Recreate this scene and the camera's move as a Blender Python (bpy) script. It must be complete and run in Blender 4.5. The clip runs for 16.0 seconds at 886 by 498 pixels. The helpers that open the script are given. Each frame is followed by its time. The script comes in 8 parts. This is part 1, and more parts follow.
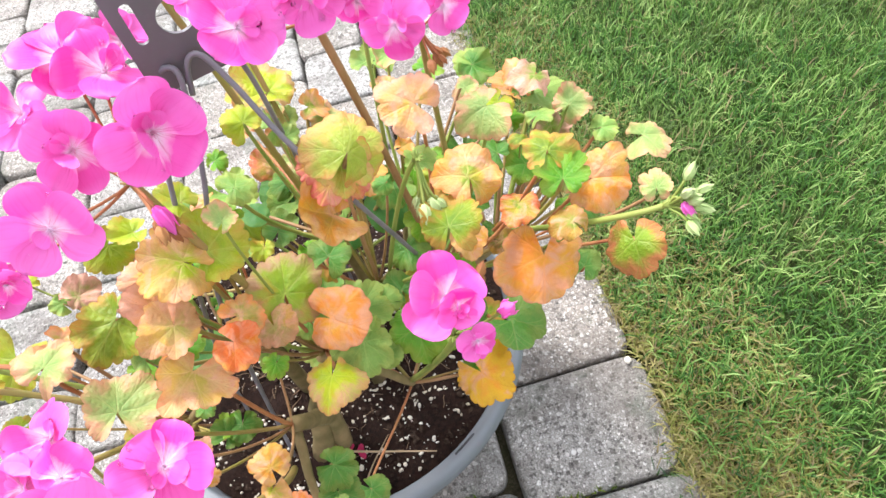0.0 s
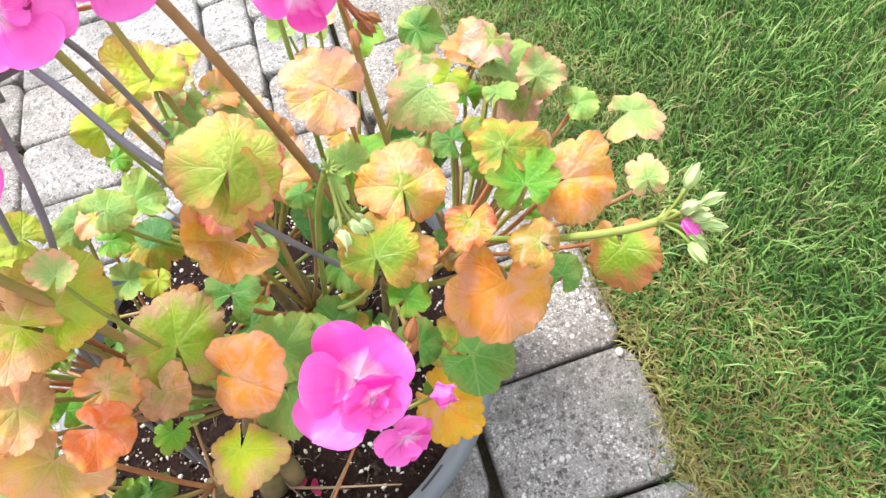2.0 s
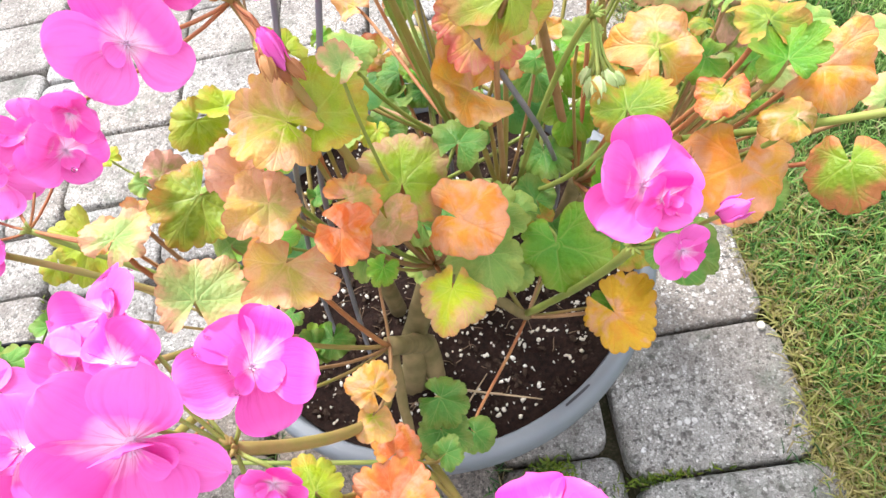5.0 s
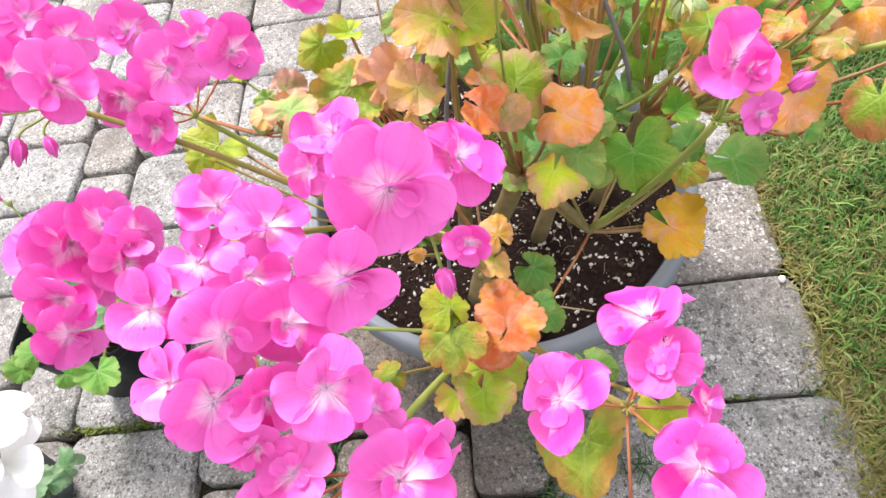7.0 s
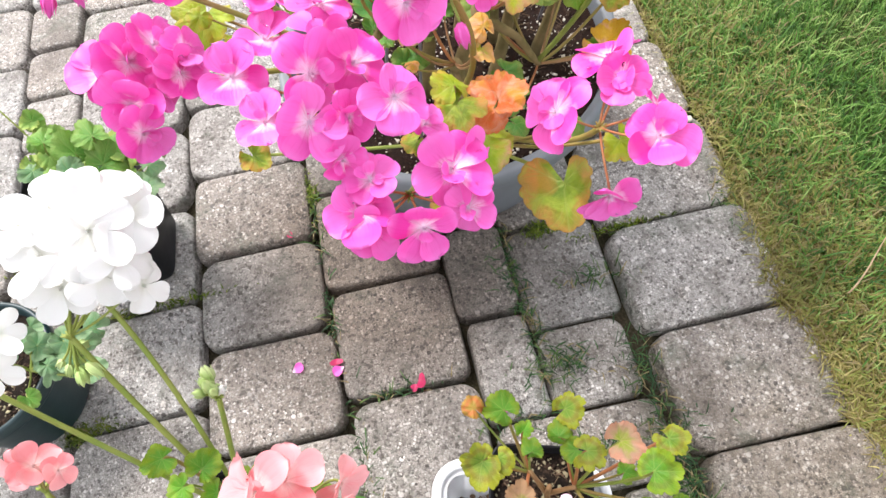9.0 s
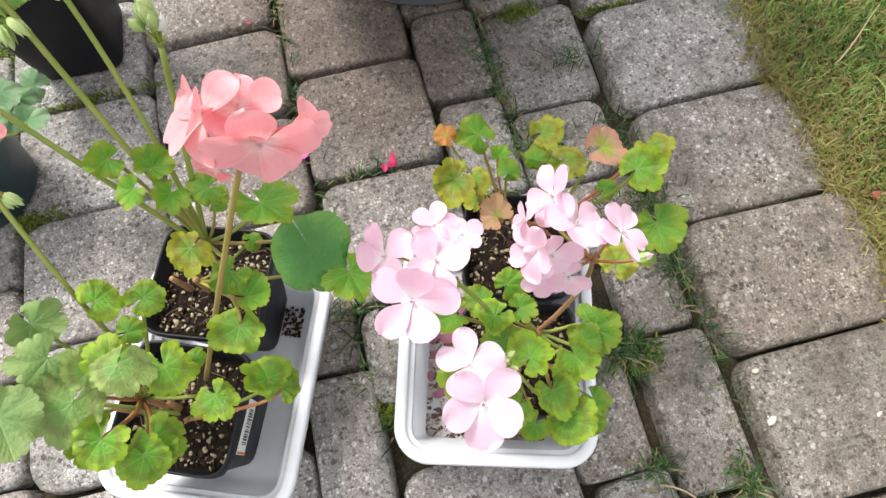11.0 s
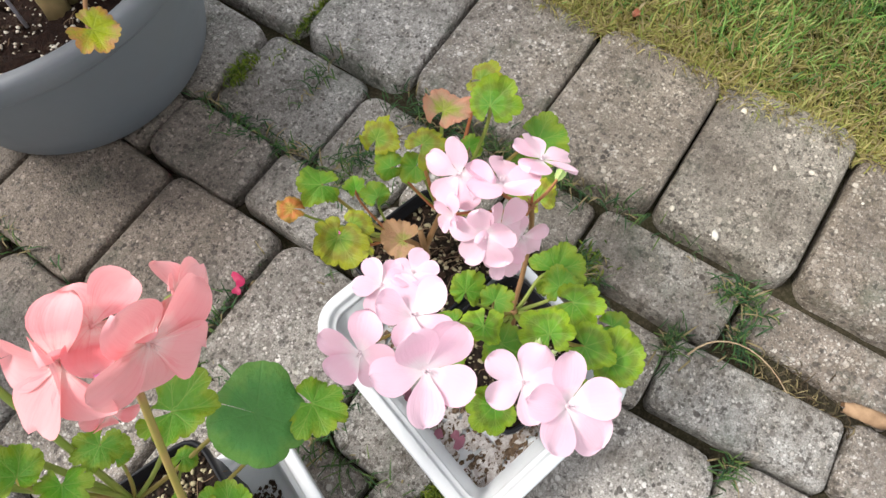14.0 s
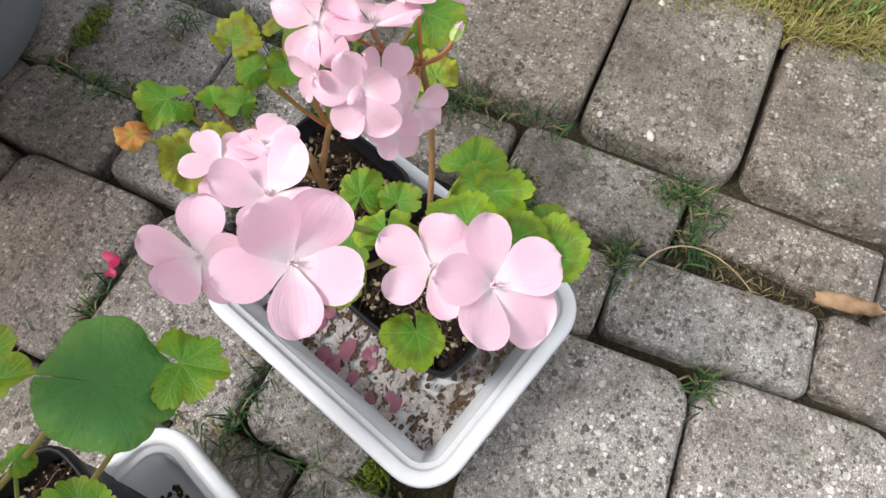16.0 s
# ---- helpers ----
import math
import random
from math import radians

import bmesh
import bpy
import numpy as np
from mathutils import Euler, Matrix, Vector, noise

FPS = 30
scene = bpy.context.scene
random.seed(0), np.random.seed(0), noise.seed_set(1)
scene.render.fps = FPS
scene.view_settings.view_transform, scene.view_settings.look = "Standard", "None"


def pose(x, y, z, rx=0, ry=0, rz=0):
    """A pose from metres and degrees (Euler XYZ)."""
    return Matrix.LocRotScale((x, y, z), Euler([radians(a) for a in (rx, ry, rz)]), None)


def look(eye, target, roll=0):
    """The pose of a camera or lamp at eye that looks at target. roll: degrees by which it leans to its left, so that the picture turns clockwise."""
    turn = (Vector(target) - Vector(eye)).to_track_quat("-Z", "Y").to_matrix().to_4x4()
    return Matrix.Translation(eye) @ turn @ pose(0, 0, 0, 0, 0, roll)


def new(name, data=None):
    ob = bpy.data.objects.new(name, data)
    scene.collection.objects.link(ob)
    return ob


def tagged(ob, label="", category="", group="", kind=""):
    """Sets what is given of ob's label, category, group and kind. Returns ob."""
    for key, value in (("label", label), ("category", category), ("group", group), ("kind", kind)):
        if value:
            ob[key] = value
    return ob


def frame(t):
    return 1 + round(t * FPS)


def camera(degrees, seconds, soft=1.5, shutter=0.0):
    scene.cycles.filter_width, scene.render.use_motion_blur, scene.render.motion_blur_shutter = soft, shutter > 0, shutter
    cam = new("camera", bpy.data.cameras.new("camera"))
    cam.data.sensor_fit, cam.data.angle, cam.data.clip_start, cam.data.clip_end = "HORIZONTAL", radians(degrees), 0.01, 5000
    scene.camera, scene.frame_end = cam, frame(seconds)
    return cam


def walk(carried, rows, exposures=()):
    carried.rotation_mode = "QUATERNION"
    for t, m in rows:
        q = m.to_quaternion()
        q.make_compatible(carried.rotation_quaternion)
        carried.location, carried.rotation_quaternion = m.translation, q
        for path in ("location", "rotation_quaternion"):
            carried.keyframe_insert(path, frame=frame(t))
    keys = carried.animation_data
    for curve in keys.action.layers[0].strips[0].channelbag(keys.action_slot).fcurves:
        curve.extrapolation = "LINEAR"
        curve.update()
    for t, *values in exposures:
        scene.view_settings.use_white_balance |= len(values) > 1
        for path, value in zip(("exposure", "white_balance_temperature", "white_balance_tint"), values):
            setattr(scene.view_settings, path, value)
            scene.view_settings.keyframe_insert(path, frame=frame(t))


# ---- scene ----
import itertools

cam = camera(68.8, 16.0)
PATH = [
    (0, (0.179, 0.236, 0.718), (0.273, 1.383, -0.917), -12.8),
    (0.5, (0.21, 0.257, 0.697), (0.275, 1.403, -0.941), -14.3),
    (1, (0.219, 0.272, 0.677), (0.29, 1.384, -0.984), -15.5),
    (1.5, (0.222, 0.287, 0.669), (0.28, 1.345, -1.027), -16.5),
    (2, (0.222, 0.308, 0.661), (0.291, 1.331, -1.056), -16.1),
    (2.5, (0.217, 0.324, 0.649), (0.287, 1.387, -1.044), -16.5),
    (3, (0.206, 0.33, 0.633), (0.297, 1.4, -1.054), -14.9),
    (3.5, (0.193, 0.329, 0.633), (0.241, 1.409, -1.05), -15.4),
    (4, (0.174, 0.317, 0.637), (0.159, 1.414, -1.035), -16.2),
    (4.5, (0.151, 0.296, 0.64), (0.064, 1.377, -1.041), -17.1),
    (5, (0.135, 0.267, 0.639), (-0.017, 1.337, -1.044), -17.7),
    (5.2, (0.127, 0.255, 0.639), (-0.056, 1.32, -1.044), -18.1),
    (7.3, (0.062, 0.161, 0.681), (-0.085, 1.254, -0.987), -13.8),
    (7.5, (0.055, 0.151, 0.687), (-0.08, 1.248, -0.98), -13.6),
    (8, (0.031, 0.114, 0.707), (0.002, 1.183, -0.983), -12.7),
    (8.5, (0.015, 0.077, 0.715), (0.082, 1.086, -1.011), -11.1),
    (9, (-0.005, 0.039, 0.702), (0.07, 0.975, -1.064), -9.7),
    (9.5, (-0.027, -0.018, 0.675), (0.034, 0.856, -1.123), -9.8),
    (10, (-0.047, -0.076, 0.636), (0.028, 0.756, -1.181), -8.2),
    (10.2, (-0.046, -0.08, 0.631), (0.022, 0.711, -1.205), -8.2),
    (12.3, (-0.034, -0.088, 0.578), (0.138, 0.568, -1.304), -5.4),
    (12.5, (-0.035, -0.091, 0.588), (0.119, 0.589, -1.286), -7.8),
    (13, (-0.04, -0.085, 0.604), (0.13, 0.607, -1.265), -12.3),
    (13.5, (-0.066, -0.048, 0.587), (0.299, 0.566, -1.281), -9.2),
    (14, (-0.081, -0.028, 0.558), (0.489, 0.44, -1.301), -6.9),
    (14.5, (-0.086, -0.032, 0.553), (0.506, 0.365, -1.315), -6.1),
    (15, (-0.094, -0.037, 0.515), (0.522, 0.323, -1.353), -1.9),
    (15.5, (-0.097, -0.051, 0.488), (0.558, 0.286, -1.371), -1.5),
    (16, (-0.091, -0.057, 0.465), (0.57, 0.269, -1.394), -2.7),
]
walk(cam, [(t, look(eye, target, roll)) for t, eye, target, roll in PATH],
     exposures=[(0, 1.16, 6250, 12), (5, 1.24, 6250, 12), (7.5, 0.96, 6400, 15), (8.5, 0.96, 6450, 15), (9, 0.99, 6500, 14), (9.5, 1.18, 6450, 14), (10, 1.04, 6480, 14),
                (12.3, 0.64, 6620, 10), (13.5, 0.66, 6590, 10), (14.5, 0.53, 6580, 11), (16, 0.34, 6500, 12)])

# ---- light ----
SUN_AZ, SUN_EL = radians(30), radians(52)          # azimuth from +y towards -x
world = bpy.data.worlds.new("sky")
scene.world = world
world.use_nodes = True
wn = world.node_tree.nodes
sky = wn.new("ShaderNodeTexSky")
sky.sky_type, sky.sun_disc = "NISHITA", False
sky.sun_elevation, sky.sun_rotation = SUN_EL, -SUN_AZ
sky.air_density, sky.dust_density, sky.ozone_density = 1.0, 6.0, 0.6
soften = wn.new("ShaderNodeMix")                   # overcast: the blue is mostly hidden by white cloud
soften.data_type = "RGBA"
soften.inputs[0].default_value = 0.8
soften.inputs[7].default_value = (9.6, 9.8, 10.2, 1)
world.node_tree.links.new(sky.outputs[0], soften.inputs[6])
world.node_tree.links.new(soften.outputs[2], wn["Background"].inputs[0])
wn["Background"].inputs[1].default_value = 0.096
sun = new("sun", bpy.data.lights.new("sun", "SUN"))
sun.data.energy, sun.data.angle, sun.data.color = 2.95, radians(16), (1.0, 0.975, 0.935)
SUN_FROM = Vector((-math.sin(SUN_AZ) * math.cos(SUN_EL), math.cos(SUN_AZ) * math.cos(SUN_EL), math.sin(SUN_EL)))
sun.matrix_world = look(SUN_FROM * 5, (0, 0, 0))

# ---- materials ----


class Nodes:
    """A small builder for node materials."""

    def __init__(self, name):
        self.m = bpy.data.materials.new(name)
        self.m.use_nodes = True
        self.t = self.m.node_tree
        self.p = self.t.nodes["Principled BSDF"]

    def add(self, kind, **values):
        n = self.t.nodes.new("ShaderNode" + kind)
        for key, value in values.items():
            if key in n.inputs:
                n.inputs[key].default_value = value
        return n

    def link(self, a, b):
        self.t.links.new(a, b)

    def coords(self, which="Object"):
        return self.add("TexCoord").outputs[which]

    def noise(self, vec, scale, detail=4.0, rough=0.55, distortion=0.0):
        n = self.add("TexNoise", Scale=scale, Detail=detail, Roughness=rough, Distortion=distortion)
        if vec is not None:
            self.link(vec, n.inputs["Vector"])
        return n.outputs[0]

    def ramp(self, fac, *stops):
        n = self.add("ValToRGB")
        e = n.color_ramp.elements
        while len(e) < len(stops):
            e.new(0.5)
        for s, (at, col) in zip(e, stops):
            s.position = at
            s.color = (*col, 1) if len(col) == 3 else col
        self.link(fac, n.inputs[0])
        return n.outputs[0]

    def mix(self, fac, a, b, how="MIX"):
        n = self.add("Mix")
        n.data_type, n.blend_type = "RGBA", how
        for value, slot in ((fac, 0), (a, 6), (b, 7)):
            if isinstance(value, (int, float)):
                n.inputs[slot].default_value = value
            elif isinstance(value, tuple):
                n.inputs[slot].default_value = (*value, 1)
            else:
                self.link(value, n.inputs[slot])
        return n.outputs[2]

    def math(self, op, a, b=0.5, clamp=False):
        n = self.add("Math")
        n.operation, n.use_clamp = op, clamp
        for value, slot in ((a, 0), (b, 1)):
            if isinstance(value, (int, float)):
                n.inputs[slot].default_value = value
            else:
                self.link(value, n.inputs[slot])
        return n.outputs[0]

    def bump(self, height, strength=0.4, distance=0.001):
        n = self.add("Bump", Strength=strength, Distance=distance)
        self.link(height, n.inputs["Height"])
        self.link(n.outputs[0], self.p.inputs["Normal"])

    def finish(self, colour, rough=0.5, metal=0.0, spec=0.5):
        if isinstance(colour, tuple):
            self.p.inputs["Base Color"].default_value = (*colour, 1)
        else:
            self.link(colour, self.p.inputs["Base Color"])
        if isinstance(rough, (int, float)):
            self.p.inputs["Roughness"].default_value = rough
        else:
            self.link(rough, self.p.inputs["Roughness"])
        self.p.inputs["Metallic"].default_value = metal
        self.p.inputs["Specular IOR Level"].default_value = spec
        return self.m

    def thin(self, colour, amount):
        """Lets light through, as leaves and petals do."""
        tr = self.add("BsdfTranslucent")
        self.link(colour, tr.inputs[0])
        mx = self.add("MixShader", Fac=amount)
        self.link(self.p.outputs[0], mx.inputs[1])
        self.link(tr.outputs[0], mx.inputs[2])
        self.link(mx.outputs[0], self.t.nodes["Material Output"].inputs[0])


def mat_paver():
    """Concrete with sand and small pale stones bared by wear; mossy and dirty in places."""
    n = Nodes("tumbled_concrete")
    pos = n.add("NewGeometry").outputs["Position"]
    rnd = n.add("ObjectInfo").outputs["Random"]
    base = n.ramp(rnd, (0.0, (0.285, 0.246, 0.212)), (0.25, (0.370, 0.342, 0.308)), (0.5, (0.338, 0.330, 0.310)), (0.75, (0.405, 0.404, 0.390)), (1.0, (0.325, 0.284, 0.246)))
    stain = n.noise(pos, 9, 5)
    wob = n.add("VectorMath")
    wob.operation = "MULTIPLY_ADD"
    warp = n.add("TexNoise", Scale=420.0, Detail=3.0)
    n.link(pos, warp.inputs["Vector"])
    n.link(warp.outputs["Color"], wob.inputs[0])
    wob.inputs[1].default_value = (0.0019, 0.0019, 0.0019)
    n.link(pos, wob.inputs[2])
    wear = n.ramp(n.noise(pos, 26, 4, 0.6), (0.30, (0.55, 0.55, 0.55)), (0.62, (1, 1, 1)))
    sand = n.noise(pos, 1100, 2, 0.6)
    base = n.mix(0.75, base, n.ramp(sand, (0.34, (0.20, 0.19, 0.18)), (0.68, (0.80, 0.80, 0.79))), "OVERLAY")
    height = n.math("MULTIPLY", sand, 0.5)
    # bared aggregate: grit of about 2 mm, chips of 4 mm and a few pebbles of 8 mm
    for scale, share, amount in ((520.0, 0.30, 0.90), (270.0, 0.46, 1.00), (150.0, 0.82, 1.00)):
        vor = n.add("TexVoronoi", Scale=scale, Randomness=1.0)
        n.link(wob.outputs[0], vor.inputs["Vector"])
        pick = n.add("SeparateColor")
        n.link(vor.outputs["Color"], pick.inputs[0])
        chip = n.math("MULTIPLY", n.ramp(vor.outputs["Distance"], (0.40, (1, 1, 1)), (0.47, (0, 0, 0))), n.math("GREATER_THAN", pick.outputs[0], share))
        tone = n.ramp(pick.outputs[1], (0.0, (0.055, 0.045, 0.038)), (0.26, (0.160, 0.140, 0.123)), (0.48, (0.410, 0.385, 0.355)), (0.78, (0.68, 0.65, 0.61)), (1.0, (0.92, 0.89, 0.85)))
        base = n.mix(n.math("MULTIPLY", n.math("MULTIPLY", chip, amount), wear), base, tone)
        height = n.math("ADD", n.math("MULTIPLY", chip, 0.5), height)
    pit = n.noise(pos, 150, 5, 0.7)
    base = n.mix(n.ramp(pit, (0.35, (0.9, 0.9, 0.9)), (0.46, (0, 0, 0))), base, (0.060, 0.052, 0.045))
    base = n.mix(n.ramp(stain, (0.44, (0, 0, 0)), (0.66, (0.62, 0.62, 0.62))), base, (0.120, 0.100, 0.082))
    mottle = n.noise(pos, 48, 5, 0.65)
    base = n.mix(0.5, base, n.ramp(mottle, (0.34, (0.30, 0.29, 0.27)), (0.50, (0.5, 0.5, 0.5)), (0.68, (0.70, 0.70, 0.69))), "OVERLAY")
    algae = n.noise(pos, 15, 5, 0.72)
    base = n.mix(n.ramp(algae, (0.54, (0, 0, 0)), (0.70, (0.6, 0.6, 0.6))), base, (0.070, 0.098, 0.060))
    # a round, brownish darker patch with an uneven edge, in front of the planter
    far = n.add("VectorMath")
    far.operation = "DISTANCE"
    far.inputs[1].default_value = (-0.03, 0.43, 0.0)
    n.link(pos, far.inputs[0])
    dark_patch = n.ramp(n.math("ADD", far.outputs["Value"], n.math("MULTIPLY", n.math("SUBTRACT", stain, 0.5), 0.16)), (0.12, (1, 1, 1)), (0.25, (0, 0, 0)))
    base = n.mix(dark_patch, base, (0.48, 0.42, 0.37), "MULTIPLY")
    # earth from the lawn has stained the stones of the border
    near = n.add("VectorMath")
    near.operation = "DISTANCE"
    near.inputs[1].default_value = (0.33, -0.06, 0.0)
    n.link(pos, near.inputs[0])
    earth = n.ramp(n.math("ADD", near.outputs["Value"], n.math("MULTIPLY", n.math("SUBTRACT", mottle, 0.5), 0.35)), (0.12, (1, 1, 1)), (0.34, (0, 0, 0)))
    base = n.mix(earth, base, (0.70, 0.65, 0.57), "MULTIPLY")
    n.bump(n.math("ADD", n.math("MULTIPLY", pit, 1.6), height), 1.0, 0.0020)
    return n.finish(base, n.ramp(stain, (0.3, (0.38, 0.38, 0.38)), (0.7, (0.60, 0.60, 0.60))), 0, 0.55)


def mat_ground(name, a, b, c, scale=60):
    n = Nodes(name)
    pos = n.add("NewGeometry").outputs["Position"]
    big = n.noise(pos, 7, 5)
    small = n.noise(pos, scale * 6, 5, 0.7)
    col = n.mix(n.ramp(big, (0.35, (0, 0, 0)), (0.65, (1, 1, 1))), a, b)
    col = n.mix(n.ramp(small, (0.45, (0, 0, 0)), (0.7, (1, 1, 1))), col, c)
    n.bump(small, 0.9, 0.003)
    return n.finish(col, 0.95, 0, 0.2)


def mat_plastic(name, col, worn, rough=0.45, scratch=0.25, spec=0.5):
    n = Nodes(name)
    obj = n.coords()
    big = n.noise(obj, 14, 5)
    fine = n.noise(obj, 260, 3, 0.6)
    c = n.mix(n.ramp(big, (0.4, (0, 0, 0)), (0.75, (scratch * 2,) * 3)), col, worn)
    c = n.mix(n.ramp(fine, (0.55, (0, 0, 0)), (0.75, (scratch,) * 3)), c, worn)
    n.bump(fine, 0.15, 0.0006)
    return n.finish(c, n.ramp(big, (0.3, (rough * 0.8,) * 3), (0.7, (min(1, rough * 1.3),) * 3)), 0, spec)


def mat_soil(name, a=(0.006, 0.004, 0.003), b=(0.028, 0.013, 0.009)):
    n = Nodes(name)
    obj = n.coords()
    col = n.ramp(n.noise(obj, 220, 6, 0.75), (0.3, a), (0.55, b), (0.85, (0.048, 0.029, 0.020)))
    n.bump(n.noise(obj, 300, 6, 0.8), 1.0, 0.004)
    return n.finish(col, 0.95, 0, 0.2)


def mat_grass(name, greens, straw=0.07, foot=(0.13, 0.13, 0.035)):
    """Blades differ one by one and in soft patches over the lawn."""
    n = Nodes(name)
    geo = n.add("NewGeometry")
    rnd = geo.outputs["Random Per Island"]
    uv = n.add("SeparateXYZ")
    n.link(n.coords("UV"), uv.inputs[0])
    patch = n.noise(geo.outputs["Position"], 14, 4, 0.65)
    v = n.math("ADD", n.math("MULTIPLY", rnd, 0.9), n.math("MULTIPLY", n.math("SUBTRACT", patch, 0.46), 1.5), True)
    col = n.ramp(v, (0.0, greens[0]), (0.35, greens[1]), (0.65, greens[2]), (1.0, greens[3]))
    dry = n.noise(geo.outputs["Position"], 5.5, 4, 0.6)
    col = n.mix(n.ramp(dry, (0.54, (0, 0, 0)), (0.72, (0.45, 0.45, 0.45))), col, (0.17, 0.19, 0.060))
    pale = n.math("GREATER_THAN", n.math("FRACT", n.math("MULTIPLY", rnd, 13.7)), 1 - straw)
    col = n.mix(pale, col, (0.32, 0.26, 0.13))
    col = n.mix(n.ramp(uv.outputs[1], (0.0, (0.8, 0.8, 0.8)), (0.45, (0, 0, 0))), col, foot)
    n.thin(col, 0.42)
    return n.finish(col, 0.5, 0, 0.3)


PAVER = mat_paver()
JOINT = mat_ground("joint_sand", (0.026, 0.021, 0.014), (0.036, 0.036, 0.015), (0.095, 0.075, 0.050))
LOAM = mat_ground("lawn_soil", (0.040, 0.062, 0.020), (0.050, 0.085, 0.022), (0.085, 0.090, 0.035))
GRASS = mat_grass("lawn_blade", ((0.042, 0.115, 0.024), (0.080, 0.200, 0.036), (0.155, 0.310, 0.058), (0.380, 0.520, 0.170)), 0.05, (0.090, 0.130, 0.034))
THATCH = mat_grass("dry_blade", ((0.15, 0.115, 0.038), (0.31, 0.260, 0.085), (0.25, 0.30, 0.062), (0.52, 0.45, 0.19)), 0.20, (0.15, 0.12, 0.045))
DEAD = mat_grass("dead_blade", ((0.055, 0.040, 0.022), (0.12, 0.085, 0.048), (0.085, 0.080, 0.035), (0.22, 0.17, 0.09)), 0.10, (0.05, 0.035, 0.02))
MOSS = mat_grass("moss_tip", ((0.05, 0.09, 0.012), (0.10, 0.16, 0.016), (0.17, 0.24, 0.022), (0.26, 0.32, 0.04)), 0.05, (0.06, 0.06, 0.015))
JOINT_GRASS = mat_grass("joint_blade", ((0.022, 0.060, 0.026), (0.035, 0.095, 0.034), (0.060, 0.150, 0.045), (0.14, 0.22, 0.06)), 0.16, (0.05, 0.05, 0.02))
GREY_POT = mat_plastic("grey_resin", (0.158, 0.178, 0.200), (0.205, 0.210, 0.216), 0.55, 0.2)
BLACK_POT = mat_plastic("black_nursery_plastic", (0.008, 0.0085, 0.011), (0.018, 0.019, 0.023), 0.5, 0.2, 0.22)
GREEN_POT = mat_plastic("dark_green_plastic", (0.010, 0.030, 0.034), (0.02, 0.05, 0.052), 0.4, 0.2)
WHITE_TRAY = mat_plastic("white_tray_plastic", (0.74, 0.77, 0.80), (0.62, 0.62, 0.60), 0.35, 0.3)
SOIL = mat_soil("potting_soil")
SOIL_GREY = mat_soil("dry_potting_soil", (0.008, 0.006, 0.005), (0.025, 0.017, 0.012))

# ---- building helpers ----


def mesh_of(name, verts, faces, material, smooth=True, uvs=None):
    me = bpy.data.meshes.new(name)
    me.from_pydata([tuple(v) for v in verts], [], [tuple(f) for f in faces])
    if uvs is not None:
        layer = me.uv_layers.new(name="UVMap")
        idx = np.empty(len(me.loops), dtype=np.int32)
        me.loops.foreach_get("vertex_index", idx)
        layer.data.foreach_set("uv", np.asarray(uvs, dtype=np.float32)[idx].ravel())
    me.materials.append(material)
    if smooth:
        me.polygons.foreach_set("use_smooth", [True] * len(me.polygons))
    me.update()
    return me


def part(name, bm, material, parent, label="", smooth=True, kind=""):
    """Links a bmesh (or a ready mesh) as one mesh object under a thing or a part."""
    if isinstance(bm, bmesh.types.BMesh):
        me = bpy.data.meshes.new(name)
        bm.to_mesh(me)
        bm.free()
        me.materials.append(material)
        if smooth:
            me.polygons.foreach_set("use_smooth", [True] * len(me.polygons))
    else:
        me = bm
    ob = new(name, me)
    ob.parent = parent
    return tagged(ob, label, kind=kind)


def thing(name, at, label, category, group="", kind="", turn=0.0):
    ob = new(name)
    ob.empty_display_size = 0.02
    ob.matrix_basis = pose(*at, 0, 0, turn)
    return tagged(ob, label, category, group, kind)


def lathe(profile, seg=64, squash=None):
    """A body of revolution from (radius, height) pairs; squash turns the circle into a rounded square of that exponent."""
    bm = bmesh.new()
    rings = []
    for r, z in profile:
        ring = []
        for k in range(seg):
            a = 2 * math.pi * k / seg
            c, s = math.cos(a), math.sin(a)
            g = 1.0 if not squash else (abs(c) ** squash + abs(s) ** squash) ** (-1 / squash)
            ring.append(bm.verts.new((r * g * c, r * g * s, z)))
        rings.append(ring)
    for lo, hi in zip(rings, rings[1:]):
        for k in range(seg):
            bm.faces.new((lo[k], lo[(k + 1) % seg], hi[(k + 1) % seg], hi[k]))
    bm.faces.new(rings[0][::-1])
    bm.faces.new(rings[-1])
    return bm


def rounded_rect(w, l, r, n=6):
    pts = []
    for cx, cy, a0 in ((w / 2 - r, l / 2 - r, 0), (-w / 2 + r, l / 2 - r, 90), (-w / 2 + r, -l / 2 + r, 180), (w / 2 - r, -l / 2 + r, 270)):
        for k in range(n + 1):
            a = radians(a0 + 90 * k / n)
            pts.append((cx + r * math.cos(a), cy + r * math.sin(a)))
    return pts


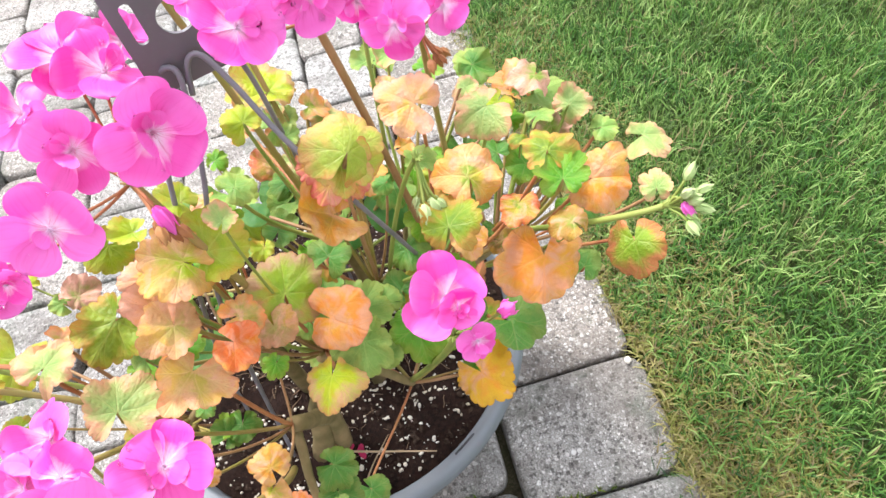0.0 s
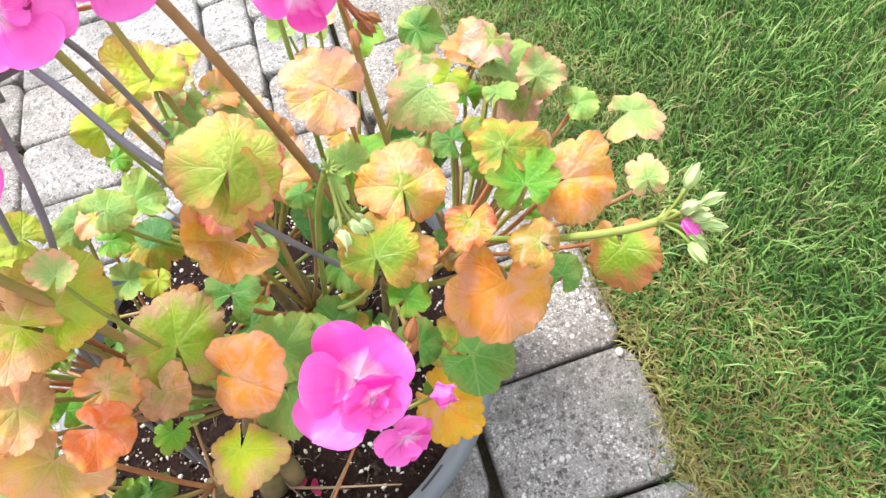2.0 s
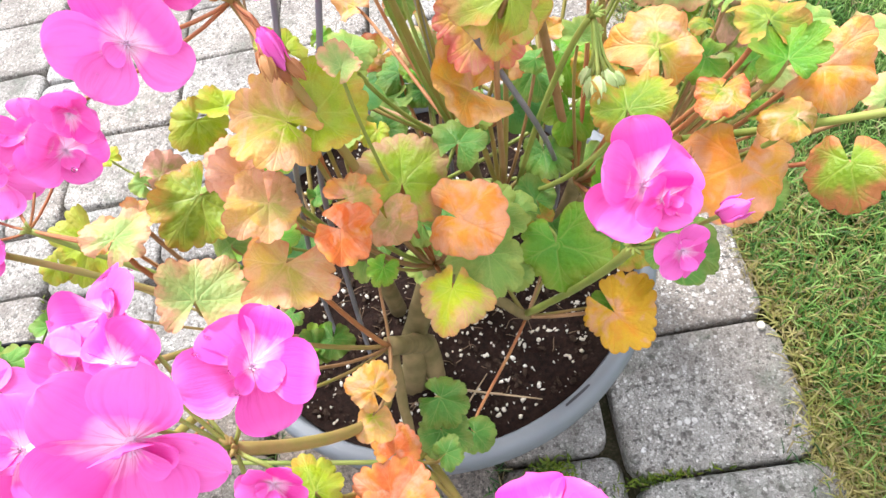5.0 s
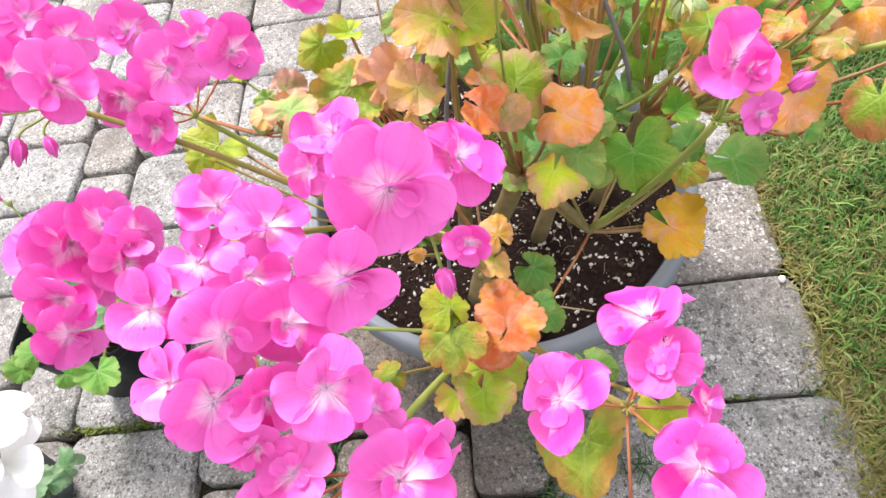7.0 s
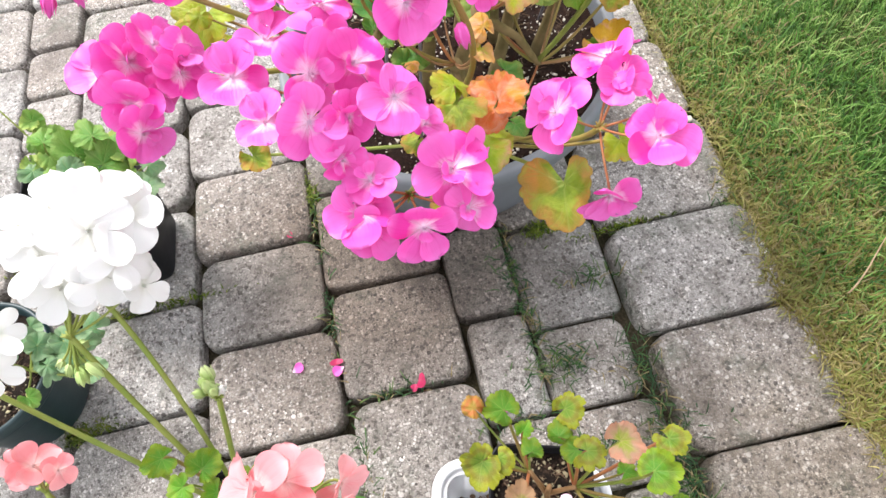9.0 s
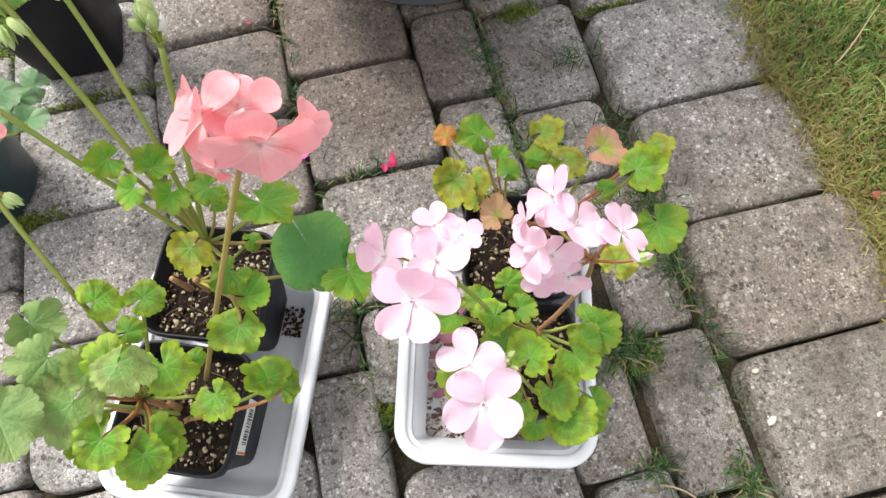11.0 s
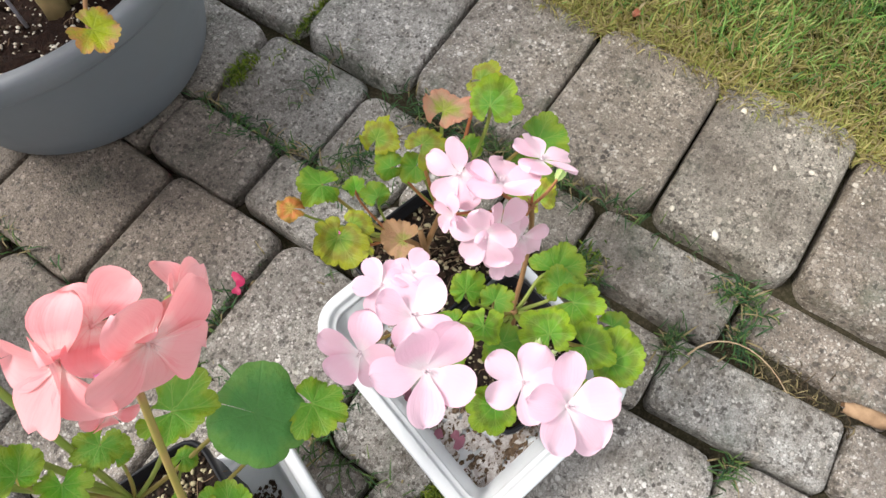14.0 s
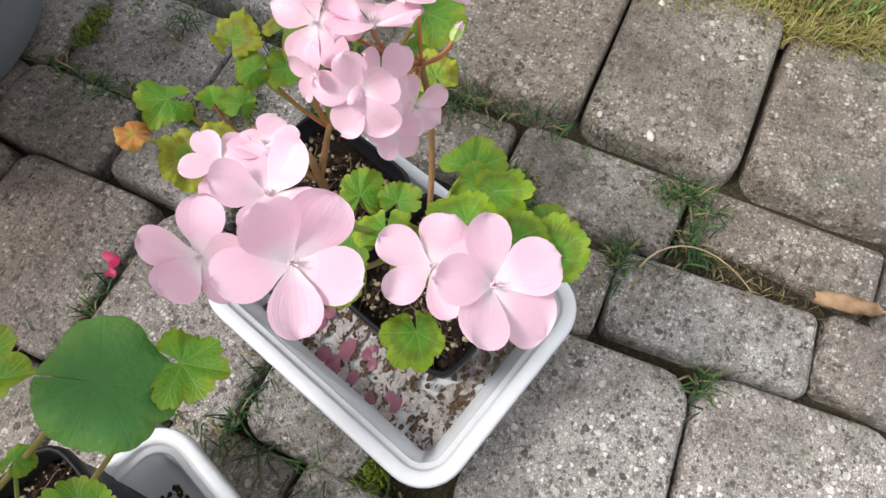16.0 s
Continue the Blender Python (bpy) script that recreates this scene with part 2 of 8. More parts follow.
def tube(points, radius, seg=8, taper=1.0):
    """A round stalk through points; returns vertices and faces."""
    pts = [Vector(p) for p in points]
    verts, faces = [], []
    side = None
    for i, p in enumerate(pts):
        d = (pts[min(i + 1, len(pts) - 1)] - pts[max(i - 1, 0)]).normalized()
        if side is None:
            side = d.orthogonal().normalized()
        side = (side - d * side.dot(d)).normalized()
        other = d.cross(side)
        r = radius * (1 + (taper - 1) * i / (len(pts) - 1))
        for k in range(seg):
            a = 2 * math.pi * k / seg
            verts.append(p + (side * math.cos(a) + other * math.sin(a)) * r)
    for i in range(len(pts) - 1):
        for k in range(seg):
            a, b = i * seg + k, i * seg + (k + 1) % seg
            faces.append((a, b, b + seg, a + seg))
    faces.append(tuple(range(seg))[::-1])
    faces.append(tuple(range((len(pts) - 1) * seg, len(pts) * seg)))
    return verts, faces


def bezier(a, b, c, d, n=10):
    a, b, c, d = Vector(a), Vector(b), Vector(c), Vector(d)
    return [a * (1 - t) ** 3 + b * 3 * t * (1 - t) ** 2 + c * 3 * t * t * (1 - t) + d * t ** 3 for t in (k / n for k in range(n + 1))]


# ---- ground, pavement, lawn ----
rng = random.Random(7)


def sheet(name, x0, x1, y0, y1, z, nx, ny, material, wobble=0.0, scale=6.0):
    verts = [(x0 + (x1 - x0) * i / nx, y0 + (y1 - y0) * j / ny, 0) for j in range(ny + 1) for i in range(nx + 1)]
    verts = [(x, y, z + wobble * noise.noise((x * scale, y * scale, 3.1))) for x, y, _ in verts]
    faces = [(j * (nx + 1) + i, j * (nx + 1) + i + 1, (j + 1) * (nx + 1) + i + 1, (j + 1) * (nx + 1) + i) for j in range(ny) for i in range(nx)]
    return mesh_of(name, verts, faces, material)


ground = new("ground", sheet("ground", -60, 60, -60, 60, -0.030, 40, 40, LOAM))
tagged(ground, "mown lawn and soil reaching to the horizon", "ground", kind="structure")


def edge_x(y):
    """The lawn's edge."""
    return 0.405 + 0.02 * max(0.0, y - 0.35) + 0.006 * math.sin(y * 17) + 0.004 * math.sin(y * 41) - (0.14 * max(0.0, y - 0.75) if y < 2.5 else 0.245)


pavement = thing("pavement", (0, 0, 0), "patio of tumbled grey-brown concrete pavers with mossy joints", "pavement", kind="structure")
bed_mesh = sheet("joint_bed", -1.19, 0.40, -1.25, 2.62, -0.024, 200, 480, JOINT, 0.004, 22.0)
for q in bed_mesh.vertices:                       # earth has washed into the widest joint
    q.co.z += 0.012 * math.exp(-((q.co.x - 0.146) / 0.018) ** 2 - ((q.co.y + 0.20) / 0.06) ** 2)
bed = part("joint_bed", bed_mesh, None, pavement, "dark mossy sand in the joints")


def paver_mesh(w, l, seed, flare):
    """One tumbled paver with worn, rounded corners and a softly uneven top at z = 0; its long sides widen downwards by flare."""
    r = random.Random(seed)
    ring0 = rounded_rect(w, l, min(w, l) * r.uniform(0.11, 0.22), 4)
    nz = lambda x, y, s: noise.noise((x * s + seed * 1.7, y * s - seed * 0.9, seed * 0.31))
    tilt = (r.uniform(-0.024, 0.024), r.uniform(-0.024, 0.024))
    lift = r.uniform(-0.0025, 0.002)
    verts, faces = [], []
    n = len(ring0)
    k1 = min(1.0, min(w, l) / 0.09)
    for inset, z in ((-0.0005, -0.036), (0.0, -0.010), (0.0006, -0.0048), (0.0022, -0.0018), (0.0050, -0.0005), (0.010 * k1, 0.0)):
        for x, y in ring0:
            d = 1 + 0.026 * nz(x, y, 14) + 0.012 * nz(x, y, 45)
            d += 0.006 * nz(x, y, 140)
            fx, fy = (w / 2 - inset + flare * max(0.0, -z - 0.004) / 0.032) / (w / 2), (l / 2 - inset) / (l / 2)
            verts.append((x * d * fx, y * d * fy, z + lift + (tilt[0] * x + tilt[1] * y + 0.0012 * nz(x, y, 30) if z > -0.02 else 0)))
    for k in (0.62, 0.3):
        for x, y in ring0:
            xx, yy = x * k, y * k
            verts.append((xx, yy, lift + tilt[0] * xx + tilt[1] * yy + 0.0012 * nz(xx, yy, 30)))
    verts.append((0, 0, lift))
    for j in range(7):
        for i in range(n):
            a, b = j * n + i, j * n + (i + 1) % n
            faces.append((a, b, b + n, a + n))
    top = 7 * n
    for i in range(n):
        faces.append((top + i, top + (i + 1) % n, 8 * n))
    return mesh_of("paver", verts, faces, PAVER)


PAVERS = []


def paver(xl, xr, y0, y1, slant=0.012, turn=-1.4):
    """A paver between column lines xl, xr (at y = 0; the columns lean by slant) and rows y0, y1, turned a little."""
    gap = 0.0005
    w, l = xr - xl - gap, y1 - y0 - gap
    cy = (y0 + y1) / 2
    cx = (xl + xr) / 2 - slant * cy
    PAVERS.append((cx, cy, w, l, turn))


def column(xl, xr, first, pitch, lo, hi, jitter=0.004, halves=0.0):
    y = first
    while y - pitch > lo - pitch / 2:
        y -= pitch
    while y < hi:
        top = y + pitch
        if rng.random() < halves:
            mid = y + pitch * rng.choice((0.45, 0.55))
            paver(xl, xr, y + rng.uniform(-jitter, jitter), mid)
            paver(xl, xr, mid, top)
        else:
            paver(xl, xr, y + rng.uniform(0, jitter), top - rng.uniform(0, jitter))
        y = top


column(0.2260, 0.403, 0.245, 0.1390, -1.2, 2.6)
column(0.103, 0.217, 0.284, 0.1340, 0.28, 2.6)
column(0.026, 0.101, 0.312, 0.1230, 0.31, 2.6)
column(-0.119, 0.024, 0.388, 0.1400, 0.10, 2.6)
column(-0.274, -0.122, 0.476, 0.1260, 0.22, 2.6)
column(-0.430, -0.277, 0.427, 0.1400, -1.2, 2.6)
column(-0.515, -0.434, 0.425, 0.1000, -1.2, 2.6)
column(-0.660, -0.518, 0.360, 0.1350, -1.2, 2.6)
column(-0.736, -0.664, 0.330, 0.1200, -1.2, 2.6)
column(-0.884, -0.740, 0.350, 0.1400, -1.2, 2.6)
column(-1.030, -0.888, 0.300, 0.1370, -1.2, 2.6)
column(-1.180, -1.034, 0.360, 0.1400, -1.2, 2.6)
# the rows nearest to the trays are laid with narrower stones
paver(0.1025, 0.205, 0.186, 0.281)
paver(0.109, 0.209, 0.098, 0.182)
paver(0.143, 0.209, 0.012, 0.094)
paver(0.141, 0.210, -0.138, 0.008)
paver(0.156, 0.209, -0.291, -0.143)
paver(0.146, 0.212, -0.440, -0.296)
paver(0.052, 0.125, -0.104, 0.008)
paver(0.067, 0.134, -0.258, -0.105, 0.012, 3.2)
paver(0.076, 0.141, -0.402, -0.261)
paver(0.030, 0.0995, 0.189, 0.309)
paver(0.028, 0.106, 0.012, 0.186)
paver(-0.108, 0.024, 0.006, 0.104)
paver(-0.102, 0.051, -0.186, -0.050, 0.012, 1.5)
paver(-0.102, 0.066, -0.328, -0.189, 0.012, 3.0)
paver(-0.172, -0.110, 0.054, 0.150)
paver(-0.274, -0.112, 0.154, 0.222)
paver(-0.172, -0.106, -0.078, 0.050)
paver(-0.274, -0.176, 0.000, 0.150)
paver(-0.274, -0.176, -0.140, -0.004)
paver(-0.172, -0.104, -0.200, -0.082)
paver(-0.274, -0.100, -0.340, -0.204)
for row in range(4):
    column(-0.274 + 0.12 * row, -0.156 + 0.12 * row, -0.48, 0.14, -1.2, -0.50)
paver(-0.274, -0.064, -0.478, -0.344)
paver(-0.060, 0.072, -0.478, -0.330)
paver(0.076, 0.142, -0.478, -0.406)
paver(0.146, 0.208, -0.478, -0.444)

# ---- pots and trays ----


def big_planter(at):
    pot = thing("planter", at, "wide grey resin planter with a rolled rim on the patio", "planter")
    prof = [(0.110, 0.0), (0.131, 0.0), (0.137, 0.006), (0.147, 0.04), (0.159, 0.08), (0.169, 0.115), (0.1755, 0.138), (0.176, 0.144), (0.187, 0.147), (0.1905, 0.151),
            (0.1905, 0.165), (0.1892, 0.1695), (0.1868, 0.1716), (0.1838, 0.1722), (0.1820, 0.1712), (0.1800, 0.1712), (0.1782, 0.1706), (0.1770, 0.167), (0.175, 0.146), (0.171, 0.126), (0.05, 0.124)]
    part("body", lathe(prof, 96), GREY_POT, pot)
    return pot


PERLITE = mat_plastic("perlite", (0.62, 0.59, 0.52), (0.45, 0.38, 0.26), 0.8, 0.5)
GRIT = mat_plastic("potting_grit", (0.40, 0.36, 0.22), (0.24, 0.19, 0.11), 0.8, 0.6)
BARK = mat_ground("bark_crumb", (0.018, 0.011, 0.008), (0.045, 0.027, 0.018), (0.085, 0.055, 0.036))
FIBRE = mat_ground("root_fibre", (0.16, 0.10, 0.06), (0.24, 0.16, 0.10), (0.30, 0.22, 0.14))


def grains(count, spot, low, high, seed, flat=0.7):
    """Many uneven little lumps in one mesh; spot() gives the place of each."""
    r = random.Random(seed)
    g = (1 + 5 ** 0.5) / 2
    ico = [Vector(p).normalized() for p in ((-1, g, 0), (1, g, 0), (-1, -g, 0), (1, -g, 0), (0, -1, g), (0, 1, g), (0, -1, -g), (0, 1, -g), (g, 0, -1), (g, 0, 1), (-g, 0, -1), (-g, 0, 1))]
    tri = ((0, 11, 5), (0, 5, 1), (0, 1, 7), (0, 7, 10), (0, 10, 11), (1, 5, 9), (5, 11, 4), (11, 10, 2), (10, 7, 6), (7, 1, 8), (3, 9, 4), (3, 4, 2), (3, 2, 6), (3, 6, 8), (3, 8, 9), (4, 9, 5), (2, 4, 11), (6, 2, 10), (8, 6, 7), (9, 8, 1))
    verts, faces = [], []
    for _ in range(count):
        at = Vector(spot(r))
        s = low + (high - low) * r.random() ** 2
        turn = Matrix.Rotation(r.uniform(0, 6.28), 3, "Z") @ Matrix.Diagonal((r.uniform(0.7, 1.5), r.uniform(0.6, 1.0), flat * r.uniform(0.6, 1.2)))
        k = len(verts)
        verts += [at + turn @ (p * s * r.uniform(0.75, 1.25)) for p in ico]
        faces += [(a + k, b + k, c + k) for a, b, c in tri]
    return verts, faces


def litter(parent, radius, z, seed, squash, count, grit):
    def spot(r):
        while True:
            x, y = r.uniform(-1, 1), r.uniform(-1, 1)
            if (squash and max(abs(x), abs(y)) < 0.93) or x * x + y * y < 0.92:
                return x * radius, y * radius, z + 0.0012
    part("perlite", mesh_of("perlite", *grains(count * 4, spot, 0.0005, 0.0024, int(seed * 7) + 1), grit), None, parent, "white perlite grains" if grit is PERLITE else "tan and grey grit", kind="stuff")
    part("bark_mulch", mesh_of("bark_mulch", *grains(count * 5, spot, 0.0007, 0.0030, int(seed * 7) + 2, 0.55), BARK, False), None, parent, "brown bark crumbs", kind="stuff")
    r = random.Random(int(seed * 7) + 3)
    v, f = [], []
    for _ in range(count // 2):
        x, y, h = spot(r)
        a, s = r.uniform(0, 6.28), r.uniform(0.006, 0.020)
        d = Vector((math.cos(a), math.sin(a), 0)) * s
        q = Vector((-d.y, d.x, 0)) * r.uniform(-0.4, 0.4)
        p = Vector((x, y, h)) * 0.85
        p.z = h
        v2, f2 = tube(bezier(p, p + d * 0.3 + q + Vector((0, 0, 0.002)), p + d * 0.7 - q + Vector((0, 0, 0.002)), p + d, 5), 0.00038, 3)
        f += [tuple(i + len(v) for i in face) for face in f2]
        v += v2
    part("root_fibre", mesh_of("root_fibre", v, f, FIBRE), None, parent, "thin pale root fibres", kind="stuff")


def soil_disc(parent, radius, z, material, seed, squash=None, bump=0.006):
    verts, faces = [(0, 0, z + 0.004)], []
    rings, seg = 14, 56
    for j in range(1, rings + 1):
        for k in range(seg):
            a = 2 * math.pi * k / seg
            c, s = math.cos(a), math.sin(a)
            g = 1.0 if not squash else (abs(c) ** squash + abs(s) ** squash) ** (-1 / squash)
            r = radius * j / rings * g
            x, y = r * c, r * s
            verts.append((x, y, z + bump * noise.noise((x * 60, y * 60, seed)) + 0.5 * bump * noise.noise((x * 170, y * 170, seed))))
    for k in range(seg):
        faces.append((0, 1 + k, 1 + (k + 1) % seg))
    for j in range(rings - 1):
        for k in range(seg):
            a, b = 1 + j * seg + k, 1 + j * seg + (k + 1) % seg
            faces.append((a, a + seg, b + seg, b))
    part("soil", mesh_of("soil", verts, faces, material), None, parent, "dark moist potting soil")
    litter(parent, radius, z, seed, squash, int(15000 * radius * radius) + 45, PERLITE if radius > 0.1 else GRIT)


planter = big_planter((0.080, 0.572, 0.002))
soil_disc(planter, 0.174, 0.148, SOIL, 1.0, None, 0.009)


def ring_mesh(rows, close_first=False, close_last=False):
    """A band through closed outlines of equal count."""
    bm = bmesh.new()
    vs = [[bm.verts.new(p) for p in row] for row in rows]
    for a, b in zip(vs, vs[1:]):
        for k in range(len(a)):
            j = (k + 1) % len(a)
            bm.faces.new((a[k], a[j], b[j], b[k]))
    if close_first:
        bm.faces.new(vs[0][::-1])
    if close_last:
        bm.faces.new(vs[-1])
    return bm


def tray(at, turn, label):
    t = thing("plant_tray", at, label, "tray", "white plant trays", turn=turn)
    w, l = 0.162, 0.208

    def outline(dw, z):
        return [(x, y, z) for x, y in rounded_rect(w + 2 * dw, l + 2 * dw, max(0.006, 0.026 + dw), 8)]

    part("body", ring_mesh([outline(*q) for q in ((-0.030, 0.0), (-0.022, 0.0), (-0.018, 0.004), (-0.0085, 0.0405), (-0.0105, 0.0405), (-0.0200, 0.006), (-0.026, 0.003))], True, True), WHITE_TRAY, t)
    part("rim", ring_mesh([outline(*q) for q in ((-0.0110, 0.0395), (-0.0110, 0.0425), (-0.0098, 0.0436), (-0.0072, 0.0438), (-0.0064, 0.0446), (-0.0058, 0.0470), (-0.0046, 0.0482), (0.0012, 0.0484),
                                                (0.0030, 0.0478), (0.0040, 0.0462), (0.0044, 0.0395), (0.0030, 0.0395), (0.0024, 0.0450), (-0.0040, 0.0450), (-0.0080, 0.0400))]), WHITE_TRAY, t)
    return t


def square_pot(at, size, height, turn, label, material=None, group="", tilt=(0, 0)):
    material = material or BLACK_POT
    pot = thing("nursery_pot", at, label, "pot", group, turn=turn)
    pot.matrix_basis = pose(*at, *tilt, turn)
    h, s = height, size / 2
    prof = [(s * 0.5, 0.0), (s * 0.74, 0.0), (s * 0.76, 0.003), (s * 0.93, h - 0.016), (s * 0.935, h - 0.014), (s * 0.985, h - 0.013), (s, h - 0.010), (s, h - 0.001), (s * 0.985, h), (s * 0.96, h),
            (s * 0.945, h - 0.002), (s * 0.90, h - 0.022), (s * 0.3, h - 0.024)]
    part("body", lathe(prof, 64, 7.0), material, pot)
    soil_disc(pot, s * 0.91, h - 0.017, SOIL_GREY, at[0] * 9, 7.0, 0.004)
    return pot


tray((0.0126, 0.0358, 0.002), -16.5, "white rectangular plastic tray holding two small pots")
tray((-0.231, 0.066, 0.002), -21.5, "white rectangular plastic tray with dark soil crumbs")
square_pot((0.048, 0.098, 0.006), 0.092, 0.088, -17, "small black square nursery pot in the white tray", group="square nursery pots")
square_pot((0.021, 0.005, 0.006), 0.092, 0.088, -16, "small black square nursery pot with dark soil", group="square nursery pots")
square_pot((-0.209, 0.131, 0.006), 0.098, 0.098, -21, "small black square nursery pot standing in the tray", group="square nursery pots")
labelled = square_pot((-0.245, 0.035, 0.006), 0.098, 0.098, -23, "small black square nursery pot with a paper label", group="square nursery pots")
square_pot((-0.350, 0.508, 0.002), 0.124, 0.145, -3, "black square nursery pot standing on the pavers", group="square nursery pots")


def round_pot(at):
    pot = thing("round_pot", at, "dark green round plastic flower pot on the pavers", "pot")
    prof = [(0.040, 0.0), (0.054, 0.0), (0.056, 0.003), (0.068, 0.085), (0.069, 0.088), (0.074, 0.089), (0.076, 0.092), (0.076, 0.106), (0.0745, 0.108), (0.072, 0.108), (0.0705, 0.105), (0.067, 0.088), (0.02, 0.086)]
    part("body", lathe(prof, 72), GREEN_POT, pot)
    soil_disc(pot, 0.068, 0.092, SOIL_GREY, 5.0, None, 0.004)
    return pot


round_pot((-0.465, 0.344, 0.002))

# ---- plant materials ----


def mat_leaf(name, inner, outer, edge, zone=None, vein=(0.45, 0.42, 0.16), thin=0.25, spread=0.45):
    """A geranium leaf: colour runs from the stalk's end to the margin in uneven patches, with fine veins."""
    n = Nodes("leaf_" + name)
    def warm(c):
        """Fresh green where green leads, clear yellow and orange elsewhere."""
        if c[0] < 0.78 * c[1]:
            c = (0.90 * c[0] + 0.006, 0.92 * c[1], c[2] + 0.012)
        elif c[0] > 1.15 * c[1]:
            c = (1.07 * c[0], min(0.66 * c[0], 1.30 * c[1] + 0.020), c[2] * 1.5 + 0.022)
        else:
            c = (0.92 * c[0], 1.04 * c[1], c[2])
        g = 0.30 * c[0] + 0.60 * c[1] + 0.10 * c[2]
        return tuple(max(0.008, min(0.82, 1.0 * (g + 1.06 * (k - g)))) for k in c)

    inner, outer, edge = warm(inner), warm(outer), warm(edge)
    if inner[0] > 1.1 * inner[1] and name not in ("orange_yellow", "orange", "red"):                      # turning leaves keep some yellow-green round the stalk
        inner = tuple(0.45 * a + 0.55 * b for a, b in zip(inner, (0.36, 0.42, 0.05)))
    uv = n.add("SeparateXYZ")
    n.link(n.coords("UV"), uv.inputs[0])
    obj = n.coords()
    rnd = n.add("ObjectInfo").outputs["Random"]
    shift = n.add("VectorMath")
    shift.operation = "ADD"
    jump = n.add("CombineXYZ")
    n.link(n.math("MULTIPLY", rnd, 37.0), jump.inputs[0])
    n.link(obj, shift.inputs[0])
    n.link(jump.outputs[0], shift.inputs[1])
    patch = n.noise(shift.outputs[0], 1.3, 3, 0.55)
    blotch = n.noise(shift.outputs[0], 7, 4, 0.6)
    fine = n.noise(shift.outputs[0], 40, 3, 0.6)
    off = n.math("ABSOLUTE", n.math("SUBTRACT", n.math("FRACT", n.math("MULTIPLY", uv.outputs[0], 7.0)), 0.5))
    v = n.math("ADD", uv.outputs[1], n.math("MULTIPLY", n.math("SUBTRACT", patch, 0.5), spread * 3.4))
    v = n.math("ADD", v, n.math("MULTIPLY", n.math("SUBTRACT", blotch, 0.5), 0.30))
    v = n.math("ADD", v, n.math("MULTIPLY", n.math("SUBTRACT", off, 0.22), n.math("MULTIPLY", uv.outputs[1], 0.55)))
    fan = n.add("CombineXYZ")
    n.link(n.math("MULTIPLY", uv.outputs[0], 11.0), fan.inputs[0])
    n.link(n.math("MULTIPLY", uv.outputs[1], 0.9), fan.inputs[1])
    n.link(n.math("MULTIPLY", rnd, 23.0), fan.inputs[2])
    ray = n.noise(fan.outputs[0], 1.0, 3, 0.6)
    v = n.math("ADD", v, n.math("MULTIPLY", n.math("SUBTRACT", ray, 0.5), 0.6))
    col = n.ramp(v, (0.12, inner), (0.58, outer), (0.94, edge))
    if not zone and not name.startswith(("green", "weed", "pale")) and not name.endswith(("zonal", "leaf")):
        # a second hue in large patches: yellow in orange leaves, orange-red in yellow and olive ones
        other = n.noise(shift.outputs[0], 1.1, 2, 0.5, 0.6)
        second = (0.66, 0.40, 0.025) if outer[0] > 1.3 * outer[1] else (0.62, 0.25, 0.05)
        col = n.mix(n.ramp(n.math("ADD", other, n.math("MULTIPLY", n.math("SUBTRACT", uv.outputs[1], 0.5), 0.16)), (0.55, (0, 0, 0)), (0.70, (0.5, 0.5, 0.5))), col, second)
        blush = n.noise(shift.outputs[0], 1.5, 2, 0.5, 1.3)
        col = n.mix(n.ramp(blush, (0.50, (0, 0, 0)), (0.68, (0.7, 0.7, 0.7))), col, (0.70, 0.36, 0.24) if outer[0] > 1.3 * outer[1] else (0.36, 0.47, 0.05))
    if zone:
        zv = n.math("ADD", uv.outputs[1], n.math("MULTIPLY", n.math("SUBTRACT", blotch, 0.5), 0.22))
        zv = n.math("ADD", zv, n.math("MULTIPLY", off, -0.10))
        col = n.mix(n.ramp(zv, (0.42, (0, 0, 0)), (0.54, (0.5, 0.5, 0.5)), (0.66, (0.5, 0.5, 0.5)), (0.76, (0, 0, 0))), col, zone)
    # a thin rim, then the palmate veins: one along each lobe, forking twice
    rim = tuple(0.75 * a * b for a, b in zip(edge, (1.05, 0.75, 0.8))) if edge[0] > edge[1] else tuple(0.85 * a for a in edge)
    col = n.mix(n.ramp(n.math("ADD", uv.outputs[1], n.math("MULTIPLY", n.math("SUBTRACT", fine, 0.5), 0.08)), (0.955, (0, 0, 0)), (0.99, (0.6, 0.6, 0.6))), col, rim)
    line = n.ramp(n.math("MULTIPLY", off, uv.outputs[1]), (0.006, (0.2, 0.2, 0.2) if name == "green_dark" else (0.42, 0.42, 0.42)), (0.030, (0, 0, 0)))
    for start, slope in ((0.34, 0.55), (0.60, 0.60)):
        gone = n.math("GREATER_THAN", uv.outputs[1], start)
        away = n.math("ABSOLUTE", n.math("SUBTRACT", off, n.math("MULTIPLY", n.math("SUBTRACT", uv.outputs[1], start), slope)))
        fork = n.ramp(n.math("MULTIPLY", away, uv.outputs[1]), (0.003, (0.08, 0.08, 0.08) if name == "green_dark" else (0.34, 0.34, 0.34)), (0.020, (0, 0, 0)))
        line = n.math("MAXIMUM", line, n.math("MULTIPLY", fork, gone))
    vein = tuple(0.42 * a + 0.72 * b for a, b in zip(vein, outer)) if name != "green_dark" else (0.085, 0.24, 0.050)
    col = n.mix(line, col, vein)
    col = n.mix(0.22, col, n.ramp(fine, (0.3, (0.32, 0.32, 0.32)), (0.7, (0.68, 0.68, 0.68))), "OVERLAY")
    bright = n.ramp(rnd, (0.0, (0.42, 0.42, 0.42)), (1.0, (0.62, 0.62, 0.62)))
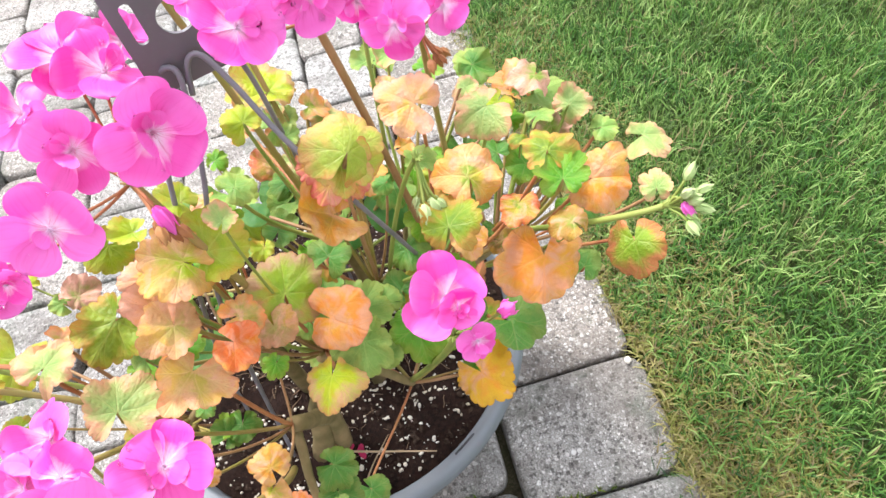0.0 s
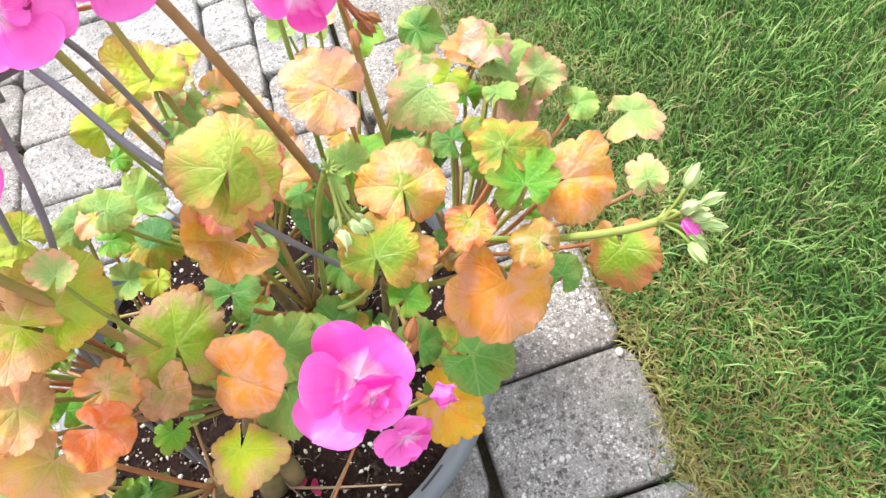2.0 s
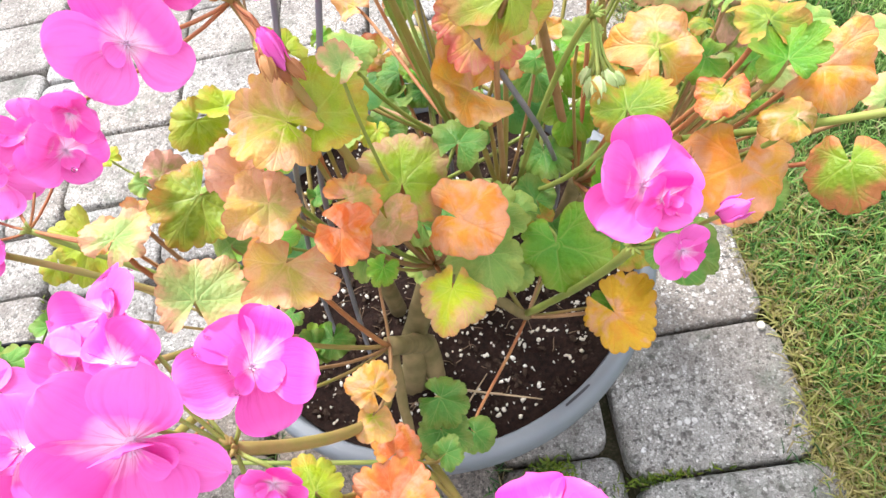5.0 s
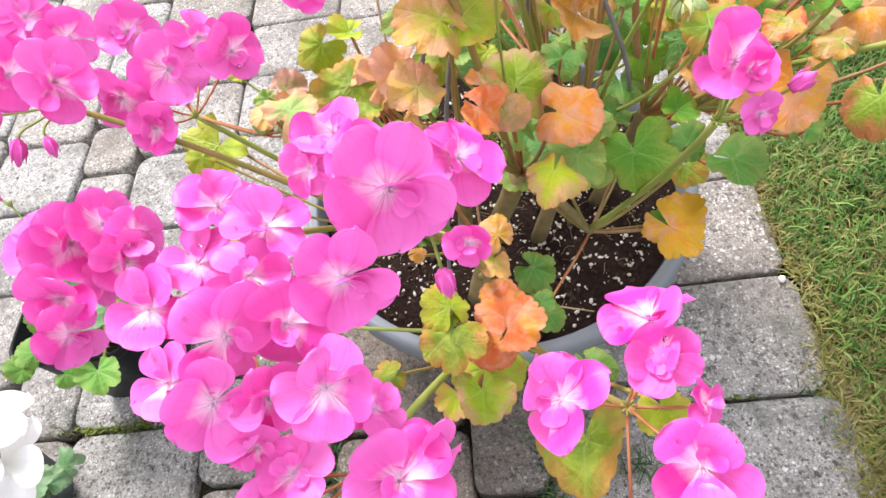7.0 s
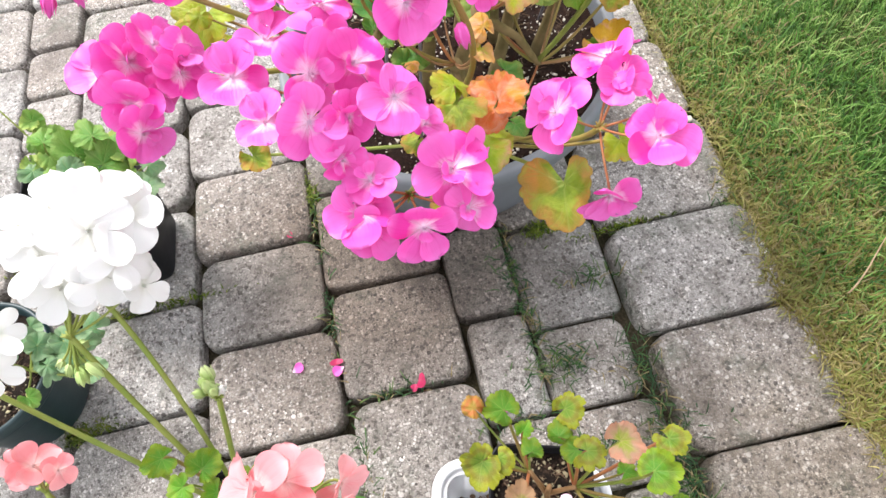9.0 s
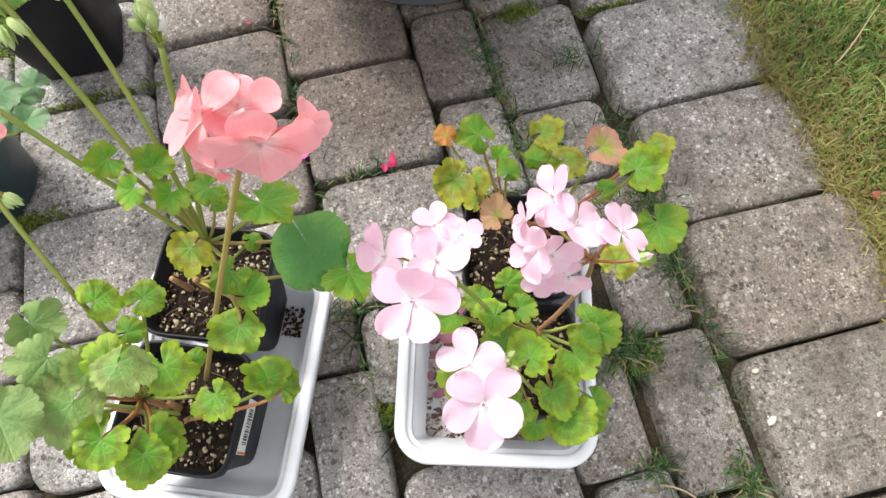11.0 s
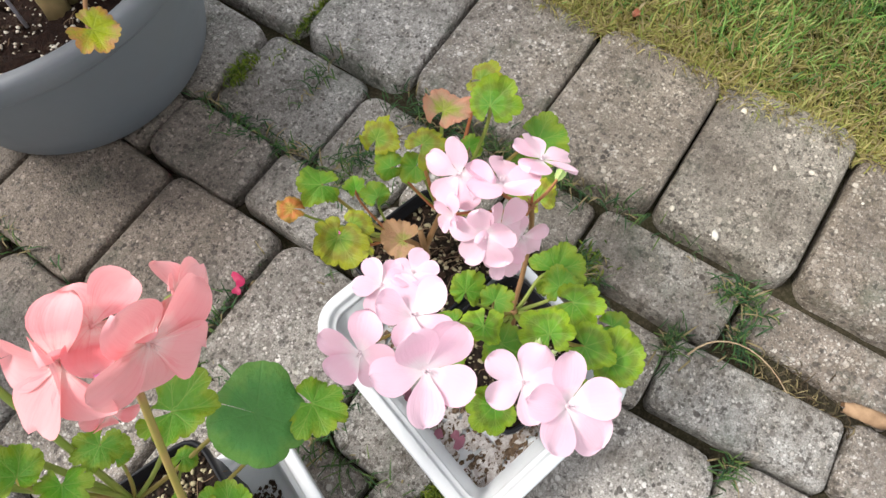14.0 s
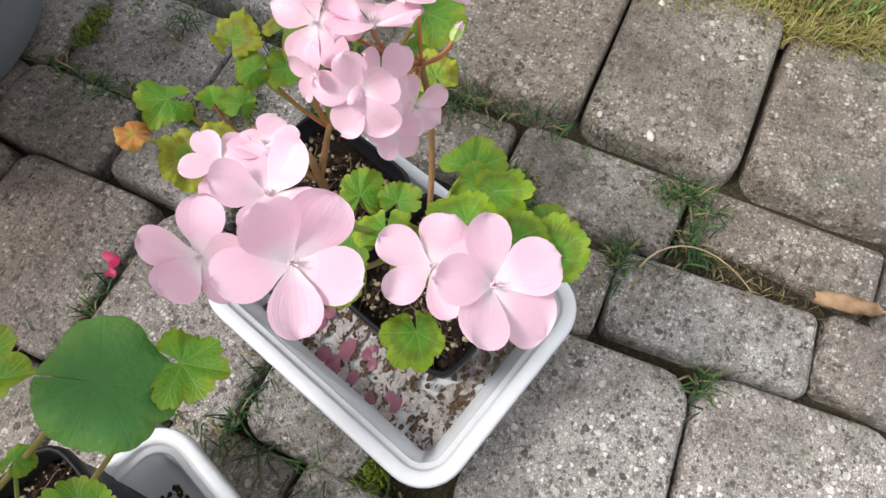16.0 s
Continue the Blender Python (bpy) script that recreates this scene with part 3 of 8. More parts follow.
    col = n.mix(0.6, col, bright, "OVERLAY")
    web = n.add("TexVoronoi", Scale=9.0, Randomness=1.0)
    n.link(shift.outputs[0], web.inputs["Vector"])
    pucker = n.ramp(web.outputs["Distance"], (0.0, (1, 1, 1)), (0.7, (0, 0, 0)))
    n.bump(n.math("ADD", n.math("ADD", n.math("MULTIPLY", fine, 0.3), n.math("MULTIPLY", pucker, 0.4)), n.math("MULTIPLY", line, -1.2)), 0.26, 0.08)
    n.thin(col, thin)
    return n.finish(col, 0.46, 0, 0.4)


LEAF = {
    "olive_pale": mat_leaf("olive_pale", (0.247, 0.341, 0.022), (0.376, 0.376, 0.069), (0.516, 0.256, 0.068)),
    "olive": mat_leaf("olive", (0.152, 0.258, 0.015), (0.228, 0.276, 0.016), (0.432, 0.196, 0.031)),
    "yellow_red": mat_leaf("yellow_red", (0.624, 0.411, 0.015), (0.593, 0.298, 0.039), (0.633, 0.137, 0.090)),
    "orange_brown": mat_leaf("orange_brown", (0.506, 0.117, 0.015), (0.569, 0.191, 0.015), (0.616, 0.427, 0.097), spread=0.6),
    "orange": mat_leaf("orange", (0.656, 0.232, 0.015), (0.680, 0.184, 0.015), (0.670, 0.246, 0.104), vein=(0.662, 0.332, 0.166), spread=0.6),
    "orange_pink": mat_leaf("orange_pink", (0.654, 0.265, 0.015), (0.670, 0.257, 0.103), (0.664, 0.287, 0.169), vein=(0.660, 0.353, 0.188), spread=0.6),
    "orange_yellow": mat_leaf("orange_yellow", (0.679, 0.230, 0.015), (0.652, 0.321, 0.015), (0.629, 0.298, 0.015), vein=(0.551, 0.103, 0.015), spread=0.6),
    "red": mat_leaf("red", (0.606, 0.122, 0.015), (0.639, 0.108, 0.015), (0.612, 0.152, 0.046), vein=(0.640, 0.333, 0.168)),
    "peach": mat_leaf("peach", (0.530, 0.412, 0.058), (0.642, 0.335, 0.123), (0.650, 0.226, 0.084), spread=0.6),
    "peach_green": mat_leaf("peach_green", (0.267, 0.362, 0.031), (0.534, 0.322, 0.074), (0.631, 0.206, 0.053), spread=0.6),
    "red_green": mat_leaf("red_green", (0.226, 0.320, 0.015), (0.434, 0.175, 0.021), (0.572, 0.100, 0.029), spread=0.7),
    "brown": mat_leaf("brown", (0.319, 0.224, 0.047), (0.408, 0.196, 0.066), (0.452, 0.193, 0.075)),
    "brown_green": mat_leaf("brown_green", (0.207, 0.277, 0.015), (0.298, 0.227, 0.015), (0.326, 0.126, 0.015), spread=0.6),
    "green_brown": mat_leaf("green_brown", (0.162, 0.280, 0.015), (0.250, 0.285, 0.025), (0.389, 0.177, 0.024), spread=0.6),
    "green_peach": mat_leaf("green_peach", (0.261, 0.403, 0.096), (0.371, 0.394, 0.135), (0.601, 0.270, 0.129)),
    "green_pink": mat_leaf("green_pink", (0.225, 0.319, 0.036), (0.400, 0.306, 0.094), (0.621, 0.267, 0.172), spread=0.7),
    "green_rededge": mat_leaf("green_rededge", (0.224, 0.365, 0.015), (0.290, 0.349, 0.042), (0.544, 0.167, 0.049), spread=0.4),
    "yellow_orange": mat_leaf("yellow_orange", (0.333, 0.380, 0.026), (0.465, 0.394, 0.052), (0.626, 0.272, 0.072), spread=0.4),
    "yellow_green": mat_leaf("yellow_green", (0.268, 0.386, 0.015), (0.376, 0.423, 0.015), (0.442, 0.394, 0.064)),
    "yellow": mat_leaf("yellow", (0.400, 0.460, 0.020), (0.500, 0.510, 0.030), (0.520, 0.450, 0.090)),
    "lime": mat_leaf("lime", (0.244, 0.409, 0.015), (0.310, 0.428, 0.015), (0.442, 0.371, 0.088), spread=0.4),
    "green_bright": mat_leaf("green_bright", (0.104, 0.328, 0.015), (0.146, 0.359, 0.015), (0.245, 0.363, 0.032)),
    "green": mat_leaf("green", (0.065, 0.218, 0.017), (0.096, 0.249, 0.025), (0.182, 0.277, 0.041)),
    "green_dark": mat_leaf("green_dark", (0.062, 0.215, 0.030), (0.075, 0.245, 0.040), (0.115, 0.270, 0.040), thin=0.18),
    "green_pale": mat_leaf("green_pale", (0.188, 0.365, 0.058), (0.251, 0.405, 0.074), (0.371, 0.418, 0.111)),
    "green_leaf": mat_leaf("green_leaf", (0.096, 0.273, 0.015), (0.118, 0.283, 0.015), (0.205, 0.300, 0.015)),
    "green_zonal": mat_leaf("green_zonal", (0.096, 0.273, 0.015), (0.148, 0.325, 0.015), (0.256, 0.374, 0.020), zone=(0.114, 0.138, 0.015), spread=0.2),
    "olive_zonal": mat_leaf("olive_zonal", (0.141, 0.279, 0.020), (0.270, 0.350, 0.030), (0.350, 0.330, 0.035), zone=(0.200, 0.120, 0.020), spread=0.3),
    "pale_zonal": mat_leaf("pale_zonal", (0.156, 0.322, 0.062), (0.221, 0.351, 0.068), (0.285, 0.379, 0.096), zone=(0.144, 0.167, 0.049), spread=0.2),
    "pale_leaf": mat_leaf("pale_leaf", (0.157, 0.299, 0.074), (0.199, 0.329, 0.081), (0.242, 0.348, 0.100), spread=0.2),
    "peach_zonal": mat_leaf("peach_zonal", (0.290, 0.330, 0.040), (0.430, 0.270, 0.110), (0.520, 0.200, 0.110), spread=0.4),
    "brown_zonal": mat_leaf("brown_zonal", (0.240, 0.270, 0.040), (0.390, 0.180, 0.085), (0.400, 0.270, 0.080), spread=0.5),
    "red_leaf": mat_leaf("red_leaf", (0.459, 0.129, 0.022), (0.525, 0.136, 0.029), (0.430, 0.241, 0.029)),
    "weed": mat_leaf("weed", (0.115, 0.303, 0.032), (0.146, 0.323, 0.040), (0.200, 0.342, 0.058)),
    "weed_grey": mat_leaf("weed_grey", (0.113, 0.267, 0.090), (0.155, 0.296, 0.119), (0.217, 0.335, 0.158)),
}


def mat_petal(name, throat, body, rim, vein, veins=0.5, thin=0.3):
    n = Nodes("petal_" + name)
    uv = n.add("SeparateXYZ")
    n.link(n.coords("UV"), uv.inputs[0])
    rnd = n.add("ObjectInfo").outputs["Random"]
    isl = n.add("NewGeometry").outputs["Random Per Island"]
    soft = n.noise(n.coords(), 2.2, 3)
    v = n.math("ADD", uv.outputs[1], n.math("MULTIPLY", n.math("SUBTRACT", soft, 0.5), 0.5))
    v = n.math("ADD", v, n.math("MULTIPLY", n.math("SUBTRACT", isl, 0.5), 0.22))
    tint = n.mix(n.math("ADD", n.math("MULTIPLY", rnd, 0.45), n.math("MULTIPLY", isl, 0.55)), body, rim)
    mask = n.ramp(v, (0.06, (0, 0, 0)), (0.38, (1, 1, 1)))
    col = n.mix(mask, throat, tint)
    col = n.mix(n.ramp(uv.outputs[1], (0.72, (0, 0, 0)), (1.0, (0.7, 0.7, 0.7))), col, rim)
    stretch = n.add("CombineXYZ")
    n.link(n.math("MULTIPLY", uv.outputs[0], 16.0), stretch.inputs[0])
    n.link(n.math("MULTIPLY", uv.outputs[1], 1.4), stretch.inputs[1])
    n.link(n.math("MULTIPLY", rnd, 9.0), stretch.inputs[2])
    streak = n.noise(stretch.outputs[0], 1.0, 3, 0.6)
    fade = n.ramp(uv.outputs[1], (0.05, (1, 1, 1)), (0.55, (0.25, 0.25, 0.25)), (0.9, (0.1, 0.1, 0.1)))
    col = n.mix(n.math("MULTIPLY", n.math("MULTIPLY", n.ramp(streak, (0.50, (0, 0, 0)), (0.66, (1, 1, 1))), fade), veins), col, vein)
    n.bump(streak, 0.10, 0.03)
    n.thin(col, thin)
    return n.finish(col, 0.42, 0, 0.4)


PETAL = {
    "pink": mat_petal("pink", (0.88, 0.66, 0.82), (0.79, 0.014, 0.35), (0.88, 0.215, 0.66), (0.62, 0.005, 0.20), 0.7, 0.28),
    "light": mat_petal("light", (0.84, 0.73, 0.77), (0.81, 0.50, 0.62), (0.84, 0.61, 0.71), (0.66, 0.26, 0.40), 0.07),
    "salmon": mat_petal("salmon", (0.88, 0.64, 0.62), (0.84, 0.190, 0.215), (0.89, 0.46, 0.48), (0.76, 0.09, 0.11), 0.5),
    "white": mat_petal("white", (0.80, 0.80, 0.74), (0.84, 0.84, 0.83), (0.85, 0.85, 0.84), (0.76, 0.70, 0.64), 0.12),
}


def mat_stalk(name, a, b, rough=0.55):
    n = Nodes("stalk_" + name)
    pos = n.add("NewGeometry").outputs["Position"]
    col = n.mix(n.ramp(n.noise(pos, 55, 4), (0.35, (0, 0, 0)), (0.65, (1, 1, 1))), a, b)
    n.bump(n.noise(pos, 700, 3), 0.25, 0.0008)
    return n.finish(col, rough, 0, 0.35)


STALK = {
    "green": mat_stalk("green", (0.20, 0.27, 0.05), (0.27, 0.30, 0.07)),
    "olive": mat_stalk("olive", (0.25, 0.23, 0.05), (0.33, 0.22, 0.08)),
    "brown": mat_stalk("brown", (0.26, 0.15, 0.06), (0.36, 0.20, 0.10)),
    "red": mat_stalk("red", (0.36, 0.12, 0.05), (0.42, 0.20, 0.08)),
    "wood": mat_stalk("wood", (0.15, 0.120, 0.045), (0.26, 0.190, 0.085), 0.75),
    "bud": mat_stalk("bud", (0.30, 0.43, 0.13), (0.47, 0.55, 0.26)),
    "bud_brown": mat_stalk("bud_brown", (0.30, 0.10, 0.04), (0.38, 0.18, 0.06)),
    "wire": mat_stalk("wire", (0.16, 0.155, 0.175), (0.22, 0.21, 0.23), 0.4),
    "dry": mat_stalk("dry", (0.30, 0.20, 0.12), (0.42, 0.32, 0.20), 0.8),
}

# ---- plant builders ----


def leaf_mesh(seed, ruffle, cup, fold, kind):
    """A round, kidney-shaped leaf with scalloped lobes, pleated along its veins; the stalk joins at the origin and +y is the tip."""
    r = random.Random(seed)
    seg, rings = 126, 9
    young = kind.endswith(("zonal", "leaf", "grey")) or kind == "weed"
    even = kind == "green_dark"
    lo = 3.13 if even else r.uniform(2.72, 3.02)
    nl = 7 if young else r.choice((5, 7, 7))
    notch = 0.04 if even else r.uniform(0.16, 0.24) if kind == "green_bright" else r.uniform(0.06, 0.15)
    teeth = 0.018 if even else r.uniform(0.035, 0.065)
    pleat = 0.012 if even else r.uniform(0.018, 0.045)
    back = 0.84 if even else r.uniform(0.62, 0.80)
    ph = [r.uniform(0, 6.28) for _ in range(7)]
    size_of = [r.uniform(0.84, 1.12) for _ in range(nl + 1)]
    side = r.uniform(-0.17, 0.17)
    if even:
        ruffle, fold = 0.03, 0.08
    verts, uvs, faces = [(0, 0, 0)], [(0.5, 0)], []
    for j in range(1, rings + 1):
        v = 1 - (1 - j / rings) ** 1.25
        for k in range(seg + 1):
            u = k / seg
            a = (u - 0.5) * 2 * lo
            q = u * nl
            n0 = min(int(q), nl - 1)
            c = q - n0 - 0.5
            R = 1.0 - (1 - back) * (abs(a) / lo) ** 1.6 + side * math.sin(a)
            R *= 1 + (size_of[n0] - 1) * v * v * (1 - (2 * c) ** 2)
            R *= 1 - notch * abs(2 * c) ** 3.5 * v ** 3
            R *= 1 - teeth * (1 - abs(math.sin(math.pi * 3 * q))) ** 1.5 * v ** 7
            x, y = R * v * math.sin(a), R * v * math.cos(a)
            z = cup * v * v + fold * abs(x) * 0.6
            z += pleat * v * (0.4 + v) * -math.cos(2 * math.pi * c)
            z += ruffle * v ** 2 * (1.1 * math.sin(a * 2 + ph[2]) + 0.9 * math.sin(a * 3 + ph[6]) + 0.6 * v * math.sin(a * 5 + ph[3]) + 0.3 * v ** 3 * math.sin(a * 11 + ph[5]))
            z += 0.12 * v * v * math.sin(a + ph[4]) - 0.35 * max(0.0, v - 0.8) * (0.7 + math.sin(a * 4 + ph[6])) * (0.3 + ruffle * 3)
            verts.append((x, y, z))
            uvs.append((u * nl / 7, v))
    for k in range(seg):
        faces.append((0, 2 + k, 1 + k))
    for j in range(rings - 1):
        for k in range(seg):
            a = 1 + j * (seg + 1) + k
            faces.append((a, a + 1, a + seg + 2, a + seg + 1))
    return mesh_of("leaf", verts, faces, LEAF[kind], True, uvs)


def world_part(name, me, parent, base, m=None, label=""):
    """Hangs a mesh, placed in the world, under a thing that stands at base."""
    ob = new(name, me)
    ob.parent = parent
    if base is not None:
        ob.matrix_parent_inverse = Matrix.Translation(-Vector(base))
    if m is not None:
        ob.matrix_basis = m
    return tagged(ob, label)


def frame_of(normal, along):
    z = Vector(normal).normalized()
    y = Vector(along)
    y = (y - z * y.dot(z)).normalized()
    return Matrix((y.cross(z), y, z)).transposed()


class Plant:
    def __init__(self, at, label, nodes, stalk, group="", stem=0.0045, category="plant"):
        self.base = Vector(at)
        self.ob = thing("geranium" if "geranium" in label else "seedling_plant", at, label, category, group)
        self.nodes = [Vector(n) for n in nodes]
        self.stalk = stalk
        self.count = 0
        self.rng = random.Random(int(at[0] * 1000) + 77)

    def stem(self, points, radius, kind="wood", taper=0.7, knobs=True):
        """A knobbly woody stem."""
        pts = [Vector(p) for p in points]
        path = []
        for a, b in zip(pts, pts[1:]):
            for k in range(5):
                p = a.lerp(b, k / 5)
                path.append(p + 0.15 * radius * noise.noise_vector(p * 60))
        path.append(pts[-1])
        v, f = tube(path, radius, 10, taper)
        if knobs:
            v = [p + (p - path[min(i // 10, len(path) - 1)]) * 0.18 * noise.noise(p * 130) for i, p in enumerate(v)]
        return world_part("stem", mesh_of("stem", v, f, STALK[kind]), self.ob, self.base)


def leaf(plant, at, along, normal, size, kind):
    """One leaf blade with its stalk down to the nearest stem."""
    plant.count += 1
    r = random.Random(plant.count * 31 + len(kind) + int(plant.base.x * 991))
    small = size < 0.014
    me = leaf_mesh(plant.count * 7 + 3, r.uniform(0.10, 0.21), r.uniform(-0.34, 0.20), r.choice((1, 1, -1)) * r.uniform(0.10, 0.62), kind)
    m = Matrix.Translation(at) @ frame_of(normal, along).to_4x4() @ Matrix.Scale(size, 4)
    blade = world_part("leaf", me, plant.ob, plant.base, m)
    p = Vector(at)
    node = min(plant.nodes, key=lambda n: (n - p).length + (0.1 if n.z > p.z - 0.015 else 0))
    n = Vector(normal)
    y = Vector(along)
    back = p - n * size * 0.9 - y * size * 0.5
    mid = node.lerp(p, 0.45) + Vector((0, 0, -0.3 * abs(p.z - node.z)))
    v, f = tube(bezier(node, mid, back, p - n * size * 0.03, 9), 0.0011 if small else 0.0016, 6, 0.8)
    colour = r.choice(plant.stalk)
    world_part("leaf_stalk", mesh_of("leaf_stalk", v, f, STALK[colour]), plant.ob, plant.base)
    return blade


def petal(verts, faces, uvs, turn, length, width, rise, curl, seed, lift=0.0, cupped=0.25, roll=0.0):
    """Adds one rounded petal that grows from the origin towards the angle turn."""
    r = random.Random(seed)
    nu, nv = 7, 9
    ph = [r.uniform(0, 6.28) for _ in range(4)]
    first = len(verts)
    skew = r.uniform(-0.12, 0.12)
    steps = [1 - (1 - j / nv) ** 1.6 for j in range(nv + 1)]
    x0, h = 0.03, lift
    for j, v in enumerate(steps):
        if j:
            a = rise + curl * v
            d = (v - steps[j - 1]) * length
            x0 += d * math.cos(a)
            h += d * math.sin(a)
        if v < 0.6:
            w = width * (0.13 + 0.87 * math.sin(v / 0.6 * math.pi / 2) ** 1.5)
        else:
            w = width * math.sqrt(max(0.0, 1 - ((v - 0.6) / 0.4) ** 2.4)) + 0.012 * width
        for i in range(nu):
            u = i / (nu - 1) * 2 - 1
            y = w * u + skew * length * v * v
            z = h + cupped * w * (u * u - 0.3) * (0.9 - 0.5 * v) + 0.06 * length * v * v * math.sin(2.4 * u + ph[0]) + roll * w * u
            z += 0.035 * length * v ** 2 * math.sin(4 * u + ph[1]) + 0.015 * length * v ** 3 * math.sin(9 * u + ph[2])
            c, s = math.cos(turn), math.sin(turn)
            verts.append((x0 * c - y * s, x0 * s + y * c, z))
            uvs.append((i / (nu - 1), v))
    for j in range(nv):
        for i in range(nu - 1):
            a = first + j * nu + i
            faces.append((a, a + 1, a + nu + 1, a + nu))


def floret_mesh(kind, variant):
    r = random.Random(variant * 13 + len(kind))
    verts, faces, uvs = [], [], []
    if kind == "pink":
        open_up = r.uniform(0, 14)
        for k, a in enumerate((0, 68, 142, 214, 288)):
            petal(verts, faces, uvs, radians(a + r.uniform(-12, 12)), r.uniform(0.88, 1.10), r.uniform(0.40, 0.54), radians(open_up + r.uniform(6, 40)), radians(r.uniform(-70, -8)), r.random() * 1e6, 0.02 * (k % 2), r.uniform(0.15, 0.65), r.uniform(-0.35, 0.35))
        for a in (30, 110, 190, 255, 330)[: r.choice((1, 2, 3))]:
            petal(verts, faces, uvs, radians(a + r.uniform(-30, 30)), r.uniform(0.38, 0.62), r.uniform(0.16, 0.28), radians(r.uniform(36, 70)), radians(r.uniform(-80, 10)), r.random() * 1e6, 0.05, 0.6, r.uniform(-0.5, 0.5))
    elif kind == "salmon":
        for k, a in enumerate((50, 118, 190, 264, 336)):
            petal(verts, faces, uvs, radians(a + r.uniform(-14, 14)), r.uniform(1.0, 1.25), r.uniform(0.44, 0.58), radians(r.uniform(0, 66)), radians(r.uniform(-80, -10)), r.random() * 1e6, 0.03 * (k % 2), r.uniform(0.2, 0.7), r.uniform(-0.4, 0.4))
    else:
        for k, a in enumerate((56, 124, 198, 270, 342)):
            upper = k < 2
            petal(verts, faces, uvs, radians(a + r.uniform(-7, 7)), r.uniform(0.94, 1.08), r.uniform(0.33, 0.40) if upper else r.uniform(0.38, 0.47), radians(r.uniform(4, 38) + (10 if upper else 0)), radians(r.uniform(-55, -4)), r.random() * 1e6,
                  0.03 * (k % 2), r.uniform(0.05, 0.35), r.uniform(-0.18, 0.18))
    # the pale heart, then the stamens
    v, f = tube(((0, 0, -0.05), (0, 0, 0.03), (0, 0, 0.06)), 0.075, 7, 0.5)
    faces += [tuple(i + len(verts) for i in q) for q in f]
    verts += [tuple(p) for p in v]
    uvs += [(0.5, 0.02)] * len(v)
    for k in range(6):
        a = k * 1.05 + r.uniform(-0.3, 0.3)
        tip = (0.07 * math.cos(a), 0.07 * math.sin(a), r.uniform(0.16, 0.24))
        v, f = tube(((0.01 * math.cos(a), 0.01 * math.sin(a), 0.0), (0.04 * math.cos(a), 0.04 * math.sin(a), 0.12), tip), 0.013, 4)
        faces += [tuple(i + len(verts) for i in q) for q in f]
        verts += [tuple(p) for p in v]
        uvs += [(0.5, 0.02)] * len(v)
    return mesh_of("floret", verts, faces, PETAL[kind], True, uvs)


FLORETS = {k: [floret_mesh(k, i) for i in range(9)] for k in PETAL}


class Umbel:
    """A flower head: its stalk and knot are one part, the florets and their fine stalks are pieces of it."""

    def __init__(self, plant, knot, foot, kind, bend=(0, 0, 0), radius=0.0022, stalk="olive", fine="red"):
        self.plant, self.knot, self.kind, self.fine = plant, Vector(knot), kind, fine
        knot, foot, bend = Vector(knot), Vector(foot), Vector(bend)
        mid1, mid2 = foot.lerp(knot, 0.35) + bend, foot.lerp(knot, 0.75) + bend
        v, f = tube(bezier(foot, mid1, mid2, knot, 14), radius, 8, 0.85)
        # the swollen knot with its small bracts
        for k in range(9):
            a = k * 0.7
            up = (knot - mid2).normalized()
            sideways = up.orthogonal().normalized()
            d = (Matrix.Rotation(a, 3, up) @ sideways) * 0.8 + up * 0.7
            v2, f2 = tube((knot - up * 0.002, knot + d * 0.0022, knot + d * 0.0050), 0.0016, 5, 0.25)
            f += [tuple(i + len(v) for i in q) for q in f2]
            v += v2
        self.ob = world_part("flower_stalk", mesh_of("flower_stalk", v, f, STALK[stalk]), plant.ob, plant.base)
        self.count = 0

    def pedicel(self, end, back):
        mid = self.knot.lerp(end, 0.5) + (self.knot - end).length * 0.12 * Vector((0, 0, -1))
        v, f = tube(bezier(self.knot, mid, end - back * 0.010, end, 7), 0.0008, 5, 1.1)
        world_part("pedicel", mesh_of("pedicel", v, f, STALK[self.fine]), self.ob, None)


def mat_water():
    n = Nodes("water")
    n.p.inputs["Transmission Weight"].default_value = 1.0
    n.p.inputs["IOR"].default_value = 1.33
    return n.finish((1.0, 1.0, 1.0), 0.02, 0, 0.5)


WATER = mat_water()


def drop_mesh():
    prof = ((1.0, 0.0), (0.95, 0.28), (0.75, 0.52), (0.42, 0.68), (0.0, 0.74))
    verts = [(q * math.cos(k * math.pi / 5), q * math.sin(k * math.pi / 5), z) for q, z in prof for k in range(10)]
    faces = [(j * 10 + k, j * 10 + (k + 1) % 10, j * 10 + 10 + (k + 1) % 10, j * 10 + 10 + k) for j in range(4) for k in range(10)]
    return mesh_of("water_drop", verts, faces + [tuple(range(10))[::-1]], WATER)


DROP = drop_mesh()


def drops(u, me, m, count, r):
    """Rain drops that sit on a floret's petals."""
    wide = [v for v in me.vertices if 0.35 < math.hypot(v.co.x, v.co.y) < 0.95]
    for v in r.sample(wide, count):
        z = (m.to_3x3() @ v.normal).normalized()
        if z.z < 0:
            z = -z
        s = r.choice((0.0007, 0.0009, 0.0011, 0.0016))
        world_part("water_drop", DROP, u.ob, None, Matrix.Translation(m @ v.co - z * s * 0.15) @ frame_of(z, z.orthogonal()).to_4x4() @ Matrix.Scale(s, 4))


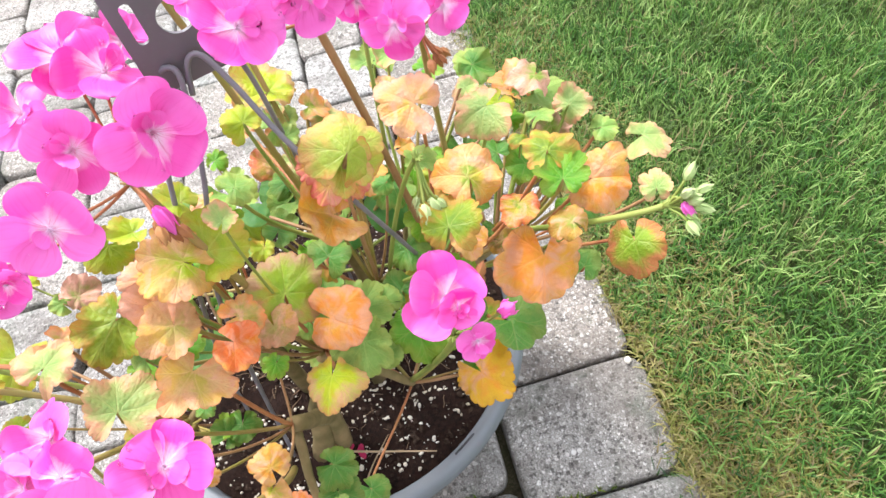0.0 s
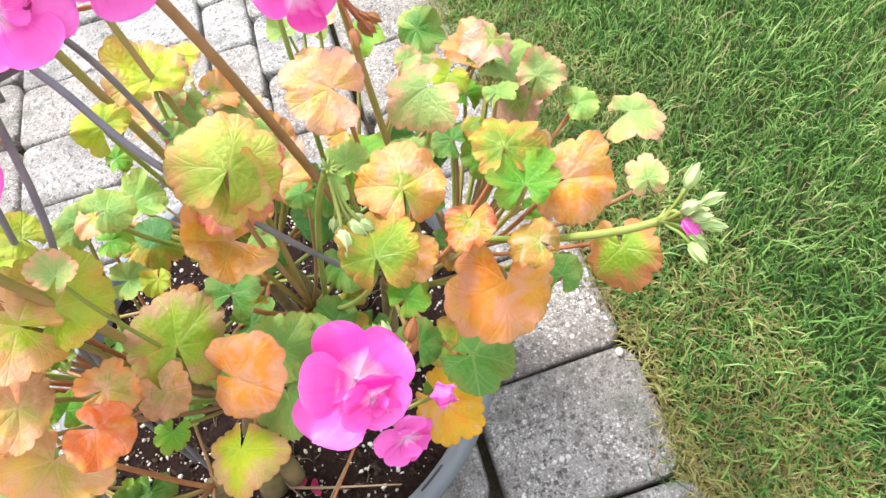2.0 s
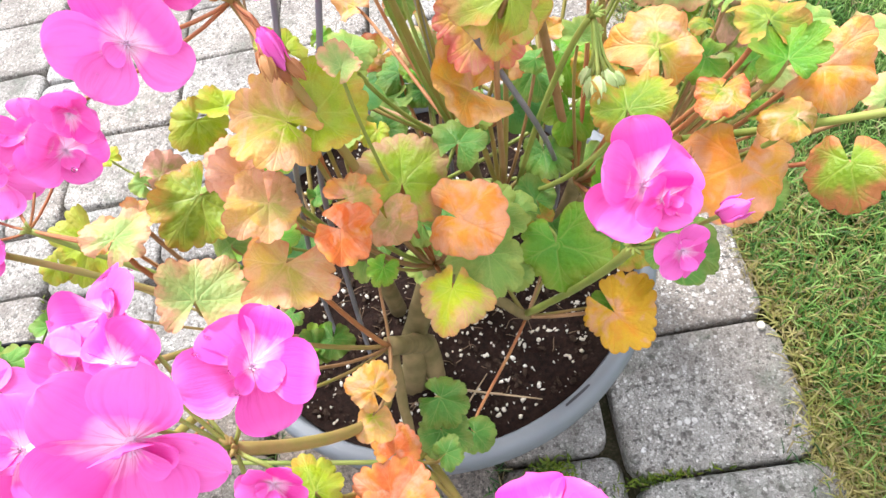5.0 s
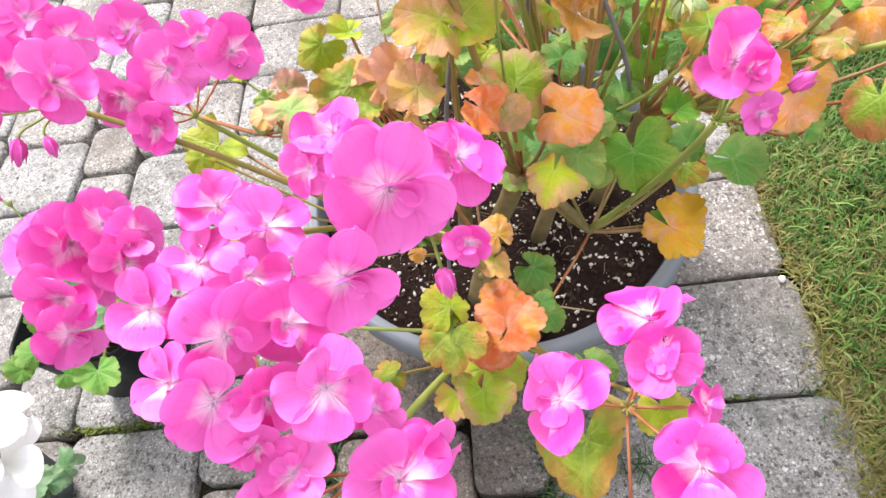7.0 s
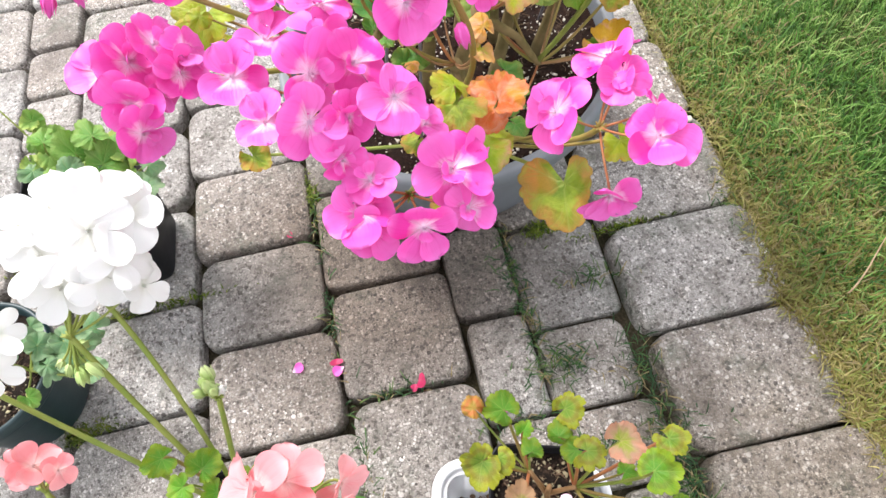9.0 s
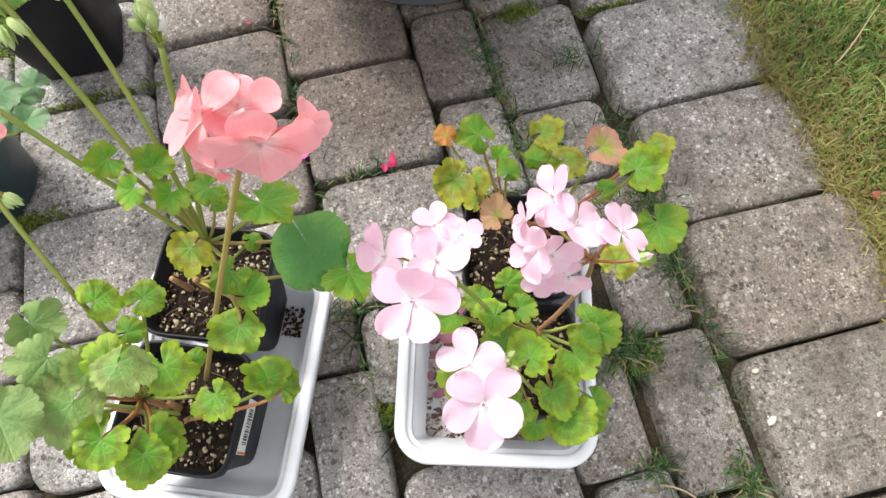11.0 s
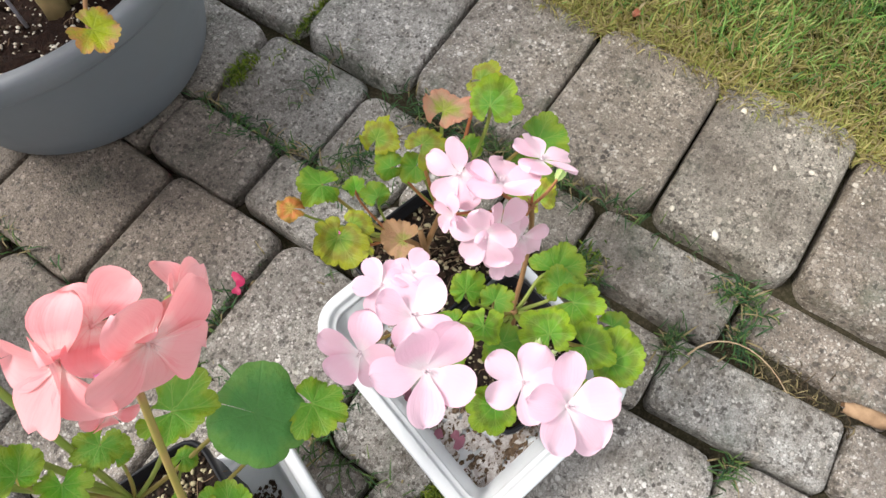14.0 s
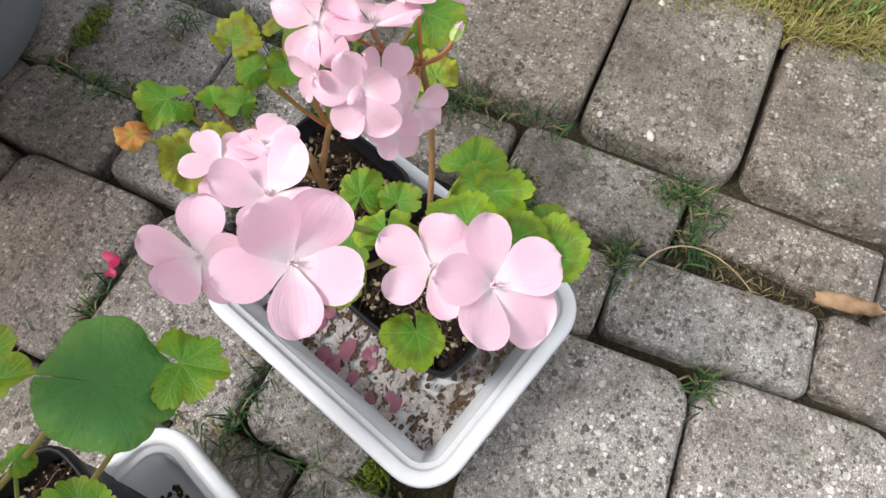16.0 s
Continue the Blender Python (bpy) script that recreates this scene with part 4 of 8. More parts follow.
def floret(u, at, facing, size):
    u.count += 1
    r = random.Random(u.count * 17 + int(u.knot.x * 3000) + 5)
    at, z = Vector(at), Vector(facing).normalized()
    z = (z + 0.34 * Vector((r.uniform(-1, 1), r.uniform(-1, 1), r.uniform(-1, 1)))).normalized()
    side = frame_of(z, z.orthogonal()) @ Matrix.Rotation(r.uniform(0, 6.28), 3, "Z")
    size = min(size, 0.0265)
    m = Matrix.Translation(at - z * size * 0.18) @ side.to_4x4() @ Matrix.Scale(size, 4)
    me = FLORETS[u.kind][r.randrange(9)]
    world_part("floret", me, u.ob, None, m)
    if u.kind == "pink" and size > 0.017:
        drops(u, me, m, r.choice((1, 2, 3, 5)), r)
    u.pedicel(at - z * size * 0.2, z)


def bud_mesh(kind):
    """A slim, pointed bud wrapped in five ribbed sepals whose tips stand a little off."""
    prof = [(0.05, -0.10), (0.24, 0.05), (0.37, 0.32), (0.42, 0.62), (0.38, 0.95), (0.27, 1.28), (0.13, 1.58), (0.03, 1.74)]
    verts, faces, seg = [], [], 20
    for i, (rad, z) in enumerate(prof):
        for k in range(seg):
            a = 2 * math.pi * k / seg
            w = rad * (1 + 0.13 * math.cos(5 * a) * min(1.0, z + 0.3))
            verts.append((w * math.cos(a), w * math.sin(a), z - 0.05 * math.cos(5 * a)))
    for i in range(len(prof) - 1):
        for k in range(seg):
            a, b = i * seg + k, i * seg + (k + 1) % seg
            faces.append((a, b, b + seg, a + seg))
    for k in range(5):
        a = 2 * math.pi * k / 5
        c, q = math.cos(a), math.sin(a)
        v, f = tube(((0.34 * c, 0.34 * q, 0.2), (0.47 * c, 0.47 * q, 0.8), (0.40 * c, 0.40 * q, 1.25), (0.42 * c, 0.42 * q, 1.5)), 0.10, 6, 0.15)
        faces += [tuple(x + len(verts) for x in g) for g in f]
        verts += [tuple(p) for p in v]
    return mesh_of("bud", verts, faces, kind, True, [(0.5, 0.55 + 0.25 * z) for _, _, z in verts])


BUDS = {"green": bud_mesh(STALK["bud"]), "brown": bud_mesh(STALK["bud_brown"]), "pink": bud_mesh(PETAL["pink"]), "light": bud_mesh(PETAL["light"]), "white": bud_mesh(PETAL["white"]), "salmon": bud_mesh(PETAL["salmon"])}


def bud(u, at, facing, size, kind="green"):
    z = Vector(facing).normalized()
    m = Matrix.Translation(at) @ frame_of(z, z.orthogonal()).to_4x4() @ Matrix.Scale(0.8 * size, 4)
    world_part("bud", BUDS[kind], u.ob, None, m)
    u.pedicel(Vector(at), z)


def bud_cluster(u, centre, axis, n, spread, size, kinds, seed):
    r = random.Random(seed)
    axis = Vector(axis).normalized()
    for k in range(n):
        d = (axis + Vector((r.uniform(-1, 1), r.uniform(-1, 1), r.uniform(-1, 1))) * spread).normalized()
        bud(u, Vector(centre) + d * r.uniform(0.008, 0.015), d, size * r.uniform(0.8, 1.25), r.choice(kinds))


# ---- the large geranium in the planter ----
G = Plant((0.080, 0.494, 0.156), "large geranium with orange, yellow and green leaves and pink flowers", [
    (0.098, 0.474, 0.301), (0.147, 0.508, 0.310), (0.057, 0.494, 0.303), (0.195, 0.515, 0.298), (0.129, 0.557, 0.311), (0.187, 0.584, 0.290),
    (0.063, 0.430, 0.287), (0.017, 0.506, 0.285), (0.244, 0.532, 0.277), (0.069, 0.367, 0.261), (0.149, 0.460, 0.230), (0.105, 0.579, 0.244), (-0.015, 0.459, 0.276)],
    ("green", "olive", "olive", "brown", "red"))
G.stem(((0.052, 0.457, 0.148), (0.069, 0.470, 0.218), (0.098, 0.474, 0.301)), 0.0105)
G.stem(((0.071, 0.459, 0.148), (0.074, 0.466, 0.204), (0.063, 0.430, 0.287)), 0.0085)
G.stem(((0.114, 0.512, 0.148), (0.147, 0.508, 0.310)), 0.0075)
G.stem(((0.097, 0.474, 0.291), (0.127, 0.461, 0.270), (0.149, 0.460, 0.230)), 0.0045)
G.stem(((0.046, 0.525, 0.151), (0.057, 0.494, 0.303)), 0.0075)
G.stem(((0.056, 0.494, 0.293), (0.017, 0.506, 0.285), (-0.015, 0.459, 0.276)), 0.0050)
G.stem(((0.137, 0.579, 0.149), (0.129, 0.557, 0.311)), 0.0070)
G.stem(((0.175, 0.547, 0.147), (0.195, 0.515, 0.298)), 0.0065)
G.stem(((0.193, 0.516, 0.269), (0.244, 0.532, 0.277)), 0.0048)
G.stem(((0.157, 0.587, 0.148), (0.187, 0.584, 0.290)), 0.0060)
G.stem(((0.063, 0.431, 0.277), (0.065, 0.397, 0.269), (0.069, 0.367, 0.261)), 0.0038)
G.stem(((0.098, 0.600, 0.151), (0.105, 0.579, 0.244)), 0.0055)

# ---- the small geraniums ----
A = Plant((0.023, 0.004, 0.067), "small geranium with bright green leaves and pale pink flowers", [(0.026, 0.006, 0.114), (0.038, 0.014, 0.125), (0.015, -0.007, 0.107), (0.044, -0.010, 0.099)], ("green", "olive"), "small geraniums")
A.stem(((0.027, 0.007, 0.060), (0.027, 0.006, 0.119)), 0.0040, "brown")
A.stem(((0.029, 0.010, 0.061), (0.038, 0.014, 0.130)), 0.0036, "brown")
A.stem(((0.023, 0.001, 0.060), (0.015, -0.007, 0.109)), 0.0030, "brown")
A.stem(((0.026, 0.002, 0.079), (0.044, -0.010, 0.101)), 0.0028, "brown")
B = Plant((0.052, 0.097, 0.075), "small young geranium with olive and red-brown zoned leaves", [(0.055, 0.103, 0.118), (0.074, 0.097, 0.128), (0.042, 0.118, 0.123)], ("green", "olive", "red"), "small geraniums")
B.stem(((0.054, 0.099, 0.068), (0.055, 0.103, 0.122)), 0.0032, "brown")
B.stem(((0.054, 0.101, 0.093), (0.074, 0.096, 0.133)), 0.0026, "brown")
B.stem(((0.054, 0.101, 0.093), (0.042, 0.118, 0.128)), 0.0026, "brown")
C = Plant((-0.223, 0.132, 0.070), "small geranium with dark green leaves, salmon and white flowers", [(-0.212, 0.126, 0.122), (-0.220, 0.145, 0.133), (-0.187, 0.138, 0.163), (-0.235, 0.137, 0.111)], ("green", "olive"), "small geraniums")
C.stem(((-0.215, 0.132, 0.063), (-0.212, 0.126, 0.127)), 0.0036, "brown")
C.stem(((-0.220, 0.136, 0.063), (-0.220, 0.145, 0.137), (-0.187, 0.137, 0.168)), 0.0034, "brown")
C.stem(((-0.226, 0.133, 0.063), (-0.235, 0.137, 0.116)), 0.0030, "brown")
D = Plant((-0.263, 0.035, 0.061), "small geranium with pale green zoned leaves and salmon flowers", [(-0.250, 0.039, 0.104), (-0.265, 0.045, 0.123), (-0.242, 0.024, 0.098), (-0.284, 0.042, 0.121)], ("green", "olive", "red"), "small geraniums")
D.stem(((-0.254, 0.036, 0.054), (-0.250, 0.039, 0.109)), 0.0034, "brown")
D.stem(((-0.258, 0.039, 0.054), (-0.265, 0.045, 0.128)), 0.0034, "brown")
D.stem(((-0.254, 0.035, 0.054), (-0.242, 0.024, 0.101)), 0.0028, "brown")
D.stem(((-0.262, 0.037, 0.054), (-0.285, 0.042, 0.126)), 0.0030, "brown")
E = Plant((-0.348, 0.508, 0.131), "low bushy seedling with small light green leaves", [(-0.348, 0.508, 0.140), (-0.368, 0.516, 0.140), (-0.328, 0.500, 0.140)], ("green",), "", category="seedling")
K = Plant((-0.440, 0.350, 0.092), "low seedling with grey-green rounded leaves", [(-0.430, 0.345, 0.100), (-0.415, 0.335, 0.100), (-0.450, 0.355, 0.100)], ("green",), "", category="seedling")

# flower heads of the large geranium
CA = Umbel(G, (0.045, 0.330, 0.450), (0.060, 0.399, 0.286), "pink", (0.015, -0.01, 0.0), 0.0026, "olive", "green")
CB = Umbel(G, (-0.047, 0.309, 0.417), (-0.010, 0.454, 0.280), "pink", (0.0, -0.02, 0.02), 0.0026, "olive", "red")
CC = Umbel(G, (-0.002, 0.250, 0.381), (0.067, 0.372, 0.263), "pink", (0.0, 0.0, 0.01), 0.0024, "green", "red")
CD = Umbel(G, (-0.144, 0.376, 0.382), (-0.015, 0.461, 0.278), "pink", (-0.01, 0.0, 0.01), 0.0024, "olive", "red")
CE = Umbel(G, (-0.196, 0.495, 0.407), (-0.015, 0.464, 0.276), "pink", (0.0, 0.01, 0.0), 0.0024, "olive", "green")
CE2 = Umbel(G, (-0.114, 0.494, 0.381), (-0.010, 0.469, 0.278), "pink", (0.0, 0.0, 0.0), 0.0022, "green", "red")
CF = Umbel(G, (0.122, 0.269, 0.375), (0.073, 0.372, 0.262), "pink", (0.01, -0.01, -0.01), 0.0024, "olive", "red")
CG = Umbel(G, (0.187, 0.390, 0.422), (0.149, 0.460, 0.235), "pink", (0.01, 0.0, 0.0), 0.0024, "green", "green")
CH = Umbel(G, (0.165, 0.521, 0.531), (0.196, 0.530, 0.298), "pink", (0.0, 0.012, 0.0), 0.0027, "brown", "red")
CI = Umbel(G, (0.226, 0.602, 0.449), (0.225, 0.543, 0.283), "pink", (0.0, 0.01, 0.0), 0.0024, "olive", "red")
CJ = Umbel(G, (0.058, 0.481, 0.498), (0.095, 0.470, 0.301), "pink", (0.0, 0.0, 0.0), 0.0026, "olive", "red")
# tall bare stalks that rise past the hanger
Umbel(G, (0.080, 0.601, 0.546), (0.124, 0.563, 0.312), "pink", (0.0, 0.0, 0.0), 0.0026, "olive", "green")
Umbel(G, (0.100, 0.653, 0.522), (0.129, 0.577, 0.302), "pink", (0.0, 0.0, 0.0), 0.0022, "olive", "green")
Umbel(G, (0.196, 0.668, 0.489), (0.178, 0.589, 0.290), "pink", (0.0, 0.0, 0.0), 0.0018, "green", "green")
# unopened heads
NODDING = Umbel(G, (0.196, 0.492, 0.447), (0.156, 0.512, 0.304), "pink", (0.0, 0.0, 0.02), 0.0018, "green", "green")
bud_cluster(NODDING, (0.195, 0.480, 0.437), (0.05, -0.4, -1), 12, 0.55, 0.0075, ("green",), 3)
SIDE = Umbel(G, (0.320, 0.427, 0.425), (0.247, 0.512, 0.326), "pink", (0.0, -0.02, 0.02), 0.0021, "green", "green")
bud_cluster(SIDE, (0.322, 0.425, 0.428), (0.7, -0.3, 0.2), 12, 0.8, 0.0066, ("green", "green", "green", "green", "light"), 4)
bud(SIDE, (0.325, 0.420, 0.433), (0.3, -0.7, -0.4), 0.0075, "pink")
bud_cluster(CJ, (0.068, 0.461, 0.499), (0.2, -0.5, -0.8), 7, 0.5, 0.0062, ("brown",), 5)
bud(CJ, (0.070, 0.459, 0.499), (0.25, -0.5, -0.7), 0.011, "pink")
bud_cluster(CI, (0.228, 0.597, 0.442), (0.3, -0.4, -0.7), 7, 0.5, 0.0066, ("brown",), 6)
bud_cluster(CG, (0.200, 0.402, 0.428), (0.2, 0.3, 0.6), 5, 0.6, 0.0065, ("green", "brown"), 8)
bud(CG, (0.212, 0.381, 0.448), (0.2, -0.3, 0.7), 0.011, "pink")
bud(CA, (0.048, 0.316, 0.438), (0.1, -0.4, -0.8), 0.011, "pink")
bud_cluster(CE2, (-0.065, 0.482, 0.359), (0.2, 0.1, 0.8), 9, 0.8, 0.0080, ("green",), 9)
bud(CE, (-0.214, 0.468, 0.407), (-0.3, -0.4, -0.6), 0.013, "pink")
bud(CE, (-0.198, 0.470, 0.404), (0.1, -0.4, -0.6), 0.010, "pink")

# flower heads of the small geraniums
LA = Umbel(A, (-0.029, 0.041, 0.253), (0.026, 0.006, 0.114), "light", (0.0, 0.0, 0.02), 0.0017, "green", "olive")
LB = Umbel(A, (-0.011, -0.017, 0.221), (0.021, -0.001, 0.108), "light", (0.0, 0.0, 0.0), 0.0016, "green", "olive")
LC = Umbel(A, (0.064, 0.026, 0.236), (0.036, 0.015, 0.125), "light", (0.012, 0.0, 0.0), 0.0018, "brown", "red")
bud_cluster(LB, (-0.007, -0.017, 0.223), (0.3, 0.0, 0.8), 7, 0.7, 0.0060, ("green",), 11)
bud(LC, (0.096, 0.025, 0.216), (0.8, 0.0, 0.1), 0.0075, "green")
bud(LC, (0.100, 0.025, 0.2165), (0.8, 0.0, 0.1), 0.0058, "light")
WA = Umbel(C, (-0.224, 0.230, 0.346), (-0.187, 0.138, 0.163), "white", (0.0, 0.0, 0.01), 0.0022, "green", "green")
WB = Umbel(C, (-0.282, 0.215, 0.335), (-0.192, 0.138, 0.161), "white", (0.0, 0.0, 0.01), 0.0020, "green", "green")
SA = Umbel(D, (-0.116, 0.106, 0.308), (-0.225, 0.053, 0.095), "salmon", (0.0, 0.004, 0.0), 0.0021, "olive", "green")
SB = Umbel(D, (-0.271, 0.158, 0.289), (-0.250, 0.041, 0.104), "salmon", (0.0, 0.0, 0.02), 0.0019, "green", "olive")
BUDHEAD = Umbel(C, (-0.141, 0.174, 0.332), (-0.187, 0.139, 0.164), "white", (0.0, 0.0, 0.0), 0.0020, "green", "green")
bud_cluster(BUDHEAD, (-0.140, 0.174, 0.335), (0, 0.3, 1), 9, 0.5, 0.0088, ("green", "green", "white"), 12)
SECOND = Umbel(C, (-0.200, 0.246, 0.355), (-0.187, 0.138, 0.163), "white", (0.01, 0.0, 0.01), 0.0020, "green", "green")
bud_cluster(WA, (-0.230, 0.226, 0.336), (-0.3, -0.3, -0.8), 9, 0.7, 0.0080, ("green",), 13)
bud_cluster(SB, (-0.273, 0.153, 0.283), (0.2, -0.3, -0.6), 6, 0.6, 0.0070, ("green",), 14)
Umbel(D, (-0.334, 0.055, 0.207), (-0.246, 0.030, 0.103), "salmon", (0.0, 0.0, 0.02), 0.0018, "green", "green")
LONE = Umbel(E, (-0.400, 0.590, 0.215), (-0.345, 0.520, 0.115), "light", (0.0, 0.0, 0.01), 0.0010, "green", "green")
bud(LONE, (-0.408, 0.594, 0.220), (-0.7, 0.2, 0.5), 0.013, "pink")

floret(CA, (0.036, 0.320, 0.490), (0.073, -0.649, 0.757), 0.0266)
floret(CA, (0.018, 0.288, 0.484), (0.008, -0.764, 0.645), 0.0211)
floret(CA, (0.063, 0.343, 0.478), (0.517, -0.572, 0.637), 0.0190)
floret(CA, (0.007, 0.375, 0.470), (0.007, -0.362, 0.932), 0.0193)
floret(CA, (-0.003, 0.357, 0.468), (-0.350, -0.426, 0.834), 0.0136)
floret(CA, (0.019, 0.352, 0.478), (-0.132, -0.410, 0.903), 0.0155)
floret(CA, (0.061, 0.314, 0.458), (0.381, -0.765, 0.519), 0.0108)
floret(CB, (-0.036, 0.286, 0.456), (0.309, -0.564, 0.766), 0.0226)
floret(CB, (-0.043, 0.264, 0.446), (0.288, -0.723, 0.628), 0.0212)
floret(CB, (-0.050, 0.359, 0.452), (0.272, -0.195, 0.942), 0.0222)
floret(CB, (-0.025, 0.340, 0.456), (0.459, -0.349, 0.817), 0.0190)
floret(CB, (-0.083, 0.314, 0.440), (-0.076, -0.488, 0.870), 0.0207)
floret(CB, (0.003, 0.264, 0.450), (0.493, -0.629, 0.601), 0.0198)
floret(CB, (-0.014, 0.292, 0.452), (0.419, -0.489, 0.765), 0.0194)
floret(CB, (-0.069, 0.279, 0.438), (0.071, -0.681, 0.729), 0.0175)
floret(CB, (-0.061, 0.333, 0.445), (0.200, -0.296, 0.934), 0.0184)
floret(CB, (0.016, 0.263, 0.425), (0.584, -0.579, 0.569), 0.0138)
floret(CB, (-0.023, 0.266, 0.440), (0.392, -0.705, 0.591), 0.0168)
floret(CB, (-0.032, 0.251, 0.425), (0.296, -0.798, 0.525), 0.0151)
floret(CB, (-0.030, 0.315, 0.455), (0.395, -0.376, 0.838), 0.0177)
floret(CC, (0.023, 0.236, 0.417), (0.201, -0.397, 0.896), 0.0227)
floret(CC, (-0.031, 0.230, 0.407), (0.063, -0.438, 0.897), 0.0202)
floret(CC, (0.001, 0.212, 0.402), (-0.009, -0.832, 0.554), 0.0200)
floret(CC, (0.027, 0.220, 0.400), (0.119, -0.812, 0.572), 0.0156)
floret(CC, (-0.021, 0.244, 0.415), (-0.063, -0.352, 0.934), 0.0173)
floret(CC, (-0.027, 0.221, 0.398), (-0.188, -0.743, 0.643), 0.0166)
floret(CC, (0.034, 0.243, 0.410), (0.229, -0.527, 0.819), 0.0182)
floret(CD, (-0.153, 0.379, 0.410), (0.514, -0.466, 0.720), 0.0284)
floret(CD, (-0.137, 0.389, 0.412), (0.678, -0.223, 0.700), 0.0215)
floret(CD, (-0.158, 0.349, 0.402), (0.319, -0.680, 0.660), 0.0227)
floret(CD, (-0.154, 0.332, 0.392), (0.417, -0.802, 0.428), 0.0201)
floret(CD, (-0.178, 0.385, 0.402), (0.061, -0.473, 0.879), 0.0220)
floret(CD, (-0.121, 0.383, 0.405), (0.771, -0.397, 0.498), 0.0170)
floret(CD, (-0.138, 0.361, 0.395), (0.681, -0.577, 0.451), 0.0130)
floret(CD, (-0.125, 0.369, 0.400), (0.734, -0.453, 0.506), 0.0194)
floret(CE, (-0.221, 0.511, 0.424), (0.448, -0.712, 0.540), 0.0312)
floret(CE, (-0.183, 0.494, 0.426), (0.615, -0.644, 0.455), 0.0280)
floret(CE, (-0.252, 0.493, 0.415), (0.096, -0.720, 0.687), 0.0228)
floret(CE, (-0.227, 0.569, 0.425), (0.573, -0.419, 0.704), 0.0245)
floret(CE, (-0.256, 0.561, 0.420), (0.335, -0.517, 0.788), 0.0245)
floret(CE, (-0.191, 0.545, 0.420), (0.704, -0.450, 0.549), 0.0219)
floret(CE2, (-0.128, 0.521, 0.400), (0.445, -0.716, 0.537), 0.0254)
floret(CE2, (-0.082, 0.524, 0.405), (0.600, -0.620, 0.505), 0.0243)
floret(CE2, (-0.166, 0.511, 0.390), (0.006, -0.849, 0.529), 0.0233)
floret(CE2, (-0.142, 0.487, 0.382), (0.254, -0.938, 0.234), 0.0205)
floret(CE2, (-0.168, 0.571, 0.400), (0.288, -0.454, 0.843), 0.0237)
floret(CE2, (-0.111, 0.551, 0.400), (0.550, -0.434, 0.713), 0.0213)
floret(CF, (0.088, 0.264, 0.408), (-0.758, -0.165, 0.631), 0.0225)
floret(CF, (0.135, 0.302, 0.402), (-0.074, 0.261, 0.963), 0.0226)
floret(CF, (0.136, 0.279, 0.404), (0.074, -0.259, 0.963), 0.0184)
floret(CF, (0.139, 0.231, 0.408), (-0.087, -0.297, 0.951), 0.0218)
floret(CF, (0.151, 0.260, 0.398), (0.404, -0.401, 0.822), 0.0118)
floret(CF, (0.114, 0.223, 0.365), (-0.245, -0.967, 0.063), 0.0207)
floret(CG, (0.188, 0.390, 0.462), (0.083, -0.328, 0.941), 0.0224)
floret(CG, (0.192, 0.382, 0.462), (0.248, -0.616, 0.748), 0.0118)
floret(CG, (0.197, 0.371, 0.445), (0.122, -0.773, 0.622), 0.0118)
floret(CH, (0.137, 0.482, 0.563), (0.132, -0.945, 0.299), 0.0204)
floret(CH, (0.168, 0.490, 0.563), (0.150, -0.930, 0.336), 0.0178)
floret(CH, (0.124, 0.508, 0.568), (0.245, -0.745, 0.620), 0.0169)
floret(CH, (0.155, 0.501, 0.568), (0.143, -0.755, 0.639), 0.0191)
floret(CH, (0.187, 0.490, 0.553), (0.284, -0.928, 0.241), 0.0128)
floret(CI, (0.208, 0.582, 0.472), (-0.220, -0.901, 0.374), 0.0217)
floret(CI, (0.243, 0.592, 0.468), (0.188, -0.890, 0.415), 0.0187)
floret(CI, (0.224, 0.610, 0.475), (-0.016, -0.646, 0.763), 0.0218)
floret(CJ, (0.083, 0.477, 0.525), (0.447, -0.727, 0.521), 0.0267)
floret(CJ, (0.042, 0.543, 0.535), (0.378, -0.589, 0.715), 0.0251)
floret(CJ, (0.041, 0.488, 0.520), (0.188, -0.797, 0.573), 0.0223)
floret(CJ, (0.028, 0.452, 0.510), (0.143, -0.897, 0.419), 0.0230)
floret(CJ, (0.061, 0.530, 0.530), (0.608, -0.563, 0.561), 0.0221)
floret(CJ, (0.011, 0.528, 0.520), (-0.057, -0.733, 0.677), 0.0197)
floret(CJ, (0.066, 0.560, 0.525), (0.655, -0.514, 0.554), 0.0195)
floret(CJ, (-0.001, 0.441, 0.495), (0.082, -0.913, 0.400), 0.0132)
floret(WA, (-0.198, 0.275, 0.415), (0.209, -0.142, 0.967), 0.0246)
floret(WA, (-0.168, 0.279, 0.418), (0.567, -0.092, 0.819), 0.0246)
floret(WA, (-0.156, 0.262, 0.410), (0.724, -0.313, 0.615), 0.0215)
floret(WA, (-0.171, 0.249, 0.420), (0.479, -0.442, 0.758), 0.0263)
floret(WA, (-0.208, 0.252, 0.405), (-0.003, -0.562, 0.827), 0.0243)
floret(WA, (-0.161, 0.239, 0.405), (0.663, -0.481, 0.573), 0.0210)
floret(WA, (-0.158, 0.229, 0.385), (0.640, -0.673, 0.371), 0.0161)
floret(WA, (-0.201, 0.234, 0.395), (0.179, -0.847, 0.500), 0.0213)
floret(WA, (-0.176, 0.232, 0.400), (0.417, -0.765, 0.491), 0.0186)
floret(WA, (-0.223, 0.273, 0.405), (-0.159, -0.342, 0.926), 0.0188)
floret(WB, (-0.248, 0.214, 0.385), (0.558, -0.401, 0.727), 0.0185)
floret(WB, (-0.236, 0.219, 0.390), (0.718, -0.185, 0.672), 0.0138)
